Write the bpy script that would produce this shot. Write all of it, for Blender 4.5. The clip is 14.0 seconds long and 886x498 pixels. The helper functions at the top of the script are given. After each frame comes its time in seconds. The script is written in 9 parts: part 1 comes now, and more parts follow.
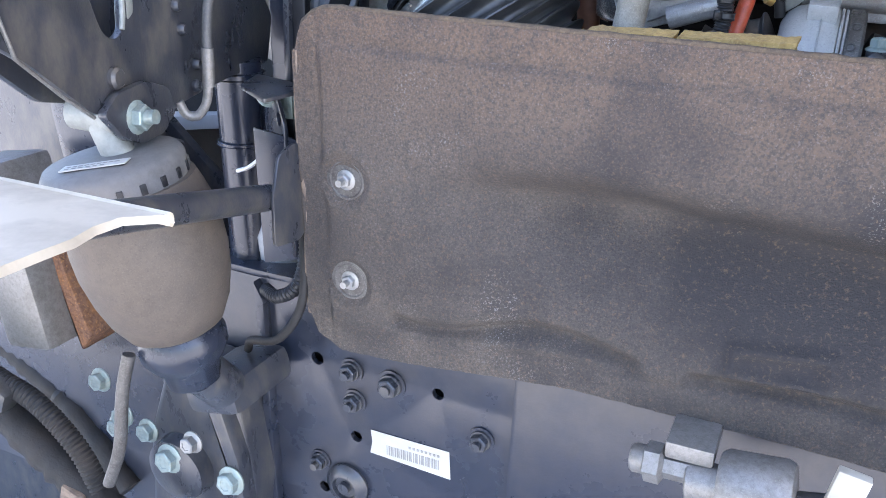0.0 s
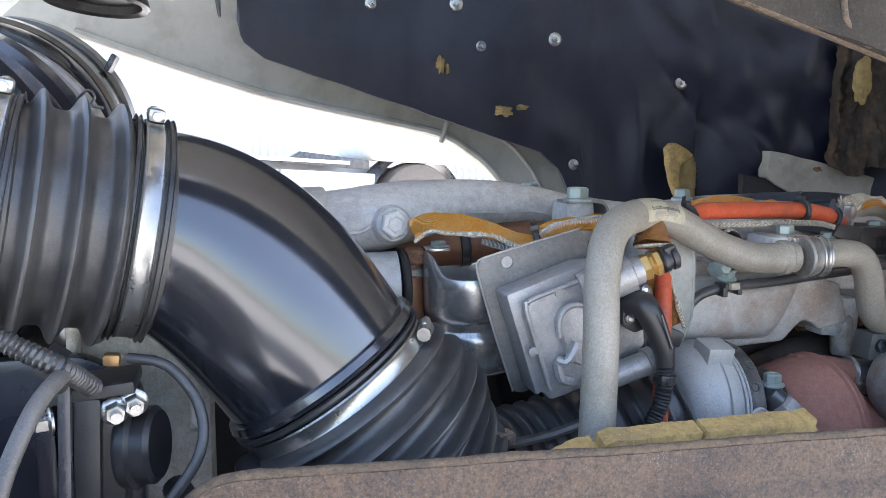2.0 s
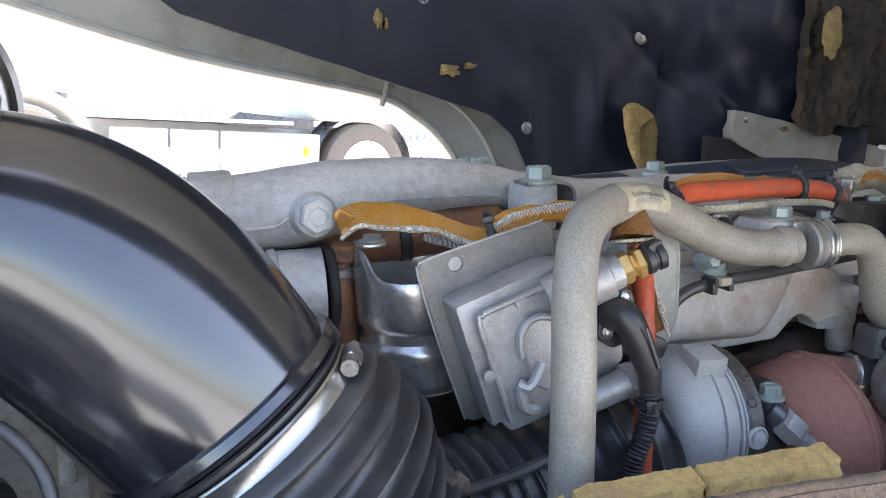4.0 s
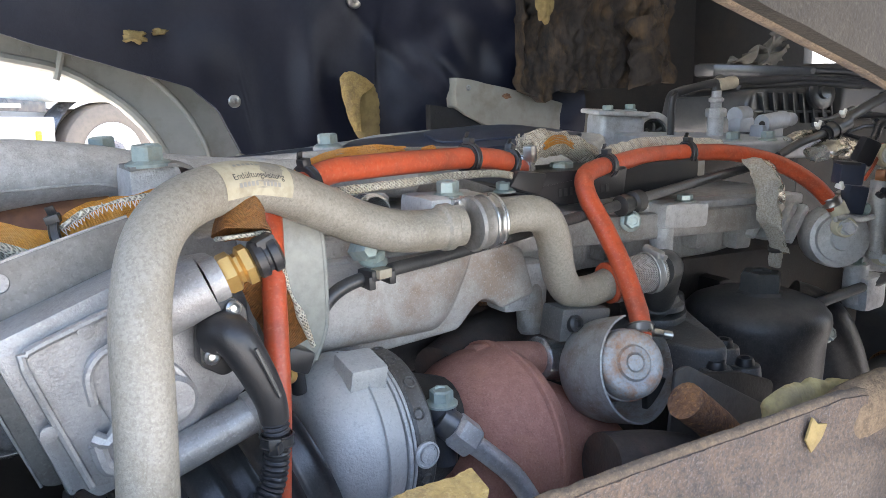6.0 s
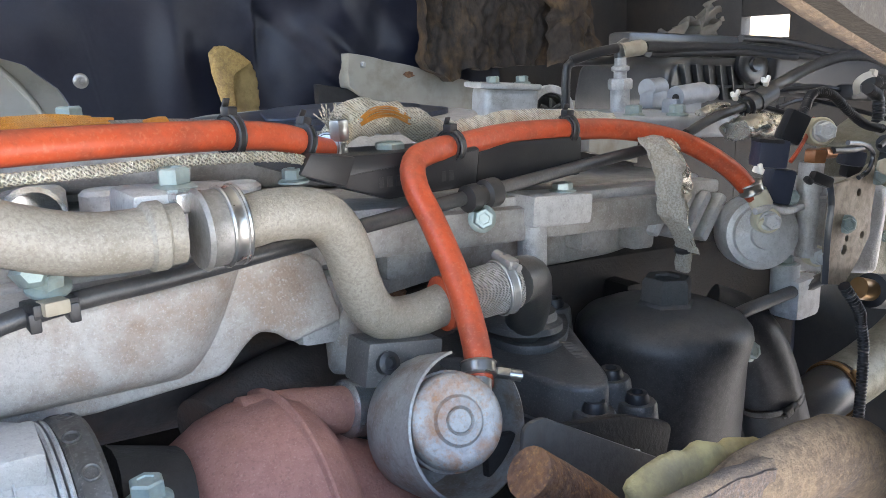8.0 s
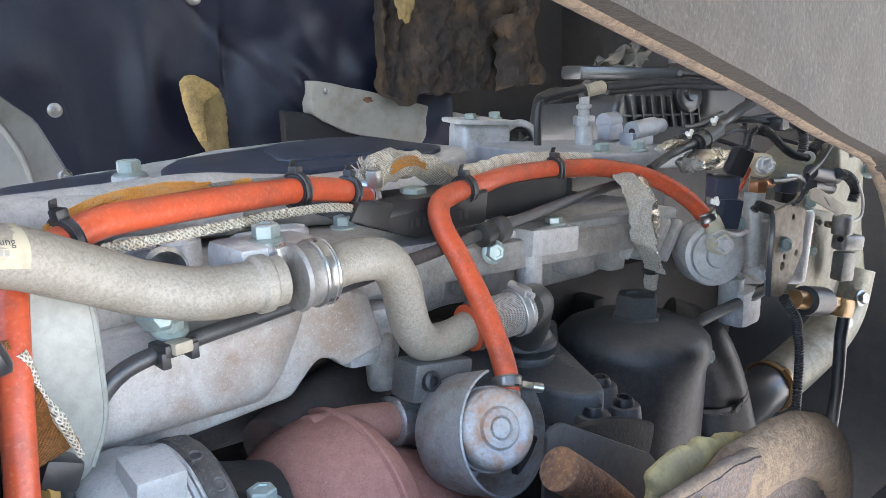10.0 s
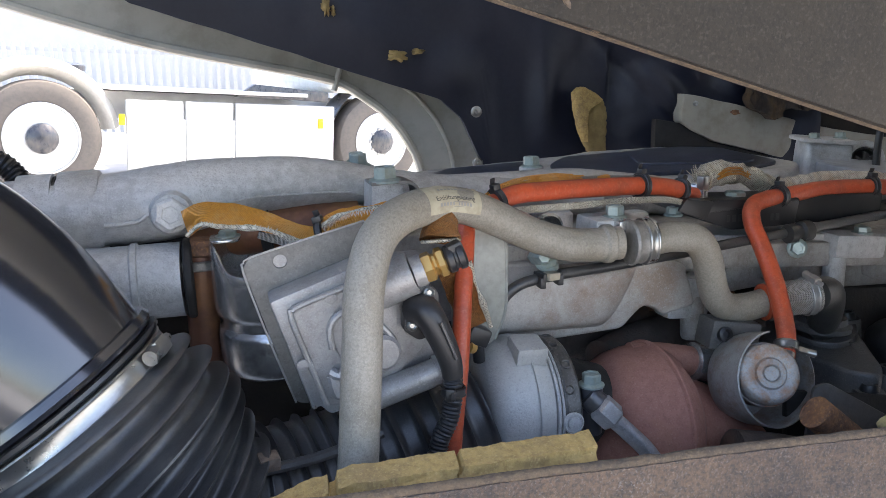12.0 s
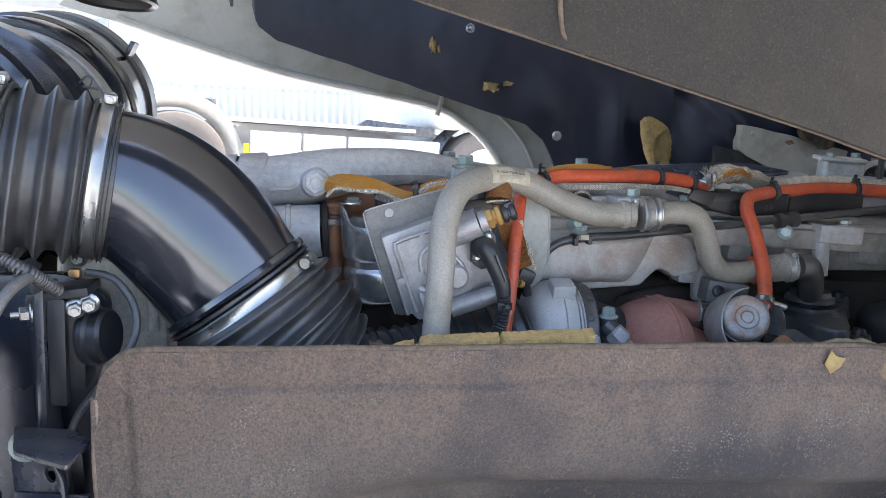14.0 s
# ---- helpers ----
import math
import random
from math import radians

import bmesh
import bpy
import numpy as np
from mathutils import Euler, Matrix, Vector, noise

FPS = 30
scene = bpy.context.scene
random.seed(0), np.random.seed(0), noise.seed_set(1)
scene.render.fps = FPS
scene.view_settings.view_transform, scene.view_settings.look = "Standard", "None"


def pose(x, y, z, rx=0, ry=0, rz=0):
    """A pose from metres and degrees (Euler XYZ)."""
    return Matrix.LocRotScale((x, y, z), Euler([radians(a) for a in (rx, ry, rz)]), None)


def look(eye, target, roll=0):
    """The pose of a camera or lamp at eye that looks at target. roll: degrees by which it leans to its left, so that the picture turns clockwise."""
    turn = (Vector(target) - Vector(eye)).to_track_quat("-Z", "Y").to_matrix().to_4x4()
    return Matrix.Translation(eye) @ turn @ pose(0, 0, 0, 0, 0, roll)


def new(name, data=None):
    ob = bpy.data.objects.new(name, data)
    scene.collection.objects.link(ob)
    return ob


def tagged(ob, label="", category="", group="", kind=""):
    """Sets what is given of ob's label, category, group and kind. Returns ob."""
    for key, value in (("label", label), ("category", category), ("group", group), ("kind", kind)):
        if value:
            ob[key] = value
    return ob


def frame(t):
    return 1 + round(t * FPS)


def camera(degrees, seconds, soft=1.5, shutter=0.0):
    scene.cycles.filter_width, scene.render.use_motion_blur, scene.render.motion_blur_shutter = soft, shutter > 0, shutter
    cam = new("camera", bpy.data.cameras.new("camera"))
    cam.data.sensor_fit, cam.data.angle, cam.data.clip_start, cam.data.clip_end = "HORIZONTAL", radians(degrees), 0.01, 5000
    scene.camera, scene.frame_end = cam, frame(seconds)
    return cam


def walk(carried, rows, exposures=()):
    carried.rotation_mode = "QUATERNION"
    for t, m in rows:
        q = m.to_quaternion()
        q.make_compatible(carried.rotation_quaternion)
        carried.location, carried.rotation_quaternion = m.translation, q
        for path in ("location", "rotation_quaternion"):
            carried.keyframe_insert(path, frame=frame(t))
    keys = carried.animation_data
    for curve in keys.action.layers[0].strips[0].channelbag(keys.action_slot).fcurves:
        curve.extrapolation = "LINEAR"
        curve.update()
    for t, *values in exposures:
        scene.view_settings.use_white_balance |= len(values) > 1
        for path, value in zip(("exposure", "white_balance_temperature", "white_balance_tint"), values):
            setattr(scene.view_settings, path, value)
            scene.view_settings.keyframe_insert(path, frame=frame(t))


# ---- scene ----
cam = camera(56.66, 14.0, soft=0.55)
PATH = [
    (0, (0.0172, 0.0071, 1.5442), (-0.7827, 1.6788, 0.7920), 0.07),
    (0.5, (-0.1370, -0.0241, 1.5843), (-0.5856, 1.8303, 0.9845), 1.03),
    (1, (-0.3048, 0.0152, 1.6237), (-0.3703, 1.9514, 1.1268), 0.96),
    (1.2, (-0.3412, 0.0518, 1.6390), (-0.2802, 2.0204, 1.2913), 0.48),
    (1.5, (-0.4119, 0.1398, 1.6542), (-0.1139, 2.1094, 1.4747), 0.10),
    (2, (-0.5011, 0.2484, 1.6853), (-0.0147, 2.1679, 1.4043), -0.42),
    (2.2, (-0.5293, 0.2663, 1.6970), (-0.0197, 2.1790, 1.4109), -0.59),
    (4.3, (-0.4135, 0.4298, 1.6952), (0.2275, 2.2803, 1.2891), -1.48),
    (4.5, (-0.3903, 0.4460, 1.6888), (0.3325, 2.2643, 1.2745), -1.25),
    (5, (-0.3431, 0.4707, 1.6836), (0.5673, 2.1991, 1.2549), -1.39),
    (5.5, (-0.3109, 0.4777, 1.6827), (0.6719, 2.1622, 1.2391), -1.68),
    (6, (-0.2732, 0.4838, 1.6784), (0.7899, 2.1161, 1.2252), -1.81),
    (6.5, (-0.2033, 0.5169, 1.6654), (0.8766, 2.1358, 1.2039), -1.80),
    (7, (-0.0745, 0.5605, 1.6448), (0.9959, 2.1816, 1.1693), -2.31),
    (7.2, (-0.0353, 0.5655, 1.6381), (1.0293, 2.1904, 1.1622), -2.39),
    (9.3, (-0.1036, 0.5988, 1.6597), (1.1827, 2.0556, 1.1874), -1.89),
    (9.5, (-0.1163, 0.5944, 1.6673), (1.1734, 2.0485, 1.1956), -1.95),
    (10, (-0.1682, 0.5642, 1.6888), (1.1189, 2.0201, 1.2159), -1.89),
    (10.5, (-0.2145, 0.5090, 1.7005), (1.0385, 1.9950, 1.2293), -1.82),
    (11, (-0.2550, 0.4261, 1.7081), (0.7487, 2.0930, 1.2452), -1.84),
    (11.5, (-0.2807, 0.3663, 1.7123), (0.4017, 2.1907, 1.2585), -1.43),
    (12, (-0.2859, 0.3044, 1.7286), (0.2324, 2.1819, 1.2741), -1.23),
    (12.5, (-0.3068, 0.2370, 1.7395), (0.1481, 2.1324, 1.2919), -0.88),
    (13, (-0.2861, 0.1886, 1.7401), (0.0228, 2.1144, 1.2976), -0.59),
    (13.5, (-0.2994, 0.0978, 1.7280), (-0.0080, 2.0373, 1.3364), -0.31),
    (14, (-0.3212, -0.0290, 1.6978), (-0.0363, 1.9186, 1.3434), -0.13),
]
LIGHT = [(0, 2.73, 6380, 16), (1, 2.71, 6430, 16), (1.5, 2.50, 6630, 14), (2, 2.63, 6780, 14), (4.5, 2.66, 7180, 15), (5, 2.93, 7280, 15), (6.5, 3.06, 7180, 14), (7, 3.18, 7180, 14),
         (9.5, 3.53, 6780, 13), (10.5, 3.33, 6780, 13), (11, 2.93, 6880, 13), (11.5, 2.43, 6980, 14), (12.5, 2.30, 7080, 15), (13, 2.38, 6880, 14), (14, 2.43, 6630, 14)]
walk(cam, [(t, look(eye, target, roll)) for t, eye, target, roll in PATH], LIGHT)

# ---- daylight ----
world = bpy.data.worlds.new("sky")
scene.world = world
world.use_nodes = True
wn = world.node_tree.nodes
sky = wn.new("ShaderNodeTexSky")
sky.sky_type, sky.sun_disc = "NISHITA", False
sky.sun_elevation, sky.sun_rotation = radians(56), radians(68)
sky.dust_density, sky.air_density = 2.0, 1.0
world.node_tree.links.new(sky.outputs[0], wn["Background"].inputs[0])
wn["Background"].inputs[1].default_value = 0.14
sun_data = bpy.data.lights.new("sun", "SUN")
sun_data.energy, sun_data.angle, sun_data.color = 3.0, radians(0.6), (1.0, 0.95, 0.88)
sun = new("sun", sun_data)
sun.matrix_world = look((9.0, 3.6, 14.4), (0, 0, 0))


# ---- materials ----
def material(name, base, rough=0.5, metal=0.0, alt=None, scale=40.0, amount=0.5, bump=0.15, bscale=180.0,
             dirt=None, dscale=7.0, damount=0.45, stretch=(1, 1, 1), coat=0.0, rvar=0.15, fleck=None, fscale=600.0, top=None, ior=1.5, sharp=False, crust=None, blot=None, scratch=None, weave=None):
    """Base colour mixed with alt by fine grain and with dirt by large blotches; grain gives relief and gloss its variation."""
    m = bpy.data.materials.new(name)
    m.use_nodes = True
    n, l = m.node_tree.nodes, m.node_tree.links
    b = n["Principled BSDF"]
    tc, mp = n.new("ShaderNodeTexCoord"), n.new("ShaderNodeMapping")
    mp.inputs["Scale"].default_value = stretch
    l.new(tc.outputs["Object"], mp.inputs[0])

    def tex(s, detail, rough_value=0.6):
        t = n.new("ShaderNodeTexNoise")
        t.inputs["Scale"].default_value, t.inputs["Detail"].default_value, t.inputs["Roughness"].default_value = s, detail, rough_value
        l.new(mp.outputs[0], t.inputs["Vector"])
        return t

    def ramp(src, lo, hi, top):
        r = n.new("ShaderNodeMapRange")
        r.inputs[1].default_value, r.inputs[2].default_value, r.inputs[4].default_value = lo, hi, top
        l.new(src, r.inputs[0])
        return r.outputs[0]

    def mix(fac, a, c):
        x = n.new("ShaderNodeMix")
        x.data_type = "RGBA"
        l.new(fac, x.inputs[0])
        for sock, v in ((x.inputs[6], a), (x.inputs[7], c)):
            if isinstance(v, tuple):
                sock.default_value = (*v, 1)
            else:
                l.new(v, sock)
        return x.outputs[2]

    alt = alt or tuple(c * 0.6 for c in base)
    g = tex(scale, 5)
    d = tex(dscale, 6, 0.65)
    df = ramp(d.outputs[0], *((0.555, 0.585) if sharp else (0.48, 0.66)), damount)
    col = base
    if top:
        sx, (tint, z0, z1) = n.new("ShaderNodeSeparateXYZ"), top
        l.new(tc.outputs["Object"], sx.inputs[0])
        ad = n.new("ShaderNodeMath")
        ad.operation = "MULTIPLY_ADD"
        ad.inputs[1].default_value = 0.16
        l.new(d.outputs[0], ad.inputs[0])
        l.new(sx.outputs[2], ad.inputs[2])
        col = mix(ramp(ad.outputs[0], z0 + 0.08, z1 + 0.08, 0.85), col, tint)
    col = mix(ramp(g.outputs[0], 0.42, 0.62, amount), col, alt)
    if dirt:
        col = mix(df, col, dirt)
    if fleck:
        col = mix(ramp(tex(fscale * 1.5, 4).outputs[0], 0.54, 0.70, 0.6), col, fleck)
        col = mix(ramp(tex(fscale * 1.1, 4).outputs[0], 0.54, 0.70, 0.35), col, tuple(c * 0.4 for c in base))
    if blot:
        # one soft-edged darker patch round a centre
        tint, centre, spread = blot
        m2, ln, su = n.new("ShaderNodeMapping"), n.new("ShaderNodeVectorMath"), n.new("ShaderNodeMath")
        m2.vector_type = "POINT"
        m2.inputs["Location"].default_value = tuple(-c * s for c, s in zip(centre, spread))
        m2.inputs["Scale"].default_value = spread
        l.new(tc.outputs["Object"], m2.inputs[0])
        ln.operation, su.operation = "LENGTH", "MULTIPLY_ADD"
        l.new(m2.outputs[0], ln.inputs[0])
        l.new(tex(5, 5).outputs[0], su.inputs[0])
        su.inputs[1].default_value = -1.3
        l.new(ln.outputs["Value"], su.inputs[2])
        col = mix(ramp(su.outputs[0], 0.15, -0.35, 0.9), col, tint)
    if crust:
        # pale specks, crowded in a few places only
        both = n.new("ShaderNodeMath")
        both.operation = "MULTIPLY"
        l.new(ramp(tex(9, 4).outputs[0], 0.56, 0.68, 1.0), both.inputs[0])
        l.new(ramp(tex(420, 2).outputs[0], 0.575, 0.66, 0.7), both.inputs[1])
        col = mix(both.outputs[0], col, crust)
        col = mix(ramp(tex(210, 6, 0.75).outputs[0], 0.54, 0.68, 0.55), col, (0.175, 0.112, 0.068))
        col = mix(ramp(tex(95, 6, 0.75).outputs[0], 0.54, 0.68, 0.5), col, (0.045, 0.040, 0.040))
    if scratch:
        # a few short pale scuffs
        m3, vo = n.new("ShaderNodeMapping"), n.new("ShaderNodeTexVoronoi")
        m3.inputs["Scale"].default_value, m3.inputs["Rotation"].default_value = (60, 60, 190), (0.3, 0.5, 0.2)
        l.new(tc.outputs["Object"], m3.inputs[0])
        l.new(m3.outputs[0], vo.inputs["Vector"])
        spots = n.new("ShaderNodeMath")
        spots.operation = "MULTIPLY"
        l.new(ramp(vo.outputs["Distance"], 0.13, 0.07, 0.8), spots.inputs[0])
        l.new(ramp(tex(14, 4).outputs[0], 0.54, 0.62, 1.0), spots.inputs[1])
        col = mix(spots.outputs[0], col, scratch)
    threads = None
    if weave:
        # two sets of threads crossing on the slant, dark in the gaps
        sets = []
        for turn in ((0.5, 0.75, 0.6), (-0.5, -0.75, -0.5)):
            m4, wv = n.new("ShaderNodeMapping"), n.new("ShaderNodeTexWave")
            m4.inputs["Rotation"].default_value = turn
            l.new(tc.outputs["Object"], m4.inputs[0])
            l.new(m4.outputs[0], wv.inputs["Vector"])
            wv.inputs["Scale"].default_value, wv.inputs["Distortion"].default_value = 0.314 / weave[0], 1.2
            wv.inputs["Detail"].default_value, wv.inputs["Detail Scale"].default_value = 2.0, 1.0
            sets.append(wv)
        hi = n.new("ShaderNodeMath")
        hi.operation = "MAXIMUM"
        l.new(sets[0].outputs["Fac"], hi.inputs[0])
        l.new(sets[1].outputs["Fac"], hi.inputs[1])
        threads = hi.outputs[0]
        col = mix(ramp(threads, 0.75, 0.25, 0.8), col, tuple(c * weave[1] for c in base))
    l.new(col, b.inputs["Base Color"])
    r = n.new("ShaderNodeMapRange")
    r.inputs[3].default_value, r.inputs[4].default_value = max(0.03, rough - rvar), min(1, rough + rvar)
    l.new(d.outputs[0], r.inputs[0])
    l.new(r.outputs[0], b.inputs["Roughness"])
    b.inputs["Metallic"].default_value = metal
    b.inputs["Coat Weight"].default_value = coat
    b.inputs["IOR"].default_value = ior
    b.inputs["Coat Roughness"].default_value = 0.12
    if bump:
        f, bp = tex(bscale, 4), n.new("ShaderNodeBump")
        bp.inputs["Strength"].default_value, bp.inputs["Distance"].default_value = bump, 0.002
        l.new(threads or f.outputs[0], bp.inputs["Height"])
        l.new(bp.outputs[0], b.inputs["Normal"])
    return m


FELT = material("scorched_felt", (0.104, 0.088, 0.072), 0.95, 0, (0.056, 0.050, 0.046), 290, 0.75, 1.0, 420, (0.040, 0.038, 0.040), 2.6, 0.9, rvar=0.04, fleck=(0.20, 0.17, 0.15), fscale=330, top=((0.155, 0.100, 0.066), 0.20, 0.40), blot=((0.026, 0.025, 0.027), (0.10, 0.0, 0.150), (1.25, 1.0, 3.6)), crust=(0.27, 0.26, 0.25))
FELT_RIM = material("worn_felt_rim", (0.150, 0.105, 0.066), 0.95, 0, (0.085, 0.062, 0.046), 160, 0.8, 0.8, 420, (0.075, 0.058, 0.046), 14, 0.75, rvar=0.04, fleck=(0.21, 0.155, 0.10), fscale=300)
WASHER = material("dull_zinc_washer", (0.135, 0.128, 0.12), 0.5, 0.5, (0.09, 0.085, 0.08), 120, 0.7, 0.2, 400, (0.07, 0.058, 0.05), 30, 0.5, fleck=(0.24, 0.23, 0.21), fscale=300)
HEX = material("grey_zinc_bolt", (0.36, 0.36, 0.35), 0.42, 0.7, (0.36, 0.36, 0.35), 120, 0.6, 0.15, 400, (0.25, 0.22, 0.19), 50, 0.4)
FELT_FUR = material("tan_brushed_felt", (0.185, 0.128, 0.078), 0.98, 0, (0.10, 0.07, 0.045), 150, 0.8, 1.0, 300, (0.085, 0.066, 0.055), 11, 0.7, rvar=0.02, fleck=(0.27, 0.19, 0.115), fscale=240)
FELT_PALE = material("pale_felt_edge", (0.27, 0.20, 0.145), 0.95, 0, (0.15, 0.11, 0.085), 120, 0.7, 0.6, 350, (0.12, 0.095, 0.08), 18, 0.6, rvar=0.04)
FELT_CAB = material("grey_brown_felt", (0.028, 0.0215, 0.0138), 0.9, 0, (0.018, 0.014, 0.0095), 260, 0.7, 0.35, 420, (0.042, 0.032, 0.020), 5, 0.7, rvar=0.05, fleck=(0.062, 0.050, 0.036), fscale=260)
FOAM = material("yellow_foam", (0.27, 0.195, 0.075), 0.95, 0, (0.17, 0.115, 0.045), 60, 0.7, 0.9, 160, (0.20, 0.13, 0.06), 14, 0.6)
OXIDE_DARK = material("dull_soot_plate", (0.20, 0.195, 0.185), 0.5, 0.4, (0.15, 0.145, 0.135), 120, 0.6, 0.25, 400, (0.11, 0.095, 0.08), 18, 0.55, fleck=(0.26, 0.25, 0.24), fscale=300)
SOOT_PLATE = material("sooty_steel_plate", (0.115, 0.108, 0.102), 0.6, 0.3, (0.085, 0.08, 0.075), 120, 0.6, 0.2, 400, (0.12, 0.085, 0.06), 14, 0.5)
HOT_STEEL = material("heat_browned_steel", (0.19, 0.082, 0.050), 0.5, 0.2, (0.12, 0.050, 0.032), 60, 0.6, 0.15, 300, (0.42, 0.20, 0.06), 14, 0.4)
DARK_IRON = material("sooty_dark_iron", (0.062, 0.050, 0.044), 0.7, 0.1, (0.040, 0.032, 0.028), 80, 0.7, 0.6, 300, (0.13, 0.065, 0.042), 16, 0.5)
FOAM_OLD = material("olive_foam", (0.36, 0.285, 0.125), 0.95, 0, (0.22, 0.17, 0.08), 80, 0.7, 0.9, 160, (0.20, 0.15, 0.10), 14, 0.6)
FOAM_BURNT = material("burnt_foam", (0.030, 0.020, 0.013), 0.8, 0, (0.012, 0.009, 0.007), 70, 0.9, 1.0, 140, (0.125, 0.074, 0.034), 17, 0.7, stretch=(1, 1, 0.55))
LINER = material("black_liner_sheet", (0.0075, 0.0098, 0.0215), 0.45, 0, (0.0115, 0.0138, 0.0265), 90, 0.6, 0.15, 220, (0.017, 0.018, 0.028), 8, 0.5, rvar=0.10, ior=1.5)
CREAM = material("cream_paint", (0.46, 0.435, 0.37), 0.5, 0, (0.40, 0.375, 0.31), 25, 0.5, 0.05, 120, (0.29, 0.25, 0.19), 12, 0.55)
OLD_CREAM = material("grubby_cream_paint", (0.36, 0.335, 0.275), 0.55, 0, (0.31, 0.285, 0.23), 25, 0.5, 0.08, 120, (0.20, 0.165, 0.115), 14, 0.6)
WHITE = material("white_paint", (0.82, 0.79, 0.72), 0.4, 0, (0.76, 0.73, 0.66), 20, 0.5, 0.03, 90, (0.6, 0.56, 0.48), 10, 0.3)
CAST = material("cast_aluminium", (0.54, 0.535, 0.525), 0.44, 0.25, (0.43, 0.425, 0.415), 130, 0.7, 0.6, 300, (0.27, 0.25, 0.225), 16, 0.5, fleck=(0.62, 0.615, 0.60), fscale=420)
GREYMESH = material("grey_glass_mesh", (0.34, 0.325, 0.31), 0.5, 0.0, (0.26, 0.24, 0.22), 300, 0.7, 0.9, 650, (0.40, 0.30, 0.17), 26, 0.4, weave=(0.0012, 0.4))
DUST_GREY = material("dust_grey_plastic", (0.085, 0.084, 0.084), 0.42, 0, (0.060, 0.060, 0.060), 110, 0.6, 0.25, 350, (0.17, 0.155, 0.135), 14, 0.5, fleck=(0.19, 0.18, 0.16), fscale=420)
CUPSTEEL = material("bluish_worn_cup_steel", (0.34, 0.335, 0.325), 0.46, 0.35, (0.27, 0.265, 0.255), 90, 0.6, 0.25, 400, (0.20, 0.125, 0.07), 34, 0.7, fleck=(0.42, 0.41, 0.40), fscale=300)
CAST_MID = material("grey_die_cast", (0.38, 0.375, 0.375), 0.40, 0.4, (0.31, 0.305, 0.305), 130, 0.6, 0.35, 340, (0.20, 0.18, 0.165), 18, 0.55, fleck=(0.46, 0.455, 0.45), fscale=380)
CAST_DULL = material("matt_cast_scroll", (0.46, 0.455, 0.44), 0.52, 0.15, (0.40, 0.395, 0.38), 130, 0.5, 0.4, 380, (0.33, 0.31, 0.285), 12, 0.45, fleck=(0.52, 0.515, 0.50), fscale=380)
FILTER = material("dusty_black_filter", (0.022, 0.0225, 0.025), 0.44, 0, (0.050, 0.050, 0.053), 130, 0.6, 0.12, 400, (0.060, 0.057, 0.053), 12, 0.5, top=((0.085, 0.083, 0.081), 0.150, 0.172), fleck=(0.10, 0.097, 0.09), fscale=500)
CAPRING = material("dusty_cap_plastic", (0.16, 0.155, 0.148), 0.55, 0, (0.12, 0.115, 0.11), 90, 0.6, 0.2, 300, (0.20, 0.185, 0.165), 12, 0.5)
OXIDE = material("oxidised_sheet", (0.30, 0.31, 0.285), 0.55, 0.3, (0.22, 0.225, 0.205), 70, 0.7, 0.25, 320, (0.42, 0.42, 0.39), 20, 0.55)
CAST_DIRTY = material("stained_cast_aluminium", (0.42, 0.40, 0.375), 0.52, 0.25, (0.30, 0.285, 0.265), 90, 0.7, 0.4, 380, (0.20, 0.145, 0.10), 14, 0.6, fleck=(0.52, 0.50, 0.47), fscale=380)
CAST_STAINED = material("brown_stained_casting", (0.44, 0.42, 0.395), 0.52, 0.2, (0.36, 0.34, 0.315), 120, 0.6, 0.4, 320, (0.25, 0.155, 0.10), 13, 0.7, fleck=(0.52, 0.50, 0.47), fscale=420)
PIPE = material("grey_painted_pipe", (0.285, 0.262, 0.222), 0.52, 0.1, (0.195, 0.178, 0.147), 420, 0.7, 0.3, 600, (0.17, 0.145, 0.105), 24, 0.55, fleck=(0.36, 0.335, 0.29), fscale=500)
STEEL = material("bright_steel", (0.42, 0.42, 0.405), 0.30, 0.9, (0.33, 0.33, 0.315), 60, 0.5, 0.08, 300, (0.30, 0.25, 0.20), 25, 0.45)
STAMPED = material("stamped_heat_shield", (0.66, 0.655, 0.645), 0.24, 0.8, (0.56, 0.555, 0.545), 200, 0.6, 0.10, 500, (0.16, 0.14, 0.125), 110, 0.5, rvar=0.08, fleck=(0.70, 0.69, 0.68), fscale=330)
BOLT = material("teal_zinc_bolt", (0.32, 0.385, 0.37), 0.42, 0.4, (0.22, 0.29, 0.28), 160, 0.6, 0.1, 400, (0.33, 0.29, 0.2), 60, 0.35)
RUBBER = material("black_rubber", (0.034, 0.034, 0.036), 0.36, 0, (0.044, 0.044, 0.045), 120, 0.6, 0.15, 500, (0.11, 0.105, 0.097), 12, 0.5, ior=1.6, fleck=(0.085, 0.082, 0.076), fscale=420)
PLASTIC = material("black_plastic", (0.022, 0.022, 0.024), 0.38, 0, (0.02, 0.02, 0.022), 150, 0.5, 0.1, 600, (0.045, 0.042, 0.038), 14, 0.45)
GLOSS = material("glossy_black_duct", (0.012, 0.0138, 0.0195), 0.18, 0, (0.015, 0.0165, 0.021), 70, 0.4, 0.22, 8, (0.034, 0.035, 0.040), 18, 0.40, rvar=0.06, coat=0.6, ior=1.85, scratch=(0.34, 0.34, 0.34))
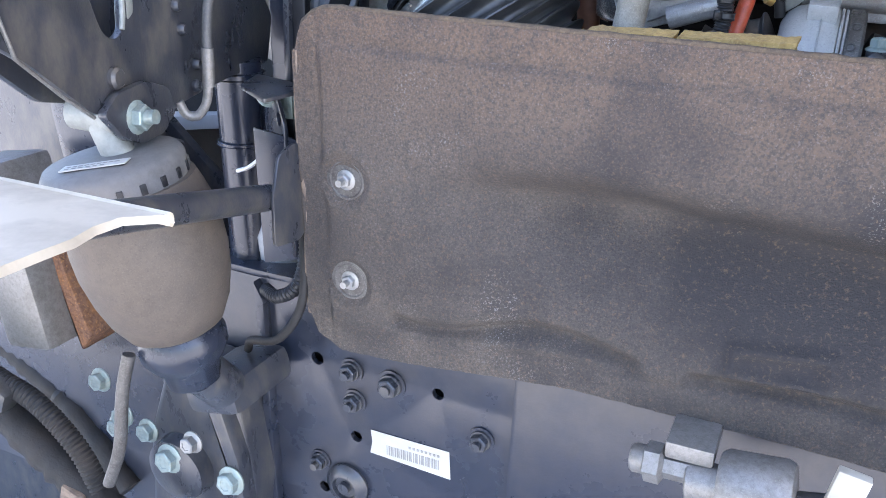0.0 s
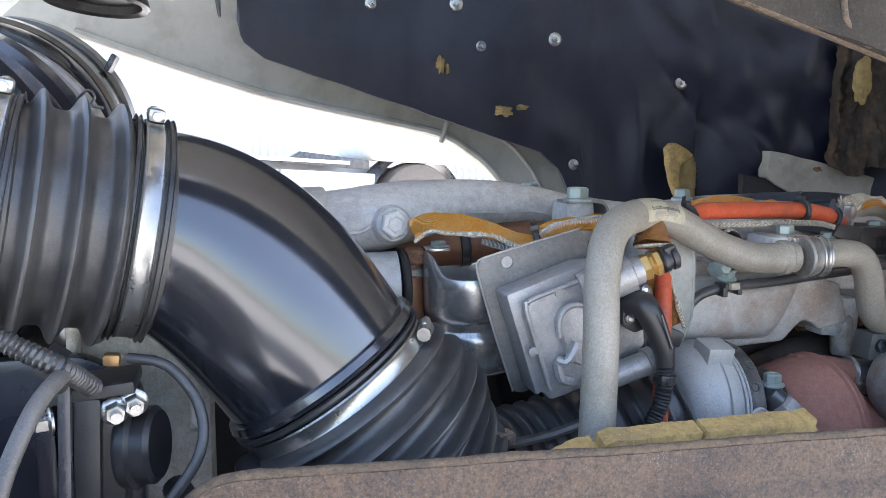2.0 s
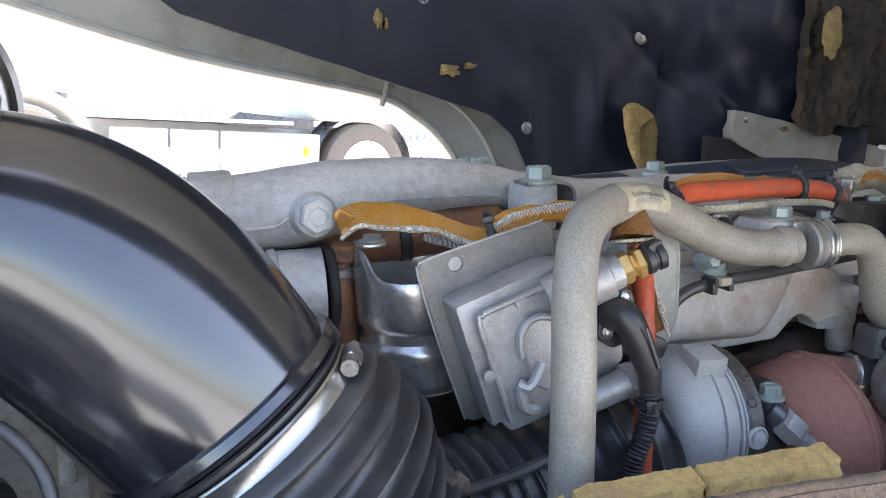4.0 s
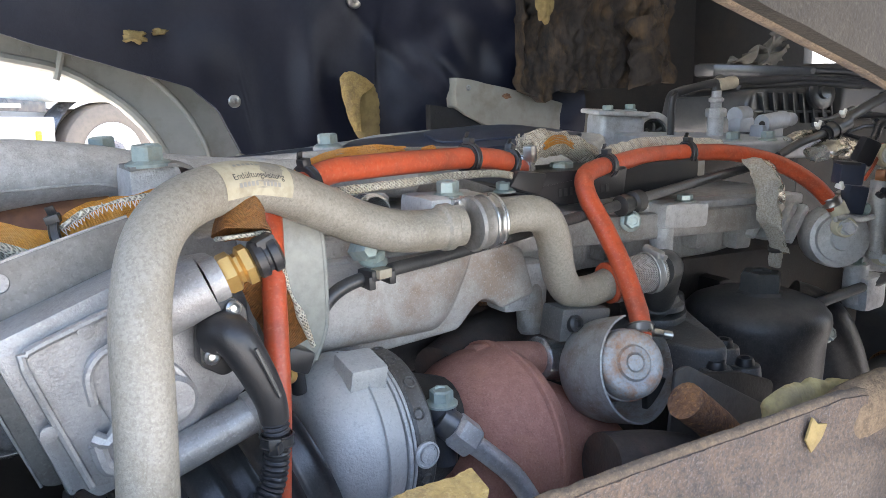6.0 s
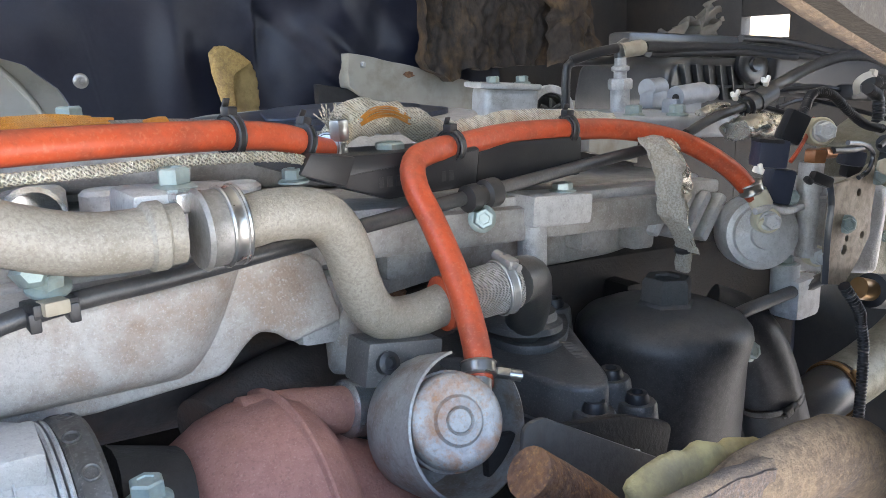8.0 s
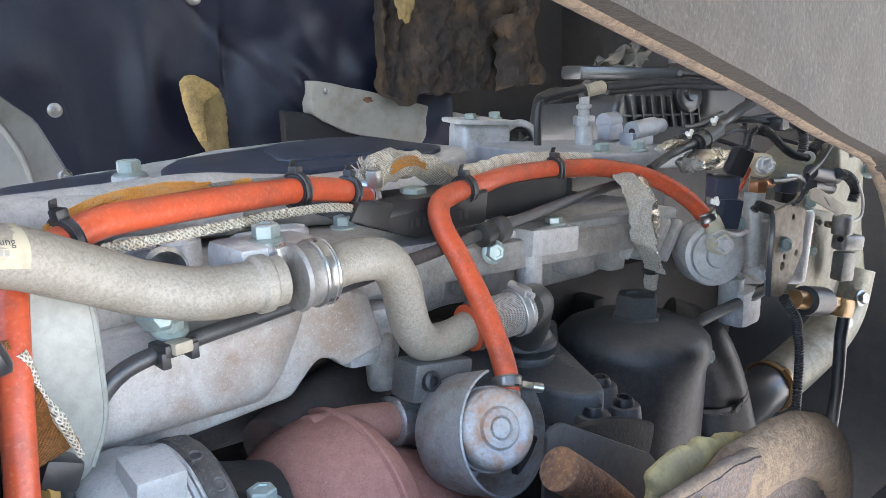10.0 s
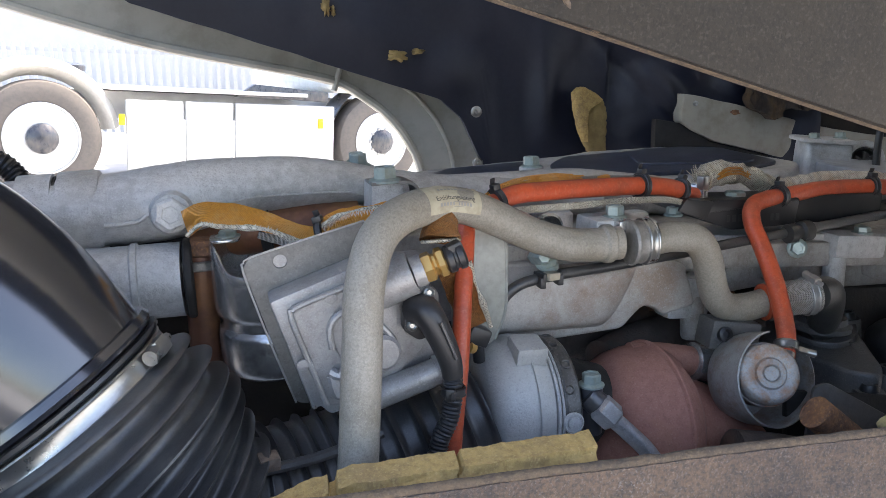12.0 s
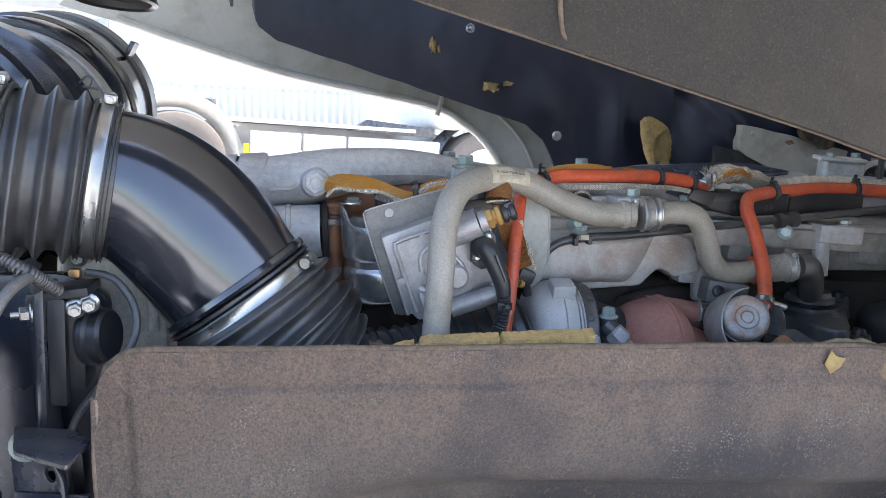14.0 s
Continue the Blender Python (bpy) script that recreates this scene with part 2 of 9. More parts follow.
DUSTY = material("dusty_black_plastic", (0.034, 0.034, 0.035), 0.34, 0, (0.048, 0.047, 0.045), 130, 0.6, 0.12, 400, (0.085, 0.080, 0.072), 9, 0.5, ior=1.55, coat=0.25, fleck=(0.08, 0.077, 0.07), fscale=420)
TAG = material("grubby_plastic_tag", (0.40, 0.35, 0.26), 0.55, 0, (0.32, 0.27, 0.20), 80, 0.5, 0.1, 300, (0.22, 0.18, 0.13), 30, 0.4)
SPECKLED = material("rust_speckled_steel", (0.34, 0.325, 0.31), 0.46, 0.3, (0.27, 0.255, 0.24), 140, 0.6, 0.3, 420, (0.30, 0.13, 0.05), 42, 0.95, fleck=(0.34, 0.17, 0.09), fscale=260)
DARK = material("dark_blue_frame_paint", (0.023, 0.029, 0.046), 0.28, 0.1, (0.018, 0.023, 0.036), 60, 0.5, 0.12, 260, (0.12, 0.10, 0.078), 5, 0.32, rvar=0.10, coat=0.2, ior=1.55)
BLACK_STEEL = material("worn_black_steel", (0.045, 0.048, 0.058), 0.30, 0.1, (0.036, 0.038, 0.044), 60, 0.6, 0.15, 260, (0.17, 0.15, 0.12), 15, 0.5, ior=1.6, coat=0.2, stretch=(1.6, 1.6, 0.8))
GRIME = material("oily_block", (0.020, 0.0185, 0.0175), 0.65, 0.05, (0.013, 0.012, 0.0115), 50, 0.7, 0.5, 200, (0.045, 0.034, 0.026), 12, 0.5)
RUST = material("red_brown_hot_iron", (0.37, 0.172, 0.132), 0.82, 0.05, (0.29, 0.125, 0.095), 110, 0.6, 0.5, 420, (0.36, 0.17, 0.10), 16, 0.5, fleck=(0.46, 0.26, 0.19), fscale=420)
RUST_PIPE = material("rusty_iron", (0.22, 0.115, 0.07), 0.85, 0.05, (0.11, 0.055, 0.036), 140, 0.8, 0.8, 380, (0.38, 0.17, 0.06), 26, 0.6, fleck=(0.55, 0.27, 0.09), fscale=170)
ORANGE = material("orange_silicone", (0.50, 0.078, 0.028), 0.42, 0, (0.38, 0.058, 0.022), 60, 0.6, 0.05, 300, (0.17, 0.055, 0.038), 34, 0.5, fleck=(0.50, 0.16, 0.09), fscale=260)
WEAVE = material("glass_fibre_sleeve", (0.76, 0.72, 0.62), 0.6, 0.0, (0.52, 0.45, 0.34), 300, 0.7, 1.0, 900, (0.50, 0.33, 0.14), 28, 0.45, weave=(0.0018, 0.25))
BRAID = material("silver_braid", (0.52, 0.50, 0.47), 0.42, 0.4, (0.34, 0.315, 0.28), 300, 0.7, 1.0, 650, (0.33, 0.26, 0.18), 30, 0.5, weave=(0.0015, 0.25))
GLASS_GREY = material("grubby_glass_cloth", (0.46, 0.43, 0.37), 0.6, 0.1, (0.26, 0.235, 0.195), 520, 0.85, 0.9, 700, (0.30, 0.235, 0.15), 40, 0.5)
NET = material("white_net_thread", (0.74, 0.70, 0.62), 0.7, 0, (0.6, 0.55, 0.45), 90, 0.5, 0.1, 300)
AMBER = material("amber_mesh_sleeve", (0.82, 0.36, 0.05), 0.45, 0, (0.66, 0.24, 0.03), 320, 0.7, 0.9, 800, (0.72, 0.50, 0.27), 30, 0.5, weave=(0.0007, 0.72))
AMBER_DARK = material("scorched_amber_mesh", (0.40, 0.16, 0.040), 0.55, 0, (0.20, 0.08, 0.022), 300, 0.8, 0.9, 650, (0.46, 0.27, 0.11), 40, 0.5, weave=(0.0009, 0.5))
FOIL = material("crumpled_foil", (0.70, 0.66, 0.58), 0.26, 0.8, (0.46, 0.41, 0.33), 120, 0.7, 0.7, 160, (0.30, 0.24, 0.17), 30, 0.4)
BRASS_BRIGHT = material("bright_brass", (0.66, 0.42, 0.15), 0.35, 0.7, (0.55, 0.32, 0.10), 90, 0.5, 0.1, 300, (0.40, 0.25, 0.11), 60, 0.4)
PALE_CAST = material("pale_cast_aluminium", (0.58, 0.575, 0.565), 0.42, 0.25, (0.47, 0.465, 0.45), 130, 0.7, 0.4, 320, (0.26, 0.22, 0.17), 22, 0.6, fleck=(0.62, 0.61, 0.59), fscale=420)
COPPER = material("copper_union", (0.55, 0.26, 0.13), 0.35, 0.8, (0.44, 0.19, 0.09), 90, 0.5, 0.1, 300, (0.30, 0.17, 0.09), 50, 0.4)
BRASS = material("brass", (0.37, 0.225, 0.11), 0.42, 0.75, (0.36, 0.20, 0.07), 90, 0.5, 0.1, 300, (0.30, 0.18, 0.08), 40, 0.4)
AIRBAG = material("dusty_air_bag_rubber", (0.115, 0.092, 0.072), 0.6, 0, (0.085, 0.07, 0.057), 60, 0.6, 0.15, 300, (0.07, 0.06, 0.052), 7, 0.6, fleck=(0.15, 0.125, 0.10), fscale=380)
BLUEGREY = material("blue_grey_cast_cover", (0.40, 0.42, 0.445), 0.45, 0.3, (0.33, 0.345, 0.365), 90, 0.5, 0.25, 380, (0.22, 0.22, 0.23), 14, 0.4)
NAVY = material("navy_cover_top", (0.034, 0.042, 0.066), 0.34, 0, (0.042, 0.05, 0.072), 100, 0.5, 0.12, 400, (0.07, 0.07, 0.08), 12, 0.45)
CORRODED = material("pitted_pale_casting", (0.72, 0.69, 0.62), 0.7, 0.05, (0.58, 0.54, 0.46), 110, 0.7, 1.0, 220, (0.44, 0.36, 0.25), 24, 0.5, fleck=(0.80, 0.77, 0.70), fscale=240)
PAPER = material("paper_label", (0.50, 0.495, 0.47), 0.6, 0, (0.58, 0.57, 0.52), 80, 0.4, 0.05, 300, (0.42, 0.37, 0.29), 40, 0.4)
PIPE_LABEL = material("grimy_pipe_label", (0.42, 0.38, 0.28), 0.55, 0, (0.34, 0.30, 0.21), 120, 0.6, 0.05, 300, (0.25, 0.21, 0.15), 60, 0.5)
INK = material("dark_print", (0.05, 0.05, 0.05), 0.7, bump=0)
GREY_INK = material("faded_print", (0.30, 0.29, 0.27), 0.7, bump=0)
CLOTH = material("grey_dirty_cloth", (0.17, 0.155, 0.13), 0.9, 0, (0.12, 0.11, 0.092), 60, 0.6, 0.5, 200, (0.09, 0.08, 0.066), 12, 0.6)
FOAM_TAN = material("tan_torn_foam", (0.42, 0.28, 0.10), 0.95, 0, (0.28, 0.18, 0.065), 130, 0.8, 1.0, 260, (0.22, 0.15, 0.08), 26, 0.6, fleck=(0.52, 0.37, 0.16), fscale=260)
SHEET = material("dull_steel_sheet", (0.27, 0.26, 0.245), 0.48, 0.5, (0.20, 0.19, 0.175), 140, 0.7, 0.2, 420, (0.15, 0.125, 0.10), 17, 0.5, fleck=(0.34, 0.32, 0.29), fscale=380)
BROWN_STEEL = material("brown_grey_steel", (0.34, 0.285, 0.225), 0.55, 0.3, (0.15, 0.122, 0.095), 120, 0.6, 0.2, 400, (0.10, 0.075, 0.055), 22, 0.45)
OLIVE = material("olive_stained_casting", (0.26, 0.24, 0.18), 0.5, 0.2, (0.19, 0.175, 0.125), 90, 0.7, 0.4, 380, (0.13, 0.10, 0.06), 22, 0.65, fleck=(0.36, 0.33, 0.26), fscale=320)
GUARD = material("dusty_white_plastic", (0.56, 0.49, 0.38), 0.55, 0, (0.50, 0.43, 0.33), 14, 0.5, 0.05, 90, (0.28, 0.24, 0.18), 8, 0.5)
IVORY = material("ivory_plastic", (0.60, 0.55, 0.40), 0.45, 0, (0.5, 0.45, 0.32), 80, 0.5, 0.05, 300, (0.35, 0.28, 0.18), 30, 0.4)
TYRE = material("tyre_rubber", (0.15, 0.13, 0.112), 0.85, 0, (0.11, 0.10, 0.088), 30, 0.5, 0.3, 80, (0.13, 0.115, 0.10), 3, 0.5)
SILVER = material("silver_wheel_paint", (0.60, 0.60, 0.585), 0.45, 0.15, (0.66, 0.66, 0.65), 20, 0.5, 0.05, 80, (0.42, 0.39, 0.35), 6, 0.4)
SKIRT = material("dull_side_panel", (0.60, 0.60, 0.59), 0.4, 0.15, (0.50, 0.50, 0.49), 6, 0.5, 0.03, 60, (0.42, 0.40, 0.37), 2.5, 0.45)
YELLOW = material("yellow_reflector", (0.8, 0.55, 0.02), 0.3, 0, (0.7, 0.45, 0.02), 30, 0.4, 0.03)
GREEN = material("green_cloth", (0.16, 0.5, 0.2), 0.7, 0, (0.12, 0.4, 0.16), 9, 0.5, 0.1)
CONCRETE = material("yard_concrete", (0.51, 0.51, 0.50), 0.85, 0, (0.44, 0.44, 0.43), 5, 0.5, 0.3, 40, (0.36, 0.355, 0.34), 0.4, 0.5)
GALVANISED = material("galvanised_fence", (0.46, 0.47, 0.48), 0.5, 0.3, (0.40, 0.41, 0.42), 20, 0.5, 0.03, 90, (0.36, 0.36, 0.36), 4, 0.4)
WALLS = material("pale_plaster", (0.52, 0.52, 0.515), 0.8, 0, (0.46, 0.46, 0.455), 3, 0.5, 0.1, 30, (0.42, 0.41, 0.39), 0.5, 0.4)


# ---- building blocks ----
ORIGIN = {}


def obj(name, bm, mat, origin=(0, 0, 0), smooth=38):
    """A mesh object at origin from a bmesh in world coordinates."""
    bmesh.ops.recalc_face_normals(bm, faces=bm.faces)
    bm.transform(Matrix.Translation(-Vector(origin)))
    for f in bm.faces:
        f.smooth = True
    for e in bm.edges:
        if len(e.link_faces) == 2 and e.calc_face_angle(0) > radians(smooth):
            e.smooth = False
    me = bpy.data.meshes.new(name)
    bm.to_mesh(me)
    bm.free()
    me.materials.append(mat)
    ob = new(name, me)
    ob.location = origin
    return ob


def thing(name, bm, mat, label, category, origin=(0, 0, 0), group="", kind="", smooth=38):
    ob = tagged(obj(name, bm, mat, origin, smooth), label, category, group, kind)
    ORIGIN[ob.name] = Vector(origin)
    return ob


def root(name, origin, label, category, group="", kind=""):
    ob = tagged(new(name), label, category, group, kind)
    ob.location, ob.empty_display_size = origin, 0.05
    ORIGIN[ob.name] = Vector(origin)
    return ob


def part(name, bm, mat, parent, label="", smooth=38):
    o = ORIGIN[parent.name]
    ob = tagged(obj(name, bm, mat, o, smooth), label)
    ob.location, ob.parent = (0, 0, 0), parent
    ORIGIN[ob.name] = o
    return ob


def join(*bms):
    """Several bmeshes as one."""
    out = bmesh.new()
    for b in bms:
        me = bpy.data.meshes.new("tmp")
        b.to_mesh(me)
        b.free()
        out.from_mesh(me)
        bpy.data.meshes.remove(me)
    return out


def spline(pts, step):
    """Points of a smooth curve through pts, about step apart."""
    p = [Vector(q) for q in pts]
    p = [p[0] * 2 - p[1]] + p + [p[-1] * 2 - p[-2]]
    out = []
    for i in range(1, len(p) - 2):
        a, b, c, d = p[i - 1:i + 3]
        n = max(2, int((c - b).length / step))
        for k in range(n):
            t = k / n
            out.append(0.5 * (2 * b + (c - a) * t + (2 * a - 5 * b + 4 * c - d) * t * t + (3 * b - a - 3 * c + d) * t ** 3))
    return out + [p[-2]]


def ring_sweep(points, radii, seg=14, caps=True, flat=(1.0, 1.0), up=None):
    """A tube of varying radius along points."""
    bm = bmesh.new()
    up = Vector(up or (0.03, 0.02, 1)).normalized()
    rings = []
    for i, p in enumerate(points):
        t = (points[min(i + 1, len(points) - 1)] - points[max(i - 1, 0)]).normalized()
        up = (up - t * up.dot(t))
        up = up.normalized() if up.length > 1e-4 else t.orthogonal().normalized()
        side = t.cross(up)
        r = radii[i]
        rings.append([bm.verts.new(p + (up * math.cos(a) * flat[0] + side * math.sin(a) * flat[1]) * r)
                      for a in (2 * math.pi * k / seg for k in range(seg))])
    for a, b in zip(rings, rings[1:]):
        for k in range(seg):
            bm.faces.new((a[k], a[(k + 1) % seg], b[(k + 1) % seg], b[k]))
    if caps:
        bm.faces.new(rings[0])
        bm.faces.new(rings[-1])
    return bm


def tube(pts, r, step=0.008, seg=12, caps=True, flat=(1.0, 1.0), lump=0.0, up=None):
    """A pipe, hose or cable through pts; r may run from a first to a last radius; lump makes it uneven."""
    q = spline(pts, step)
    r0, r1 = r if isinstance(r, tuple) else (r, r)
    rr = [r0 + (r1 - r0) * i / (len(q) - 1) + lump * noise.noise(p * 60) for i, p in enumerate(q)]
    return ring_sweep(q, rr, seg, caps, flat, up)


def corrugated(pts, r, pitch=0.006, depth=0.0018, seg=10):
    """A ribbed conduit."""
    q = spline(pts, pitch / 4)
    s, rr = 0.0, []
    for i, p in enumerate(q):
        s += (p - q[i - 1]).length if i else 0
        rr.append(r + depth * (0.5 + 0.5 * math.cos(2 * math.pi * s / pitch)))
    return ring_sweep(q, rr, seg)


def lathe(profile, origin, axis=(0, 0, 1), seg=28, squash=1.0):
    """Turns (radius, height) pairs round an axis."""
    bm = bmesh.new()
    rot = Vector(axis).normalized().to_track_quat("Z", "Y").to_matrix()
    rings = []
    for r, h in profile:
        rings.append([bm.verts.new(Vector(origin) + rot @ Vector((r * math.cos(a), r * squash * math.sin(a), h)))
                      for a in (2 * math.pi * k / seg for k in range(seg))])
    for a, b in zip(rings, rings[1:]):
        for k in range(seg):
            bm.faces.new((a[k], a[(k + 1) % seg], b[(k + 1) % seg], b[k]))
    bm.faces.new(rings[0])
    bm.faces.new(rings[-1])
    bmesh.ops.remove_doubles(bm, verts=bm.verts, dist=1e-6)
    return bm


def rod(a, b, r, seg=14, r2=None):
    a, b = Vector(a), Vector(b)
    return lathe([(r, 0), (r if r2 is None else r2, (b - a).length)], a, b - a, seg)


def box(centre, size, rot=(0, 0, 0), bevel=0.003, segs=2):
    """A box with rounded edges."""
    bm = bmesh.new()
    bmesh.ops.create_cube(bm, size=1.0, matrix=Matrix.Diagonal((*size, 1)))
    if bevel:
        bmesh.ops.bevel(bm, geom=bm.edges[:], offset=min(bevel, min(size) * 0.45), segments=segs, affect="EDGES", profile=0.6)
    bm.transform(pose(*centre, *rot))
    return bm


def rounded(poly, r, n=4):
    """A polygon with its corners rounded."""
    out = []
    m = len(poly)
    for i in range(m):
        a, b, c = (Vector((*poly[j % m][:2], 0)) for j in (i - 1, i, i + 1))
        k = min(r, (a - b).length * 0.45, (c - b).length * 0.45)
        p, q = b + (a - b).normalized() * k, b + (c - b).normalized() * k
        for j in range(n + 1):
            t = j / n
            v = p * (1 - t) ** 2 + b * 2 * t * (1 - t) + q * t * t
            out.append((v.x, v.y))
    return out


def slab(poly, place, thick, bevel=0.0015, r=0.0, segs=2, holes=()):
    """A plate cut to poly, its (u, v) laid out by the pose place, thick along that pose's z. holes: (u, v, radius)."""
    poly = rounded(poly, r) if r else poly
    bm = bmesh.new()
    if holes:
        edges = []
        for ring in [poly] + [[(u + q * math.cos(2 * math.pi * k / 14), v + q * math.sin(2 * math.pi * k / 14)) for k in range(14)] for u, v, q in holes]:
            vs = [bm.verts.new((u, v, 0)) for u, v in ring]
            edges += [bm.edges.new((vs[k], vs[(k + 1) % len(vs)])) for k in range(len(vs))]
        bmesh.ops.triangle_fill(bm, edges=edges, use_beauty=True)
    else:
        bm.faces.new([bm.verts.new((u, v, 0)) for u, v in poly])
    ex = bmesh.ops.extrude_face_region(bm, geom=bm.faces[:])
    bmesh.ops.translate(bm, verts=[v for v in ex["geom"] if isinstance(v, bmesh.types.BMVert)], vec=(0, 0, thick))
    bmesh.ops.recalc_face_normals(bm, faces=bm.faces)
    if bevel:
        rim = [e for e in bm.edges if len(e.link_faces) == 2 and e.calc_face_angle(0) > radians(40)]
        bmesh.ops.bevel(bm, geom=rim, offset=bevel, segments=segs, affect="EDGES", profile=0.6)
    bm.transform(place)
    return bm


def upright(y, x=0.0, z=0.0, turn=0.0, lean=0.0):
    """The pose of an upright plate: u along the truck, v up, thickness away from the viewer."""
    return pose(x, y, z, 90, 0, 0) @ pose(0, 0, 0, lean, turn, 0) @ Matrix.Diagonal((1, 1, -1, 1))


def ribbon(pts, width, thick, face, step=0.006, wave=0.0):
    """A flat strap or sleeve along pts, its broad side towards face."""
    q = spline(pts, step)
    bm, rows = bmesh.new(), []
    for i, p in enumerate(q):
        t = (q[min(i + 1, len(q) - 1)] - q[max(i - 1, 0)]).normalized()
        n = Vector(face) - t * Vector(face).dot(t)
        n.normalize()
        w = t.cross(n)
        w0, w1 = width if isinstance(width, tuple) else (width, width)
        wd = (w0 + (w1 - w0) * i / len(q)) * (1 + wave * noise.noise(p * 90))
        p = p + n * wave * 0.006 * noise.noise(p * 70 + Vector((3, 1, 7)))
        rows.append([bm.verts.new(p + w * a * wd / 2 + n * b * thick / 2) for a, b in ((-1, -1), (-1, 1), (-0.3, 1.3), (0.3, 1.3), (1, 1), (1, -1))])
    for a, b in zip(rows, rows[1:]):
        for k in range(6):
            bm.faces.new((a[k], a[(k + 1) % 6], b[(k + 1) % 6], b[k]))
    bm.faces.new(rows[0])
    bm.faces.new(rows[-1])
    return bm


def hex_head(r, h, flange=1.35):
    """A flanged hexagon head of that radius and height, standing on z = 0."""
    bm = lathe([(0.0, 0), (r * flange, 0), (r * flange, h * 0.14), (r * 1.1, h * 0.26), (r * 0.9, h * 0.3), (0.0, h * 0.3)], (0, 0, 0), seg=18)
    hx = bmesh.new()
    ring = [[hx.verts.new((q * math.cos(math.pi / 3 * k), q * math.sin(math.pi / 3 * k), z)) for k in range(6)]
            for q, z in ((r, h * 0.25), (r, h * 0.9), (r * 0.86, h), (r * 0.55, h), (r * 0.5, h * 0.93))]
    for a, b in zip(ring, ring[1:]):
        for k in range(6):
            hx.faces.new((a[k], a[(k + 1) % 6], b[(k + 1) % 6], b[k]))
    hx.faces.new(ring[-1])
    return join(bm, hx)


BOLTS = {}


def bolt(parent, at, axis=(0, 0, 1), r=0.0085, h=0.011, mat=None, label="", turn=20, name="bolt", flange=1.35):
    """A bolt head on a thing; alike bolts share one mesh."""
    mat = mat or BOLT
    key = (r, h, mat.name, flange)
    if key not in BOLTS:
        ob = obj(name, hex_head(r, h, flange), mat, smooth=30)
        BOLTS[key] = ob.data
    else:
        ob = new(name, BOLTS[key])
    q = Vector(axis).normalized().to_track_quat("Z", "Y").to_matrix().to_4x4()
    ob.parent = parent
    ob.matrix_basis = Matrix.Translation(Vector(at) - ORIGIN[parent.name]) @ q @ pose(0, 0, 0, 0, 0, turn)
    return tagged(ob, label)


def band(centre, axis, r, width, thick=0.0015, seg=40):
    """A hose-clamp band."""
    w = width / 2
    return lathe([(r, -w), (r + thick, -w), (r + thick * 1.6, -w * 0.8), (r + thick, -w * 0.6), (r + thick, w * 0.6), (r + thick * 1.6, w * 0.8), (r + thick, w), (r, w), (r, -w)],
                 centre, axis, seg)


def screw_housing(at, along, out, s=1.0):
    """The worm-drive housing of a hose clamp with its screw head."""
    a = Vector(along).normalized()
    o = Vector(out).normalized()
    at = Vector(at)
    m = Matrix((a, o.cross(a), o)).transposed().to_4x4()
    m.translation = at
    b = box((0, 0, 0), (0.02 * s, 0.014 * s, 0.011 * s), bevel=0.003 * s)
    b.transform(m)
    return join(b, rod(at + a * 0.008 * s, at + a * 0.021 * s, 0.0065 * s, 10), rod(at - a * 0.009 * s, at - a * 0.018 * s, 0.004 * s, 8),
                rod(at + a * 0.020 * s, at + a * 0.0225 * s, 0.0035 * s, 6))


def tie(parent, at, along, r, w=0.005, mat=None):
    """A cable tie with its head."""
    at, d = Vector(at), Vector(along).normalized()
    up = (Vector((0, 0, 1)) - d * d.z).normalized()
    m = Matrix((d, up.cross(d), up)).transposed().to_4x4()
    m.translation = at + up * (r + 0.003)
    head = box((0, 0, 0), (w * 1.3, 0.008, 0.006), bevel=0.001)
    tail = box((0, 0.003, 0.0045), (w * 0.8, 0.0015, 0.008), (20, 0, 0), bevel=0.0004)
    for b in (head, tail):
        b.transform(m)
    return part("cable_tie", join(band(at, d, r, w, 0.0014, 18), head, tail), mat or PLASTIC, parent, "black nylon cable tie")


def bars(parent, place, rows, mat, h=0.002):
    """Unreadable print: short plain bars, (u, v, length) in the pose place."""
    bm = join(*[slab([(u, v), (u + w, v), (u + w, v + h), (u, v + h)], place, 0.0003, 0) for u, v, w in rows])
    return part("print", bm, mat, parent)


def sheet(u0, u1, v0, v1, nu, nv, fn):
    """A gridded surface, fn(u, v) giving each place."""
    bm = bmesh.new()
    g = [[bm.verts.new(fn(u0 + (u1 - u0) * i / nu, v0 + (v1 - v0) * j / nv)) for j in range(nv + 1)] for i in range(nu + 1)]
    for i in range(nu):
        for j in range(nv):
            bm.faces.new((g[i][j], g[i + 1][j], g[i + 1][j + 1], g[i][j + 1]))
    return bm


def thicken(bm, vec):
    """Gives an open sheet a thickness along vec."""
    ex = bmesh.ops.extrude_face_region(bm, geom=bm.faces[:])
    bmesh.ops.translate(bm, verts=[v for v in ex["geom"] if isinstance(v, bmesh.types.BMVert)], vec=vec)
    return bm

# ---- ground, cab shell and far yard ----
def ground_z(x, y):
    """The yard: level by the truck, rising behind it and falling gently towards the front."""
    s = min(1.0, max(0.0, (y - 3.0) / 4.5))
    s = s * s * (3 - 2 * s)
    return 0.10 + s * (0.40 - 0.075 * max(-5.0, min(5.0, x)))


def grade(lo, hi, n, k):
    """Values from lo to hi, crowded near zero."""
    return [math.copysign(abs(t) ** k, t) * (hi if t > 0 else -lo) for t in (i / n * 2 - 1 for i in range(n + 1))]


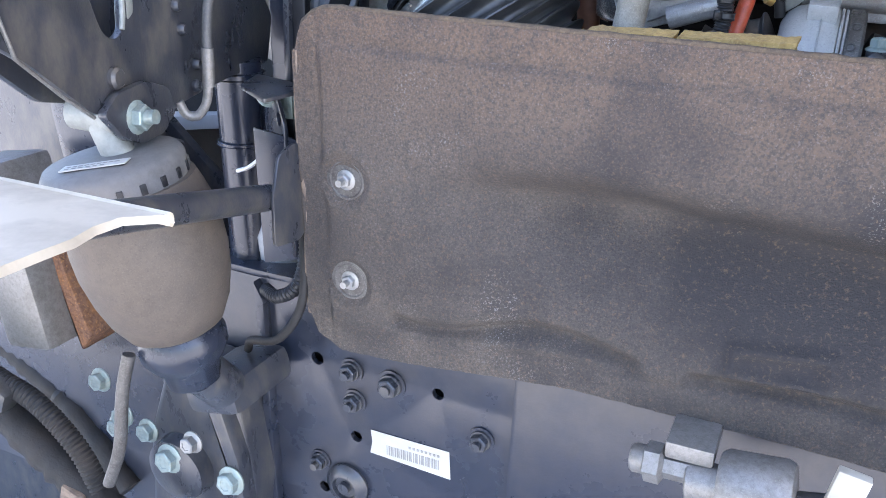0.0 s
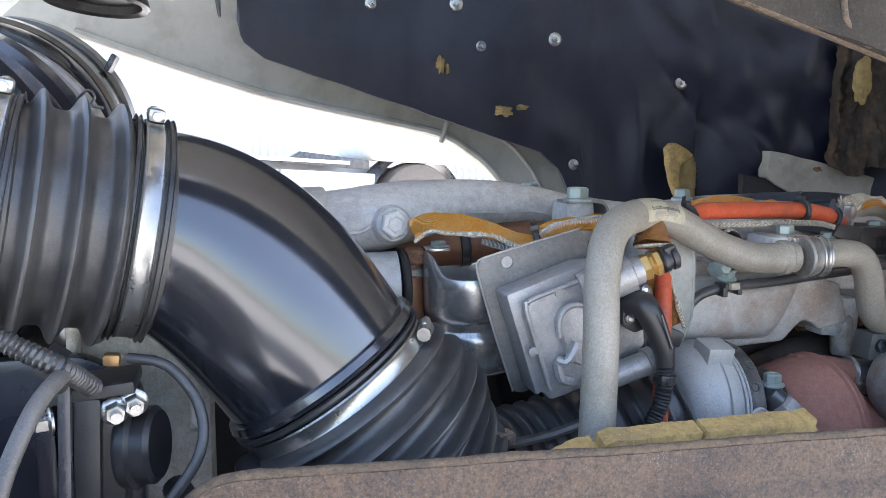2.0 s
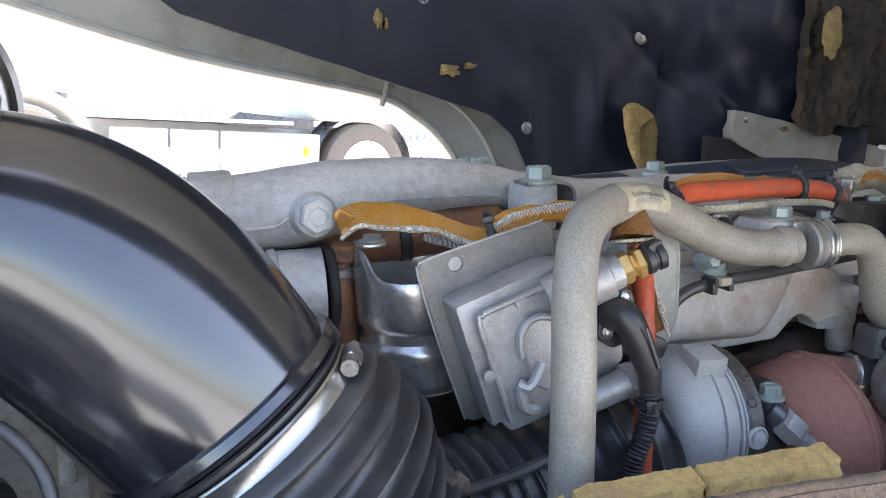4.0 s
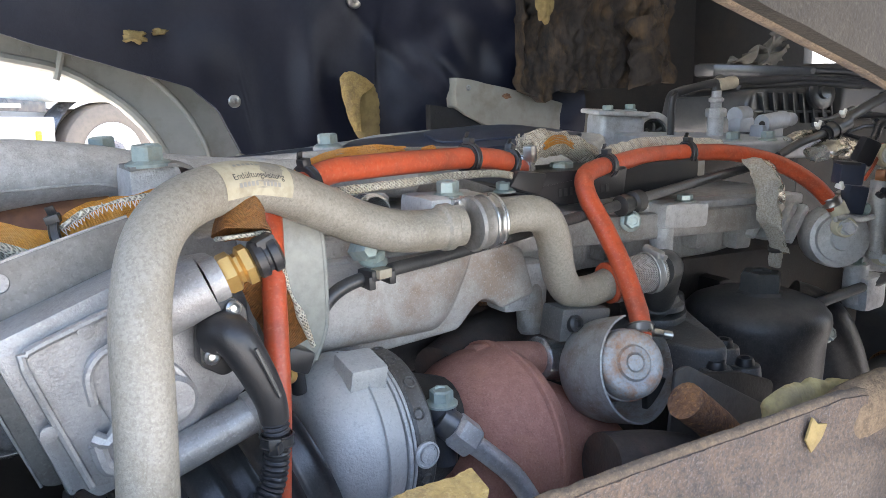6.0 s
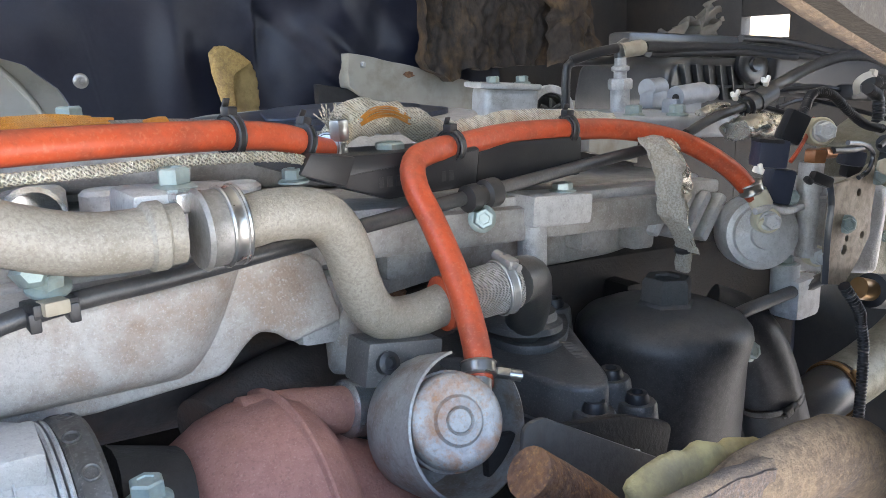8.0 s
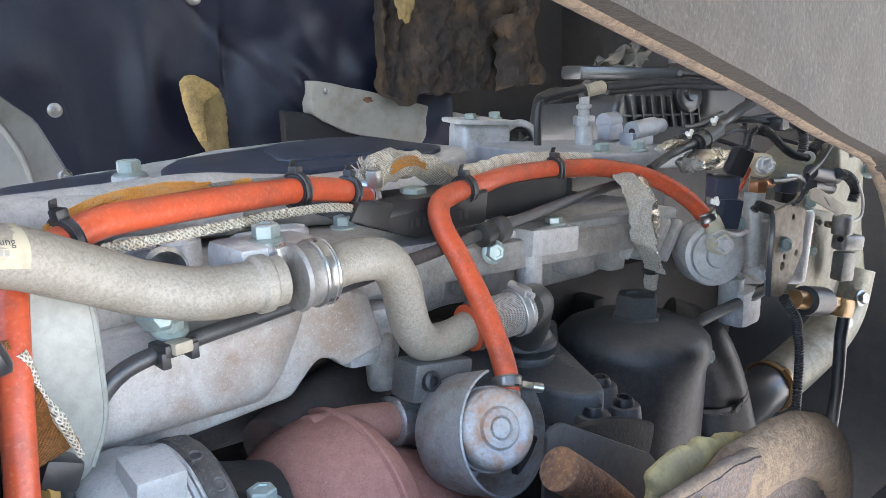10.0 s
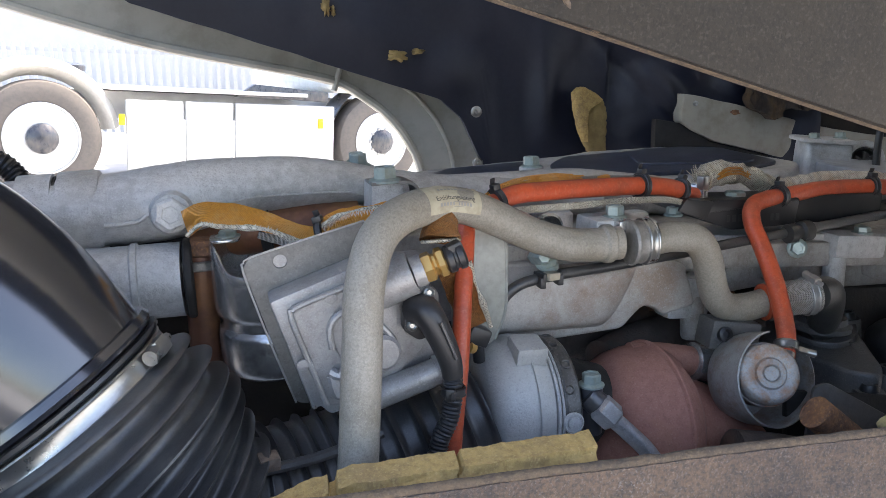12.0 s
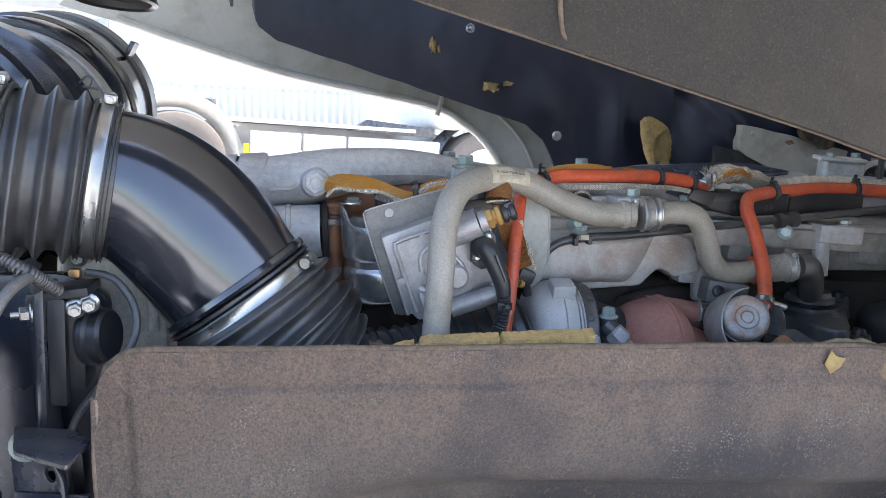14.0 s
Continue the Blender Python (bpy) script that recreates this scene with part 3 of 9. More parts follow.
gx, gy = grade(-400, 400, 90, 3), grade(-400, 400, 90, 3)
bm = bmesh.new()
gv = [[bm.verts.new((x, y, ground_z(x, y))) for y in gy] for x in gx]
for i in range(90):
    for j in range(90):
        bm.faces.new((gv[i][j], gv[i + 1][j], gv[i + 1][j + 1], gv[i][j + 1]))
thing("ground", bm, CONCRETE, "pale sunlit concrete yard around the truck", "ground", kind="structure")


# The tilted cab: cream outer side, black liner, felt tunnel panel, floor and closing walls
cab_side = root("wall_cab_far", (0, 2.2, 2.0), "cream painted lower cab side with a curved wheel arch", "cab side", kind="structure")
ARCH = [(-0.96, 1.935), (-0.82, 1.894), (-0.577, 1.812), (-0.373, 1.752), (-0.1, 1.694), (0.0, 1.668), (0.054, 1.635), (0.10, 1.60), (0.14, 1.555), (0.172, 1.50), (0.19, 1.44), (0.195, 1.36)]
part("skin", slab(ARCH + [(0.6, 1.36), (0.6, 2.5), (-0.82, 2.5), (-0.80, 2.08)], upright(2.2), 0.035, 0.004), CREAM, cab_side)
lip = spline([(x, 2.197, z + 0.010) for x, z in ARCH[1:]], 0.03)
part("lip", ring_sweep(lip, [0.010] * len(lip), 8), CREAM, cab_side, "rolled cream edge of the wheel arch")
flange = spline([(x + 0.075, 2.196, z + 0.045) for x, z in ARCH[5:]], 0.02)
part("bead", ring_sweep(flange, [0.006] * len(flange), 8), CREAM, cab_side, "pressed bead round the wheel arch")
part("rib", join(rod((-0.012, 2.192, 1.66), (0.012, 2.192, 1.735), 0.007, 8), rod((0.03, 2.194, 1.70), (0.03, 2.19, 1.70), 0.010, 10)), CREAM, cab_side)
for x, z in ((-0.055, 1.715), (0.05, 1.72), (-0.30, 1.80)):
    part("plug", lathe([(0.009, 0), (0.009, 0.003), (0.0, 0.005)], (x, 2.199, z), (0, -1, 0), 14), CREAM, cab_side)

rear_side = root("wall_cab_rear", (-1.2, 2.4, 2.1), "white painted panel beside the rear of the cab", "cab panel", kind="structure")
part("skin", slab([(-2.2, 2.02), (-0.86, 1.93), (-0.78, 2.08), (-0.80, 2.6), (-2.2, 2.6)], upright(2.36), 0.04, 0.006), WHITE, rear_side)
part("fold", rod((-0.845, 2.352, 1.93), (-0.775, 2.352, 2.10), 0.012, 10), WHITE, rear_side)
brace = root("flat_bracket", (-0.95, 2.3, 2.0), "black flat steel bracket with two screws", "bracket")
part("bar", slab([(-1.09, 2.07), (-1.075, 2.03), (-0.96, 1.99), (-0.83, 1.955), (-0.825, 1.985), (-0.95, 2.022), (-1.05, 2.06)], upright(2.33), 0.012, 0.002), BLACK_STEEL, brace)
for x, z in ((-0.99, 2.02), (-0.845, 1.975)):
    bolt(brace, (x, 2.33, z), (0, -1, 0), 0.007, 0.008, STEEL)


def liner_edge(x):
    """Lower edge of the black liner."""
    pts = [(-0.479, 1.93), (-0.47, 1.885), (-0.425, 1.847), (-0.237, 1.786), (0.041, 1.693), (0.215, 1.636), (0.262, 1.592), (0.281, 1.55), (0.313, 1.49), (0.33, 1.36), (1.2, 1.36)]
    for (a, za), (b, zb) in zip(pts, pts[1:]):
        if x <= b:
            return za + (zb - za) * max(0.0, (x - a) / (b - a))
    return pts[-1][1]


def liner_place(u, v):
    x = -0.479 + 1.60 * u
    z0 = liner_edge(x)
    z = z0 + (2.35 - z0) * v ** 1.3
    soft = 0.022 * noise.noise(Vector((x * 4.2, 0.3, z * 4.2))) + (0.004 + 0.006 * min(1.0, max(0.0, (x - 0.5) * 6))) * noise.noise(Vector((x * 11, 5.1, z * 9))) + 0.0012 * noise.noise(Vector((x * 30, 9.1, z * 26)))
    if x > 0.62:
        soft += 0.03 * noise.noise(Vector((x * 7, 2.7, z * 6))) + 0.004 * noise.noise(Vector((x * 21, 1.7, z * 18)))
    if x > 0.25:
        k = min(1.0, (x - 0.25) * 4)
        k2 = min(1.0, max(0.0, (x - 0.62) * 5))
        soft += k * 0.018 * noise.noise(Vector((x * 5 + z * 4, 4.1, z * 4))) + k2 * (0.030 * abs(noise.noise(Vector((x * 6.5 + z * 3, 4.1, z * 5)))) - 0.008)
    dent = 0.014 * math.exp(-((x - 0.245) / 0.05) ** 2 - ((z - 1.70) / 0.05) ** 2) + 0.02 * math.exp(-((x - 0.46) / 0.03) ** 2 - ((z - 1.62) / 0.09) ** 2)
    if x > 0.30:
        # a sagging flap that laps over along a slanting crease
        k = min(1.0, max(0.0, (x - 0.44) * 6))
        d = (x - 0.53) * 0.74 + (z - 1.85) * 0.68
        soft -= k * 0.030 / (1 + math.exp(-max(-8.0, min(8.0, d * 70)))) - k * 0.010 * math.exp(-((d + 0.018) / 0.012) ** 2)
        soft += k * 0.014 * math.sin(d * 30 + 4 * noise.noise(Vector((x * 5, z * 5, 2)))) * math.exp(-((d - 0.07) / 0.07) ** 2)
        soft += k * 0.006 * abs(noise.noise(Vector((x * 9 - z * 4, 7.7, z * 8)))) - k * 0.002
    y = 2.112 - 0.13 * max(0.0, x - 0.35) + soft * (0.4 + 0.6 * min(1.0, v * 5)) - dent
    return (x + 0.02 * (1 - min(1, v * 6)) * noise.noise(Vector((x * 14, 3, 1))) * 0.4, y, z)


liner = root("wall_liner", (0.3, 2.13, 1.9), "black quilted engine tunnel liner, dented and torn in places", "cab liner", kind="structure")
part("liner_sheet", thicken(sheet(0, 1, 0, 1, 230, 90, liner_place), (0, 0.012, 0)), LINER, liner, smooth=80)
# upper_sheet is out of view, added to block sky light above the liner
part("upper_sheet", slab([(-1.12, 2.352), (1.12, 2.352), (1.12, 2.42), (-1.12, 2.94)], upright(2.118), 0.02, 0.003), LINER, liner, "unseen upper sheet added to shut out sky above the liner")
for x, z, r in ((0.007, 1.974, 0.016), (0.063, 1.881, 0.012), (0.245, 1.90, 0.016), (0.565, 1.80, 0.016), (0.298, 1.606, 0.013), (0.776, 1.606, 0.008), (0.30, 1.49, 0.012), (-0.19, 1.97, 0.013)):
    y = liner_place((x + 0.479) / 1.60, max(0.0, (z - liner_edge(x)) / (2.35 - liner_edge(x))) ** (1 / 1.3))[1]
    clip = part("rivet", lathe([(r, 0.006), (r, -0.002), (r * 0.8, -0.004), (r * 0.35, -0.004), (r * 0.3, -0.009), (0, -0.010)], (x, y, z), (0, 1, 0), 18), STEEL, liner, "round metal fixing washer")


def ragged(cx, cz, w, h, n=26, rough=0.18, seed=0, skew=0.0):
    """A torn outline round a centre."""
    out = []
    for k in range(n):
        a = 2 * math.pi * k / n
        q = 1 + rough * noise.noise(Vector((math.cos(a) * 2, math.sin(a) * 2, seed * 3.7))) + rough * 0.5 * noise.noise(Vector((math.cos(a) * 7, math.sin(a) * 7, seed)))
        out.append((cx + math.cos(a) * w * q + skew * math.sin(a) * h, cz + math.sin(a) * h * q))
    return out


def puff(parent, rim, y, mat, seed, label, swell=0.010):
    """Foam bulging through a tear: a puffed cap on a ragged rim."""
    bm, n = bmesh.new(), len(rim)
    cx, cz = sum(p[0] for p in rim) / n, sum(p[1] for p in rim) / n
    rings = []
    for s, d in ((1.0, 1.2), (0.97, 0.0), (0.85, -0.6), (0.6, -0.95), (0.3, -1.0)):
        rings.append([bm.verts.new((cx + (x - cx) * s, y + swell * d + 0.003 * noise.noise(Vector((x * 40 * s, seed, z * 40 * s))), cz + (z - cz) * s)) for x, z in rim])
    for a, b in zip(rings, rings[1:]):
        for k in range(n):
            bm.faces.new((a[k], a[(k + 1) % n], b[(k + 1) % n], b[k]))
    bm.faces.new(rings[-1])
    return part("tear", bm, mat, parent, label, smooth=60)


def torn(parent, cx, cz, w, h, y, mat, seed, rough=0.3, skew=0.0, label="torn hole showing yellow foam"):
    return puff(parent, ragged(cx, cz, w, h, 40, rough, seed, skew), y, mat, seed, label)


def frayed(poly, step, amp, seed):
    """The outline poly in short steps, roughened."""
    out = []
    for (xa, za), (xb, zb) in zip(poly, poly[1:] + poly[:1]):
        m = max(1, int(math.hypot(xb - xa, zb - za) / step))
        for k in range(m):
            x, z = xa + (xb - xa) * k / m, za + (zb - za) * k / m
            out.append((x + amp * noise.noise(Vector((x * 160, z * 160, seed))), z + amp * noise.noise(Vector((x * 160, seed, z * 160)))))
    return out


puff(liner, frayed([(0.585, 1.630), (0.595, 1.593), (0.594, 1.5075), (0.554, 1.500), (0.534, 1.532), (0.536, 1.602), (0.556, 1.625)], 0.004, 0.004, 1), 2.048, FOAM, 1, "torn hole showing yellow foam", 0.006)
puff(liner, frayed([(0.506, 1.645), (0.518, 1.656), (0.536, 1.657), (0.560, 1.645), (0.583, 1.628), (0.560, 1.620), (0.545, 1.602), (0.5425, 1.570), (0.545, 1.530), (0.534, 1.532), (0.520, 1.560), (0.508, 1.610)], 0.004, 0.0012, 2), 2.042, FOAM_TAN, 2, "brown folded lip of the tear", 0.008)
torn(liner, 0.117, 1.734, 0.020, 0.013, 2.095, FOAM, 2, 0.6)
torn(liner, 0.162, 1.742, 0.014, 0.006, 2.095, FOAM, 3, 0.6)
torn(liner, -0.034, 1.838, 0.008, 0.016, 2.099, FOAM, 4, 0.8)
torn(liner, -0.02, 1.828, 0.005, 0.009, 2.099, FOAM, 5, 0.8)
torn(liner, 0.955, 1.80, 0.020, 0.055, 1.925, FOAM, 6, 0.4)

burnt = root("torn_foam", (1.2, 2.0, 1.7), "scorched brown foam hanging torn from the cab tunnel", "insulation")


def burnt_place(u, v):
    x, z = 0.925 + 0.42 * u, 1.588 + 0.30 * v
    z += 0.03 * (1 - v) * noise.noise(Vector((x * 18, 1, 4))) + 0.012 * (1 - v) * u
    x += 0.03 * (u - 0.5) * noise.noise(Vector((3, z * 25, 2)))
    return (x, 1.945 - 0.04 * u + 0.04 * noise.noise(Vector((x * 9, 1, z * 9))) + 0.022 * abs(noise.noise(Vector((x * 26, 1, z * 14)))) + 0.010 * noise.noise(Vector((x * 70, 1, z * 50))), z)


part("foam_sheet", thicken(sheet(0, 1, 0, 1, 110, 80, burnt_place), (0, 0.03, 0)), FOAM_BURNT, burnt, smooth=70)
part("flap", thicken(sheet(0, 1, 0, 1, 14, 26, lambda u, v: (1.20 + 0.09 * u + 0.03 * noise.noise(Vector((u * 5, v * 6, 8))), 1.91 - 0.05 * math.sin(u * 3) + 0.02 * noise.noise(Vector((v * 5, u * 3, 1))), 1.59 + 0.16 * v + 0.05 * u)), (0.004, 0.006, 0)),
     FOAM_BURNT, burnt, "curled torn flap", smooth=70)

beam = root("cross_beam", (1.1, 2.0, 1.40), "cream painted cab panel showing below the torn liner", "cab panel")
part("beam_face", slab(frayed([(0.766, 1.636), (0.886, 1.611), (1.008, 1.580), (1.143, 1.545), (1.43, 1.495), (1.6, 1.46), (1.6, 1.33), (1.427, 1.376), (1.14, 1.448), (1.003, 1.484), (0.850, 1.523), (0.788, 1.552), (0.762, 1.572), (0.760, 1.60)], 0.02, 0.0015, 5), upright(2.0), 0.04, 0.003), OLD_CREAM, beam)
# dark upright sheet set just behind the panel's lower edge
part("underside", slab([(0.764, 1.568), (0.850, 1.521), (1.003, 1.482), (1.14, 1.446), (1.427, 1.374), (1.6, 1.33), (1.6, 1.25), (0.70, 1.30), (0.70, 1.58)], upright(2.012), 0.02, 0.003), GRIME, beam, "dark upright sheet below the panel")
part("rust_patch", slab(ragged(0.90, 1.588, 0.012, 0.006, 18, 0.5, 9), upright(1.9985), 0.002, 0.0004), RUST_PIPE, beam, "small rust spot")
bolt(beam, (0.795, 2.0, 1.612), (0, -1, 0), 0.005, 0.005, STEEL)

# tunnel panel of the cab over the camera side
tunnel = root("wall_tunnel", (0.3, 0.75, 1.8), "grey-brown felt covered tunnel panel under the raised cab", "cab panel", kind="structure")
EDGE = [(-0.62, 1.908), (-0.23, 1.788), (-0.067, 1.738), (0.10, 1.687), (0.176, 1.664), (0.244, 1.641), (0.300, 1.624), (0.322, 1.610), (0.345, 1.585), (0.373, 1.532), (0.397, 1.459), (0.42, 1.344), (0.43, 1.10)]


def tunnel_z(x):
    for (a, za), (b, zb) in zip(EDGE, EDGE[1:]):
        if x <= b:
            return za + (zb - za) * (x - a) / (b - a)
    return 1.10


def tunnel_place(u, v):
    x = -0.62 + 1.04 * u
    z0 = tunnel_z(x)
    z = z0 + (2.25 - z0) * v ** 1.5
    step = 0.010 / (1 + math.exp(-(x + 0.096 + 0.3 * max(0.0, 1.775 - z)) * 180))
    y = 0.739 - step + 0.004 * noise.noise(Vector((x * 5, 1, z * 5))) + 0.0015 * noise.noise(Vector((x * 40, 4, z * 40)))
    return (x, y, z)


part("felt", thicken(sheet(0, 1, 0, 1, 110, 50, tunnel_place), (0, 0.014, 0)), FELT_CAB, tunnel, smooth=70)
lowrim = [Vector((x, 0.744, z)) for x, _, z in spline([(x, 0.755, z) for x, z in EDGE], 0.02)]
part("rim", ring_sweep(lowrim, [0.0042] * len(lowrim), 8, True, (0.35, 1.0)), FELT_RIM, tunnel, "pale worn felt edge", smooth=70)
part("seam", tube([(-0.103, 0.735, 2.2), (-0.101, 0.735, 1.95), (-0.100, 0.735, 1.82), (-0.099, 0.735, 1.782), (-0.096, 0.735, 1.760), (-0.088, 0.735, 1.749), (-0.074, 0.735, 1.742)], 0.0024, 0.01, 8, lump=0.0006), FELT_RIM, tunnel, "pressed seam in the felt", smooth=70)
part("felt_end", slab([(0.418, 1.10), (1.24, 0.98), (1.24, 2.25), (0.418, 2.25)], upright(0.735), 0.02, 0.003), FELT_CAB, tunnel)
part("pocket", join(box((0.46, 0.729, 1.80), (0.10, 0.016, 0.30), bevel=0.006), box((0.46, 0.729, 1.50), (0.09, 0.016, 0.16), bevel=0.006)), FELT_CAB, tunnel, "pressed pocket in the felt")
part("peg", lathe([(0.016, 0), (0.016, 0.012), (0.011, 0.016), (0.011, 0.024), (0, 0.026)], (0.415, 0.735, 1.595), (0, -1, 0), 16), PLASTIC, tunnel, "black plastic peg")
part("grommet", lathe([(0.015, 0), (0.014, 0.006), (0.006, 0.008), (0, 0.006)], (0.425, 0.735, 1.475), (0, -1, 0), 16), IVORY, tunnel, "pale round grommet")

# floor of the raised cab, and what closes the bay at the front
# the floor is unseen: it blocks overhead sky and is cream to bounce light
thing("ceiling", slab([(-1.15, 2.98), (-1.15, 2.92), (1.2, 2.36), (2.1, 2.14), (2.1, 2.20)], pose(0, 0.70, 0, 90, 0, 0) @ Matrix.Diagonal((1, 1, -1, 1)), 1.55, 0.01), CREAM,
      "unseen underside of the raised cab floor, cream to bounce light", "ceiling", kind="structure")
front = root("wall_front", (1.75, 1.5, 1.5), "dark closed front end of the engine bay", "bay wall", kind="structure")
for a, b, c, d in ((0.74, 1.685, 0.30, 2.2), (1.81, 2.25, 0.30, 2.2), (1.685, 1.81, 0.30, 1.634), (1.685, 1.81, 1.684, 2.2)):
    part("panel", box((1.76, (a + b) / 2, (c + d) / 2), (0.04, b - a, d - c), bevel=0.004), GRIME, front)
part("far_panel", slab([(0.98, 1.3), (1.80, 1.25), (1.80, 2.15), (0.98, 2.3)], upright(2.17), 0.03, 0.004), GRIME, front)
rag = root("hanging_cloth", (1.35, 1.9, 1.6), "crumpled grey cloth hanging at the front of the cab tunnel", "insulation")
RA, RB = Vector((1.3924, 1.7800, 1.6180)), Vector((1.6375, 1.7800, 1.7247))
part("cloth", thicken(sheet(0, 1, 0, 1, 30, 24, lambda u, v: tuple(RA + Vector(((RB.x - RA.x) * u, 0.06 * noise.noise(Vector((u * 4, v * 4, 3))) - 0.02 * math.sin(5 * u), (RB.z - RA.z) * u * (0.25 + 0.75 * v) + 0.03 * noise.noise(Vector((u * 6, v * 5, 9))) + 0.03 * v * (1 - u)))), ), (0.002, 0.004, 0)), CLOTH, rag, smooth=70)
cabin = root("truck_cab", (0.75, 1.48, 2.5), "white painted body of the raised truck cab", "truck cab")
part("shell", box((1.30, 1.48, 3.05), (2.6, 2.45, 0.9), (0, 13.5, 0), 0.06, 3), WHITE, cabin)
part("roof", box((1.42, 1.48, 3.55), (2.4, 2.3, 0.12), (0, 13.5, 0), 0.05, 3), WHITE, cabin)


# far truck with the fence and the building behind it
def wheel(parent, centre, m, steer):
    """A truck wheel facing -y in the pose m."""
    def put(b):
        b.transform(m @ Matrix.Translation(centre))
        return b
    t = part("wheel", put(lathe([(0.28, 0.14), (0.30, -0.135), (0.34, -0.15), (0.44, -0.145), (0.485, -0.12), (0.503, -0.07), (0.505, 0.09), (0.48, 0.14), (0.3, 0.15)], (0, 0, 0), (0, 1, 0), 48)), TYRE, parent, "dusty black tyre")
    dish = [(0.30, -0.135), (0.315, -0.15), (0.30, -0.155), (0.285, -0.12), (0.25, -0.10 if steer else 0.02), (0.17, -0.12 if steer else 0.05), (0.16, -0.14 if steer else -0.02), (0.10, -0.15), (0.085, -0.20 if not steer else -0.165), (0, -0.205 if not steer else -0.17)]
    part("rim", put(lathe(dish, (0, 0, 0), (0, 1, 0), 40)), SILVER, t, "pale steel rim")
    if not steer:
        part("inner_dish", put(lathe([(0.245, 0.008), (0.175, 0.036), (0.168, -0.035), (0.128, -0.105)], (0, 0, 0), (0, 1, 0), 40)), SHEET, t, "dusty brown-grey wheel dish")
    part("hub", put(lathe([(0.135, -0.10), (0.13, -0.17), (0.09, -0.20), (0.06, -0.215), (0, -0.22)], (0, 0, 0), (0, 1, 0), 24)), BLACK_STEEL, t, "dark hub cap")
    for k in range(10):
        a = 2 * math.pi * k / 10
        part("vent_hole", put(rod((0.215 * math.cos(a), -0.118 if steer else 0.03, 0.215 * math.sin(a)), (0.215 * math.cos(a), -0.11 if steer else 0.035, 0.215 * math.sin(a)), 0.034, 12)), BLACK_STEEL, t)
        part("wheel_nut", put(rod((0.14 * math.cos(a), -0.13 if steer else -0.01, 0.14 * math.sin(a)), (0.14 * math.cos(a), -0.165 if steer else -0.05, 0.14 * math.sin(a)), 0.015, 6)), STEEL, t)


FAR = pose(-1.745, 8.25, 1.115, 0, 4.6, 17.6)
def far(b):
    b.transform(FAR)
    return b


ftruck = root("tractor_unit", (-1.8, 8.25, 0.62), "white tractor unit with low side panels parked opposite", "truck")
wheel(ftruck, (0, 0, 0), FAR, False)
wheel(ftruck, (3.36, 0.02, 0), FAR, True)
fender = [Vector((0.62 * math.cos(a), 0.12, 0.62 * math.sin(a))) for a in (radians(8 + 164 * k / 30) for k in range(31))]
part("mudguard", far(ring_sweep(fender, [0.20] * 31, 4, True, (0.42, 1.0), up=(1, 0, 0))), WHITE, ftruck, "white rounded rear mudguard")
fender = [Vector((3.36 + 0.60 * math.cos(a), 0.10, 0.60 * math.sin(a))) for a in (radians(-8 + 196 * k / 30) for k in range(31))]
part("wheel_arch", far(ring_sweep(fender, [0.18] * 31, 4, True, (0.1, 1.0), up=(1, 0, 0))), BLACK_STEEL, ftruck, "dark front wheel arch")
part("chassis", far(box((0.9, 0.75, 0.30), (5.6, 0.9, 0.26), bevel=0.02)), SKIRT, ftruck)
for a, b in ((0.70, 1.22), (1.24, 1.70), (1.72, 2.78)):
    sp = part("side_panel", far(box(((a + b) / 2, -0.12, 0.0), (b - a, 0.05, 0.72), bevel=0.02)), SKIRT, ftruck, "dull pale side panel")
    part("fold", far(box(((a + b) / 2, -0.147, 0.24), (b - a - 0.10, 0.008, 0.012), bevel=0.003)), SKIRT, sp)
for x in (0.66, 2.62):
    part("side_marker", far(box((x, -0.15, 0.18), (0.055, 0.02, 0.10), bevel=0.008)), YELLOW, ftruck, "yellow side reflector")
part("fifth_wheel", far(lathe([(0.45, 0), (0.45, 0.05), (0.4, 0.07), (0, 0.07)], (0.1, 0.9, 0.60), (0, 0, 1), 24)), BLACK_STEEL, ftruck)
part("deck", far(box((1.55, 0.75, 0.46), (1.9, 1.7, 0.04), bevel=0.01)), SKIRT, ftruck, "pale chequered deck plate")
part("fairing", far(slab([(1.75, 0.42), (2.75, 0.40), (2.75, 0.50), (1.95, 0.55)], upright(-0.05), 0.06, 0.01)), BLACK_STEEL, ftruck, "dark cab fairing tip")
part("step", far(box((0.42, -0.25, -0.38), (0.75, 0.25, 0.08), bevel=0.02)), SKIRT, ftruck)
part("cab", far(box((3.55, 1.05, 1.75), (1.6, 2.4, 2.5), bevel=0.12, segs=3)), WHITE, ftruck)

fence = root("palisade_fence", (-2, 15, 0.5), "pale galvanised palisade fence along the yard", "fence")
part("rail", join(box((-2, 15.06, 1.95), (14, 0.04, 0.06), (0, 3.0, 0)), box((-2, 15.06, 1.2), (14, 0.04, 0.06), (0, 3.0, 0))), GALVANISED, fence)
slat = None
for k in range(96):
    x = -8.5 + k * 0.135
    if slat is None:
        slat = part("slat", slab([(x, 0.75), (x + 0.065, 0.75), (x + 0.065, 2.36), (x + 0.0325, 2.42), (x, 2.36)], upright(15.0), 0.02, 0), GALVANISED, fence)
    else:
        s = new("slat", slat.data)
        s.parent, s.location = fence, (k * 0.135, 0, -k * 0.0075)
far_house = root("warehouse", (-3, 26, 0.5), "pale warehouse with dark windows beyond the fence", "building")
part("wall", box((-3, 27, 3.3), (30, 2.0, 6.4), bevel=0.05), WALLS, far_house)
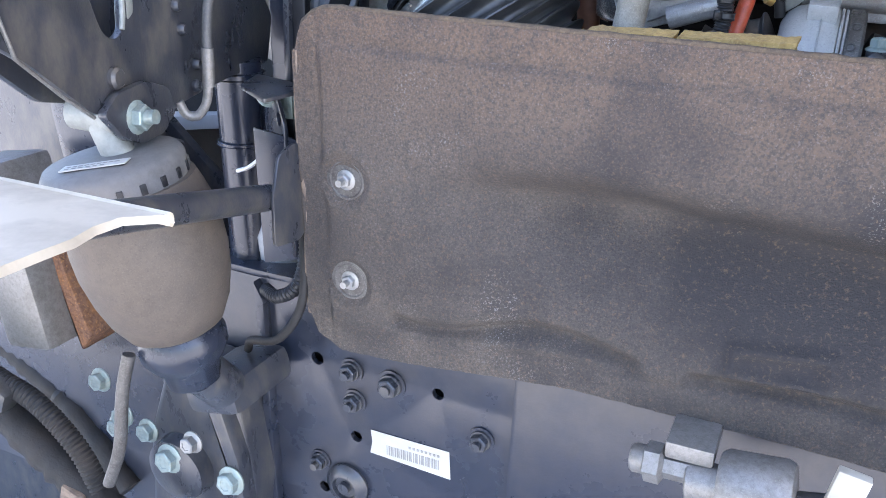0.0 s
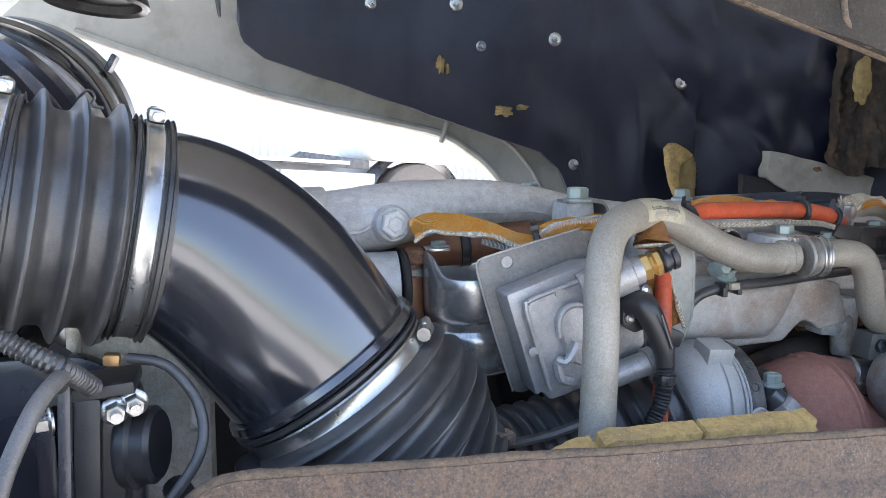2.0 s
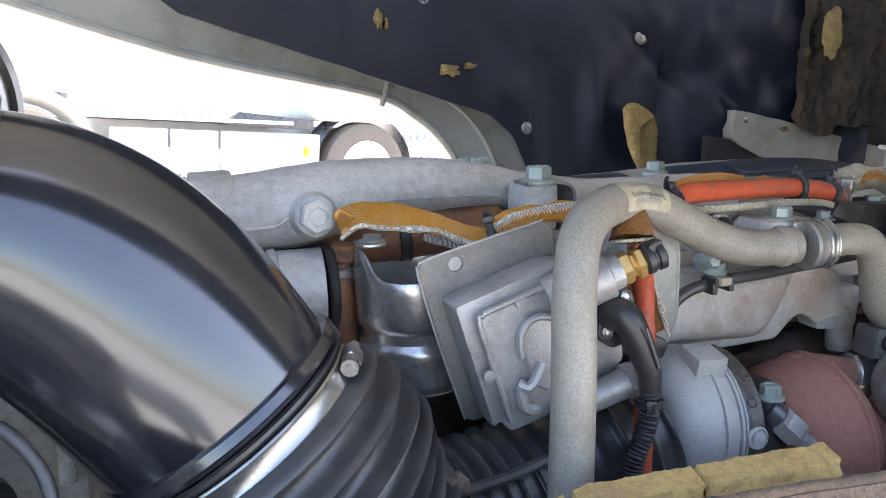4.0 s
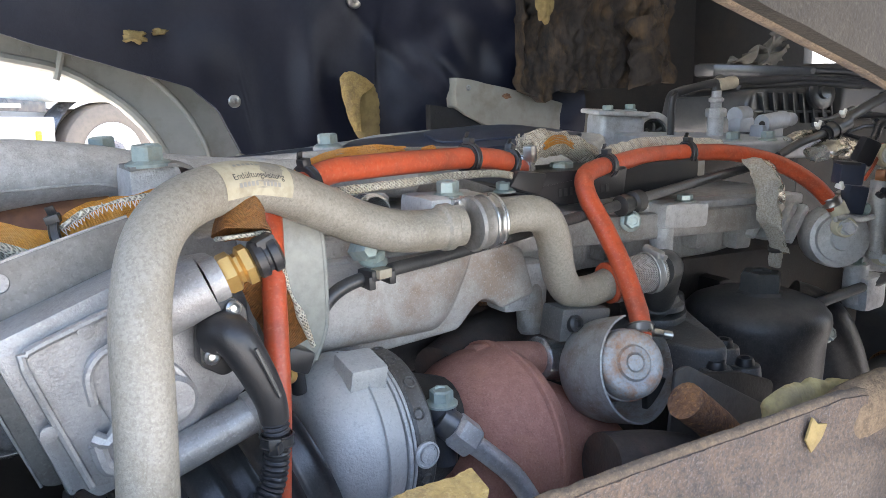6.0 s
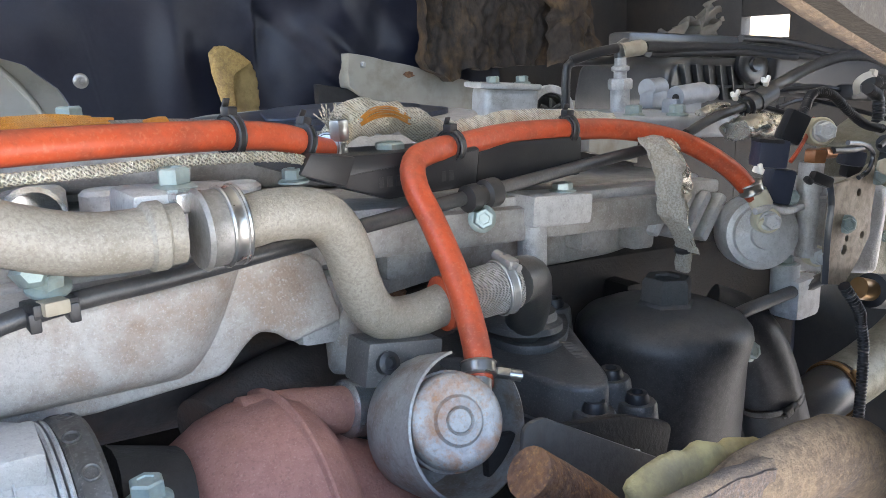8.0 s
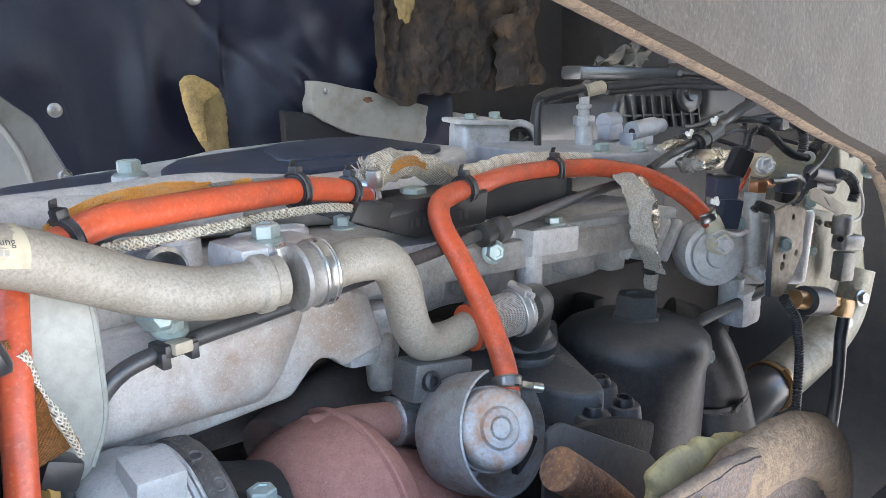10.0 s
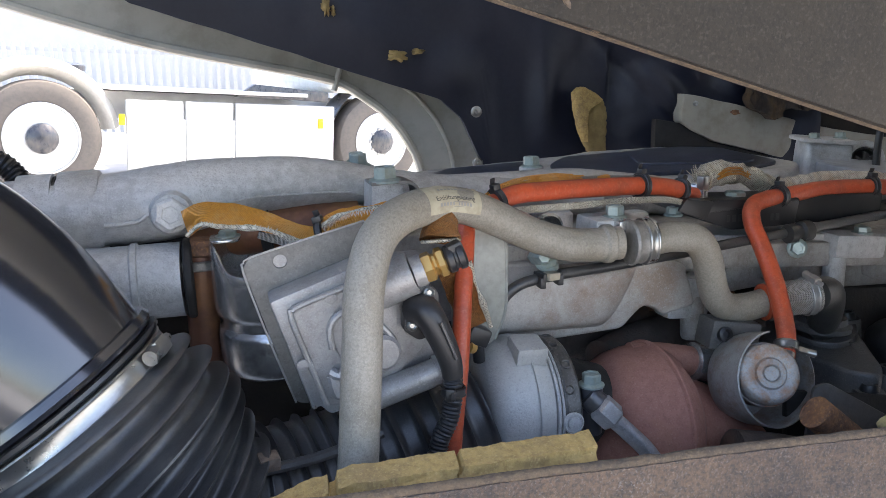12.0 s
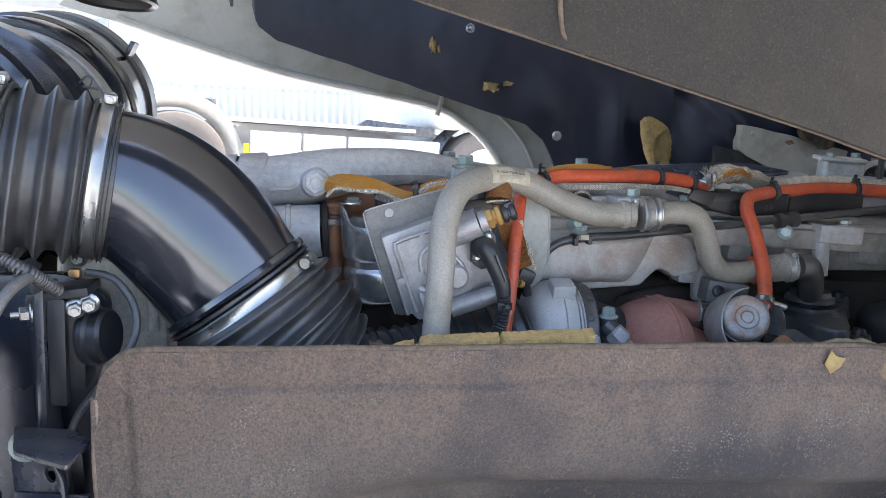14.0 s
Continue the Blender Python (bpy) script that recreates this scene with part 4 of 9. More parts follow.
part("roof", box((-3, 26.9, 6.6), (30.4, 2.4, 0.3), bevel=0.05), SKIRT, far_house)
for x, z, w in ((-1.2, 5.0, 1.6), (-3.6, 4.6, 1.0), (0.8, 4.2, 2.2), (-7.2, 3.9, 1.6), (-10.4, 4.4, 1.4)):
    win = part("window", box((x, 25.98, z), (w, 0.08, 0.35), bevel=0.02), BLUEGREY, far_house, "long low window")
tarp = root("green_trailer_sheet", (-5.7, 21.5, 2.5), "bright green trailer cover seen beyond the fence", "trailer")
part("cover", box((-5.9, 21.5, 2.80), (0.30, 0.5, 0.07), bevel=0.02), GREEN, tarp)
part("frame_post", join(rod((-6.0, 21.5, 0.8), (-6.0, 21.5, 2.78), 0.03), rod((-5.8, 21.5, 0.8), (-5.8, 21.5, 2.78), 0.03)), BLACK_STEEL, tarp)

# ---- heat shield on the camera side of the engine ----
def shield_top(x):
    z = 1.447 - 0.039 * (x + 0.49)
    if x < -0.505:
        z -= 0.05 - math.sqrt(max(0.0, 0.05 ** 2 - (-0.505 - x) ** 2))
    if x > 0.27:
        z -= 1.75 * (x - 0.27) ** 2
    return z


def shield_bottom(x):
    pts = [(-0.56, 1.07), (-0.545, 1.035), (-0.51, 1.017), (-0.41, 1.02), (-0.30, 1.031), (-0.20, 1.038), (0.0, 1.034), (0.3, 1.02), (0.60, 1.0)]
    for (a, za), (b, zb) in zip(pts, pts[1:]):
        if x <= b:
            return za + (zb - za) * max(0.0, (x - a) / (b - a))
    return 1.0


def ridge(x, z, pts, w):
    """How strongly (x, z) lies on a raised line through pts."""
    best = 9.0
    for (xa, za), (xb, zb) in zip(pts, pts[1:]):
        t = max(0.0, min(1.0, ((x - xa) * (xb - xa) + (z - za) * (zb - za)) / ((xb - xa) ** 2 + (zb - za) ** 2)))
        best = min(best, math.hypot(x - xa - t * (xb - xa), z - za - t * (zb - za)))
    return math.exp(-(best / w) ** 2)


def shield_y(x, z):
    top, bot = shield_top(x), shield_bottom(x)
    inner = min(x + 0.56, z - bot, (top - z))
    y = 0.800 + 0.006 / (1 + math.exp((inner - 0.034) * 420))
    y += 0.006 * math.exp(-((inner - 0.036) / 0.005) ** 2) * (0.6 + 0.4 * noise.noise(Vector((x * 9, z * 9, 0))))
    fade = 1 / (1 + math.exp(-(x + 0.30) * 26))
    d = z - (1.272 - 0.08 * max(0, x + 0.2))
    y += fade * 0.082 / (1 + math.exp(d * 100)) * math.exp(-(min(0.0, d) / 0.115) ** 2)
    if inner < 0.06:
        y += 0.0016 * noise.noise(Vector((x * 130, 2, z * 9))) * min(1.0, (0.06 - inner) * 40)
    y += 0.017 * ridge(x, z, [(-0.427, 1.076), (-0.396, 1.072), (-0.35, 1.076), (-0.307, 1.09), (-0.258, 1.100), (-0.212, 1.100), (-0.172, 1.092), (-0.14, 1.083)], 0.0105)
    y += 0.016 * ridge(x, z, [(-0.07, 1.080), (0.03, 1.086), (0.20, 1.075), (0.4, 1.07)], 0.009)
    y -= 0.008 * ridge(x, z, [(-0.035, 1.125), (0.06, 1.13), (0.06, 1.10), (-0.035, 1.10), (-0.035, 1.125)], 0.006)
    for bz in (1.252, 1.121):
        d = math.hypot(x + 0.492, z - bz)
        y += 0.005 * math.exp(-(d / 0.030) ** 4) - 0.004 * math.exp(-((d - 0.036) / 0.007) ** 2)
    y += 0.0035 * noise.noise(Vector((x * 7, z * 7, 3))) + 0.0012 * noise.noise(Vector((x * 45, z * 45, 7)))
    if x > 0.25:
        y += 0.25 * (x - 0.25) ** 2 * 1.6
    return y


shield = root("heat_shield", (0.0, 0.8, 1.03), "scorched brown felt heat shield bolted beside the engine", "heat shield")


def shield_place(u, v):
    x = -0.56 + 1.14 * (u ** 1.25 * 0.9 + 0.1 * u)
    a, b = shield_bottom(x), shield_top(x)
    z = a + (b - a) * v
    return (x, shield_y(x, z), z)


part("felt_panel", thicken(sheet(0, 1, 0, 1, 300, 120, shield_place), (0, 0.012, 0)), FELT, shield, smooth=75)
rim = []
for k in range(90):
    x = -0.555 + 1.12 * k / 89
    rim.append(Vector((x, shield_y(x, shield_top(x)) + 0.006, shield_top(x) + 0.0012 * noise.noise(Vector((x * 60, 0, 0))))))
part("top_edge", ring_sweep(rim, [0.0050 + 0.0006 * noise.noise(p * 90) for p in rim], 8), FELT_RIM, shield, "frayed worn top edge", smooth=75)
rim = [Vector((-0.558 - 0.002 * math.sin(z * 30), 0.812, z)) for z in (1.06 + 0.34 * k / 30 for k in range(31))]
part("side_edge", ring_sweep(rim, [0.006] * 31, 8), FELT_PALE, shield, smooth=75)
for bz in (1.252, 1.121):
    y = shield_y(-0.492, bz)
    w = part("washer", lathe([(0.027, 0), (0.027, 0.0025), (0.0225, 0.003), (0.021, 0.0018), (0.008, 0.0018), (0, 0.0018)], (-0.492, y, bz), (0, -1, 0), 32), WASHER, shield, "large dull metal washer")
    bolt(shield, (-0.492, y - 0.002, bz), (0, -1, 0), 0.0085, 0.009, HEX, "grey hexagon bolt", flange=1.5)
    part("stud", rod((-0.492, y - 0.004, bz), (-0.492, y - 0.020, bz), 0.0045, 10), HEX, shield)


def foam_strip(x0, x1, y, z0, z1, name, mat, label, seed, thick=0.022, step=0.5):
    """Ragged foam standing up behind the shield."""
    n = max(12, int((x1 - x0) / 0.003))
    pts, rad = [], []
    for k in range(n + 1):
        x = x0 + (x1 - x0) * k / n
        rag = noise.noise(Vector((x * 18, seed, 0))) * 0.005 + noise.noise(Vector((x * 55, seed, 4))) * 0.003
        top, end = z1(x) + rag, min(1.0, 0.35 + min(k, n - k) * 0.13)
        pts.append(Vector((x, y + thick * 0.5, top - 0.03)))
        rad.append(0.03 * end)
    bm = ring_sweep(pts, rad, 30, True, (1.0, thick / 0.06), up=(0, 0, 1))
    for v in bm.verts:
        v.co += Vector((noise.noise(v.co * 70), noise.noise(v.co * 80 + Vector((5, 0, 0))), noise.noise(v.co * 75 + Vector((0, 9, 0))))) * 0.0034
        v.co += Vector((0, noise.noise(v.co * 190), noise.noise(v.co * 180 + Vector((3, 0, 0))))) * 0.0018
    return part(name, bm, mat, shield, label, smooth=70)


def plank_place(u, v):
    """Torn foam board standing behind the shield, its upper edge chipped."""
    x = -0.290 + 0.268 * u
    top = 1.420 + 0.017 * min(1.0, u / 0.30) + 0.0022 * noise.noise(Vector((x * 40, 1, 0))) + 0.0012 * noise.noise(Vector((x * 150, 2, 0)))
    if 0.24 < u < 0.26 or 0.585 < u < 0.60:
        top -= 0.006
    z = 1.375 + (top - 1.375) * v
    tear = 0.006 / (1 + math.exp(-(z - 1.428 - 0.006 * noise.noise(Vector((x * 22, 5, 1)))) * 1200))
    return (x + 0.004 * v * noise.noise(Vector((z * 90, u * 3, 4))), 0.8235 + tear + 0.0016 * noise.noise(Vector((x * 60, z * 60, 2))) + 0.0009 * noise.noise(Vector((x * 210, z * 210, 6))), z)


part("foam_layer", thicken(sheet(0, 1, 0, 1, 240, 26, plank_place), (0.002, 0.020, 0.004)), FOAM_TAN, shield, "torn tan foam backing", smooth=40)
foam_strip(0.262, 0.395, 0.838, 1.33, lambda x: 1.414 - 0.12 * max(0, x - 0.30) - 0.25 * max(0, x - 0.34) - 0.5 * max(0, 0.285 - x), "foam_layer", FOAM_OLD, "olive foam backing pulled away", 5.0, 0.022)
part("felt_roll", tube([(0.31, 0.826, 1.375), (0.335, 0.822, 1.388), (0.385, 0.820, 1.390), (0.44, 0.822, 1.374), (0.50, 0.83, 1.335), (0.555, 0.845, 1.27), (0.575, 0.86, 1.15)], 0.021, 0.008, 22, flat=(1.25, 0.8), lump=0.0015), FELT_FUR, shield, "rolled over felt at the shield's end", smooth=75)
part("tag", slab([(0.242, 1.400), (0.249, 1.416), (0.256, 1.409), (0.268, 1.406), (0.262, 1.396), (0.250, 1.388)], upright(shield_y(0.25, 1.40) - 0.004), 0.002, 0.0004), FOAM, shield, "small torn yellow foam tag")

# ---- engine: block, head, covers ----
block = root("engine_block", (0.45, 1.45, 1.0), "oily dark cast iron engine block", "engine")
part("crankcase", box((0.42, 1.50, 1.14), (1.45, 0.46, 0.52), (0, 4, 0), 0.03), GRIME, block)
for k in range(6):
    part("rib", box((-0.10 + k * 0.16, 1.26, 1.22), (0.03, 0.06, 0.26), (0, 4, 0), 0.01), GRIME, block)
part("sump", box((0.40, 1.48, 0.80), (1.25, 0.40, 0.30), (0, 4, 0), 0.05, 3), GRIME, block)

SL = -0.075


def tilt(x):
    return SL * x


head = root("cylinder_head", (0.3, 1.3, 1.48), "long grey cast aluminium cylinder head with bosses and ledges", "engine")
part("casting", slab([(-0.13, 1.45), (0.135, 1.43), (0.16, 1.452), (0.185, 1.452), (0.19, 1.436), (0.24, 1.424), (0.262, 1.44), (0.34, 1.446), (0.43, 1.435), (0.56, 1.430), (0.66, 1.44), (0.70, 1.46), (0.70, 1.497), (0.40, 1.512), (0.05, 1.538), (-0.13, 1.55)],
                      upright(1.135), 0.42, 0.006, 0.012, 3), CAST_DIRTY, head)
part("ledge", slab([(-0.02, 1.528), (0.70, 1.478), (0.70, 1.492), (-0.02, 1.542)], upright(1.112), 0.06, 0.003, 0.004), CAST, head, "machined ledge")
part("ledge", slab([(0.05, 1.500), (0.66, 1.458), (0.66, 1.466), (0.05, 1.508)], upright(1.122), 0.04, 0.003), CAST, head)


def dome(u, v):
    """The bulge of the exhaust cover, its right edge curving in towards the bottom."""
    right = 0.100 + 0.049 * v ** 0.55
    x = -0.05 + (right + 0.05) * u
    swell = (1 - (2 * v - 1) ** 6) * (1 - u ** 14) * (1 + 0.15 * math.sin(3 * u))
    return (x, 1.0795 - 0.017 * swell, 1.446 - 0.006 * u + 0.071 * v)


exhaust = root("exhaust_cover", (0.06, 1.1, 1.47), "bulging pale grey exhaust manifold cover stained brown", "engine cover")
part("cover", sheet(0, 1, 0, 1, 60, 30, dome), CAST_STAINED, exhaust, smooth=60)
part("back_face", slab([(-0.05, 1.517), (0.148, 1.520), (0.206, 1.500), (0.221, 1.452), (0.180, 1.444), (0.171, 1.453), (0.157, 1.458), (0.147, 1.451), (0.130, 1.434), (0.049, 1.431), (-0.05, 1.438)], upright(1.080), 0.055, 0.004, 0.006, 3), CAST_STAINED, exhaust, "flat lower flange stained brown")
lugs = root("head_lug", (0.24, 1.12, 1.44), "cast mounting lugs on the cylinder head side", "engine casting")
part("lug", lathe([(0.012, 0), (0.014, 0.004), (0.014, 0.045), (0.012, 0.055), (0, 0.055)], (0.232, 1.100, 1.405), (0, 0.1, 1), 18), CAST_DIRTY, lugs)
part("boss", box((0.222, 1.11, 1.455), (0.055, 0.035, 0.05), (0, 5, 0), 0.008), CAST, lugs)
part("post", rod((0.425, 1.105, 1.435), (0.425, 1.105, 1.490), 0.013, 16), CAST, lugs)
part("pad", box((0.448, 1.108, 1.498), (0.072, 0.04, 0.028), (0, 5, 0), 0.005), CAST, lugs)
bolt(lugs, (0.462, 1.105, 1.511), (0, 0, 1), 0.009, 0.008)
for x, z, w, h in ((0.30, 1.478, 0.04, 0.036), (0.36, 1.47, 0.03, 0.03), (0.52, 1.46, 0.05, 0.03), (0.585, 1.452, 0.03, 0.035)):
    part("boss", box((x, 1.128, z), (w, 0.03, h), (0, 5, 0), 0.006), CAST_DIRTY, lugs)
for k in range(4):
    part("rib", box((0.605 + 0.026 * k, 1.128, 1.472 - 0.006 * k), (0.011, 0.05, 0.056), (0, 38, 0), 0.004), PALE_CAST, lugs)

cover = root("valve_cover", (0.25, 1.45, 1.57), "grey valve cover with a recessed navy blue top", "engine cover")
VC = [(-0.16, 1.262), (0.20, 1.245), (0.46, 1.238), (0.52, 1.29), (0.52, 1.48), (0.47, 1.545), (0.03, 1.545), (-0.08, 1.48), (-0.16, 1.40)]


def on_top(z0, slope=SL):
    return Matrix(((1, 0, 0, 0), (0, 1, 0, 0), (slope, 0, 1, z0), (0, 0, 0, 1)))


part("rim", slab(VC, on_top(1.520, 0.03), 0.037, 0.006, 0.03, 3), CAST, cover)
part("far_rail", slab([(-0.06, 1.540), (0.03, 1.548), (0.09, 1.556), (0.15, 1.561), (0.20, 1.562), (0.235, 1.565), (0.27, 1.566), (0.31, 1.571), (0.45, 1.572), (0.50, 1.566), (0.50, 1.525), (-0.06, 1.525)], upright(1.522), 0.034, 0.003, 0.01), CAST, cover, "pale raised far rim")
part("shoulder", ring_sweep(spline([(-0.15, 1.245, 1.563), (-0.06, 1.242, 1.567), (0.05, 1.240, 1.567), (0.14, 1.240, 1.566), (0.22, 1.245, 1.555), (0.34, 1.250, 1.540), (0.58, 1.255, 1.530)], 0.012), [0.025] * len(spline([(-0.15, 1.245, 1.563), (-0.06, 1.242, 1.567), (0.05, 1.240, 1.567), (0.14, 1.240, 1.566), (0.22, 1.245, 1.555), (0.34, 1.250, 1.540), (0.58, 1.255, 1.530)], 0.012)), 24), CAST, cover, "smooth pale rounded shoulder")
part("front_deck", slab([(0.50, 1.235), (0.66, 1.26), (0.68, 1.50), (0.50, 1.53)], on_top(1.515, 0.0), 0.020, 0.004, 0.01), BLUEGREY, cover, "flat pale front deck")
part("left_panel", slab([(-0.06, 1.30), (0.10, 1.29), (0.165, 1.42), (0.185, 1.505), (0.06, 1.505), (-0.02, 1.44)], on_top(1.557, 0.03), 0.005, 0.002, 0.015), NAVY, cover, "recessed navy blue panel")
part("right_panel", slab([(0.16, 1.33), (0.40, 1.258), (0.48, 1.29), (0.50, 1.46), (0.46, 1.513), (0.25, 1.513), (0.20, 1.45)], on_top(1.557, 0.03), 0.006, 0.002, 0.015), NAVY, cover, "navy blue cover panel")
part("raised_panel", slab([(0.30, 1.36), (0.44, 1.29), (0.475, 1.34), (0.475, 1.46), (0.38, 1.505), (0.34, 1.47)], on_top(1.562, 0.03), 0.004, 0.002, 0.02), NAVY, cover)
part("skirt", slab([(-0.15, 1.268), (0.22, 1.250), (0.58, 1.240), (0.58, 1.29), (-0.15, 1.30)], on_top(1.50), 0.04, 0.004, 0.01), CAST, cover)
for x, y, z in ((0.095, 1.261, 1.592), (0.42, 1.262, 1.5575), (-0.108, 1.365, 1.597)):
    part("boss", rod((x, y, z - 0.035), (x, y, z + 0.001), 0.015, 16), CAST, cover)
    bolt(cover, (x, y, z), (0, 0, 1), 0.0105, 0.014)

# lower machined gallery between the pipe and the cover
gallery = root("rocker_gallery", (0.2, 1.15, 1.53), "rough cast side gallery with sensor bosses and brackets", "engine casting")
part("shelf", slab([(-0.04, 1.095), (0.16, 1.09), (0.24, 1.10), (0.62, 1.10), (0.62, 1.26), (-0.10, 1.26)], on_top(1.505), 0.03, 0.005, 0.01), CAST_DIRTY, gallery)
for x, y, r, h in ((0.00, 1.12, 0.018, 0.03), (0.045, 1.14, 0.016, 0.034), (0.085, 1.15, 0.015, 0.03), (0.135, 1.13, 0.02, 0.03), (0.18, 1.15, 0.016, 0.03), (-0.04, 1.13, 0.014, 0.03)):
    part("boss", lathe([(r, 0), (r, h), (r * 0.8, h + 0.003), (0, h + 0.003)], (x, y, 1.53 + tilt(x)), (0, 0, 1), 18), CAST, gallery)
part("bracket", box((0.045, 1.075, 1.535), (0.05, 0.045, 0.006), (0, 4, 0), 0.002), STAMPED, gallery)
part("cup", lathe([(0.016, 0), (0.018, 0.03), (0.015, 0.032), (0.013, 0.01)], (0.018, 1.065, 1.558), (0.2, -1, 0.1), 20), STAMPED, gallery, "bent metal clip")
part("mount", box((0.105, 1.052, 1.556), (0.07, 0.05, 0.022), (0, 4, 0), 0.006), CAST, gallery)
bolt(gallery, (0.101, 1.048, 1.566), (0, 0, 1), 0.0095, 0.013)
bolt(gallery, (0.20, 1.10, 1.552), (0, 0, 1), 0.008, 0.010)
for x, y, z in ((-0.055, 1.07, 1.545), (0.02, 1.06, 1.53), (0.05, 1.065, 1.538)):
    part("nut", lathe([(0.009, 0), (0.009, 0.02), (0.006, 0.024), (0, 0.024)], (x, y, z), (0, -1, 0.2), 6), BOLT, gallery)

# black fuel-rail covers and the thin line below them
rail = root("rail_cover", (0.38, 1.13, 1.54), "black plastic covers clipped along the engine side", "engine cover")
part("tray", slab([(0.225, 1.548), (0.28, 1.528), (0.365, 1.528), (0.370, 1.560), (0.235, 1.566)], upright(1.105), 0.06, 0.003, 0.004), PLASTIC, rail)
part("tray", slab([(0.375, 1.527), (0.498, 1.520), (0.500, 1.556), (0.380, 1.560)], upright(1.118), 0.05, 0.003, 0.004), PLASTIC, rail)
part("peak", slab([(0.20, 1.558), (0.236, 1.545), (0.245, 1.566), (0.21, 1.572)], upright(1.09), 0.08, 0.002), PLASTIC, rail)
bars(rail, upright(1.1045), [(0.272, 1.538, 0.004), (0.279, 1.538, 0.005), (0.287, 1.538, 0.004), (0.294, 1.538, 0.005), (0.302, 1.538, 0.004)], DUSTY, 0.008)
bars(rail, upright(1.1045), [(0.33, 1.536, 0.004), (0.337, 1.536, 0.005)], DUSTY, 0.008)
bolt(rail, (0.300, 1.132, 1.5545), (0, 0, 1), 0.0125, 0.014, turn=5)
line = root("fuel_line", (0.25, 1.09, 1.51), "thin black fuel line clipped along the head", "hose")
part("hose", tube([(-0.045, 1.05, 1.42), (-0.035, 1.045, 1.468), (-0.012, 1.042, 1.503), (0.03, 1.045, 1.512), (0.10, 1.06, 1.512), (0.20, 1.07, 1.517), (0.32, 1.085, 1.523), (0.42, 1.10, 1.527), (0.52, 1.115, 1.531), (0.60, 1.12, 1.535)], 0.0058, 0.008, 10), RUBBER, line)
part("clip", join(box((0.026, 1.041, 1.514), (0.025, 0.018, 0.009), (0, 2, 14), 0.002), box((0.0165, 1.038, 1.509), (0.006, 0.016, 0.011), bevel=0.0015), box((0.0365, 1.041, 1.510), (0.006, 0.016, 0.011), bevel=0.0015)), PLASTIC, line, "black hose clip")
part("clip_insert", box((0.0265, 1.034, 1.5155), (0.014, 0.012, 0.008), (0, 2, 14), 0.002), TAG, line, "white insert of the clip")
bolt(line, (0.028, 1.05, 1.522), (0, -0.4, 1), 0.009, 0.012)
part("joint", lathe([(0.0065, 0), (0.011, 0.002), (0.011, 0.012), (0.008, 0.014), (0.008, 0.020), (0.012, 0.022), (0.012, 0.034), (0.0065, 0.036)], (0.337, 1.085, 1.523), (1, 0.1, 0.05), 16), PLASTIC, line, "ribbed black hose joint")
bolt(line, (0.352, 1.083, 1.506), (-0.5, -1, 0.2), 0.0085, 0.010)

# ---- cast inlet tube at the rear top ----
inlet = root("inlet_tube", (-0.25, 1.2, 1.58), "grey cast aluminium charge air tube along the engine top", "air pipe")
SPINE = [(-0.52, 1.205, 1.580, 0.036), (-0.40, 1.205, 1.582, 0.037), (-0.345, 1.203, 1.586, 0.0395), (-0.305, 1.203, 1.592, 0.0375), (-0.25, 1.202, 1.598, 0.0315), (-0.20, 1.200, 1.599, 0.0285),
         (-0.15, 1.198, 1.596, 0.0235), (-0.11, 1.20, 1.590, 0.020), (-0.04, 1.21, 1.580, 0.018), (0.06, 1.215, 1.568, 0.018), (0.16, 1.21, 1.556, 0.018)]
q = spline([p[:3] for p in SPINE], 0.01)
rr = [float(np.interp(p.x, [w[0] for w in SPINE], [w[3] for w in SPINE])) for p in q]
part("tube", ring_sweep(q, rr, 30, True, (1.0, 1.22), up=(0, 0, 1)), CAST, inlet, smooth=60)
part("collar", lathe([(0.036, 0), (0.0425, 0.002), (0.0432, 0.036), (0.0415, 0.040), (0.036, 0.042)], (-0.440, 1.205, 1.581), (1, 0, 0.01), 40), CAST, inlet, "cast end collar")
part("collar", lathe([(0.036, 0), (0.0410, 0.002), (0.0410, 0.034), (0.036, 0.0345)], (-0.478, 1.205, 1.581), (1, 0, 0.01), 40), CAST, inlet)
part("joint_gap", lathe([(0.0362, 0), (0.0385, 0.0005), (0.0385, 0.003), (0.0362, 0.0035)], (-0.4435, 1.205, 1.581), (1, 0, 0.01), 40), GRIME, inlet, "dark joint between the castings")
part("seam", tube([(-0.395, 1.1580, 1.574), (-0.365, 1.1560, 1.576), (-0.352, 1.1565, 1.583), (-0.340, 1.158, 1.574)], 0.0022, 0.004, 6), CAST, inlet, "raised casting seam")
part("seam", tube([(-0.30, 1.1585, 1.586), (-0.25, 1.1640, 1.592), (-0.20, 1.1660, 1.592), (-0.15, 1.1700, 1.590), (-0.125, 1.176, 1.582)], 0.0014, 0.006, 6), CAST, inlet, "fine casting seam")
part("boss", lathe([(0.024, -0.02), (0.0215, 0.008), (0.0185, 0.013), (0, 0.014)], (-0.331, 1.158, 1.583), (0, -1, 0.1), 28), CAST, inlet)
bolt(inlet, (-0.331, 1.144, 1.584), (0, -1, 0.1), 0.0168, 0.016, CAST, "large grey plug bolt", flange=1.05)
part("pad", rod((-0.119, 1.284, 1.560), (-0.119, 1.284, 1.603), 0.019, 20), CAST, inlet)
bolt(inlet, (-0.119, 1.284, 1.602), (0, 0, 1), 0.0115, 0.016)
part("bracket", box((-0.119, 1.140, 1.582), (0.034, 0.046, 0.046), (0, 2, 0), 0.004), CAST, inlet, "square bolt pillar")
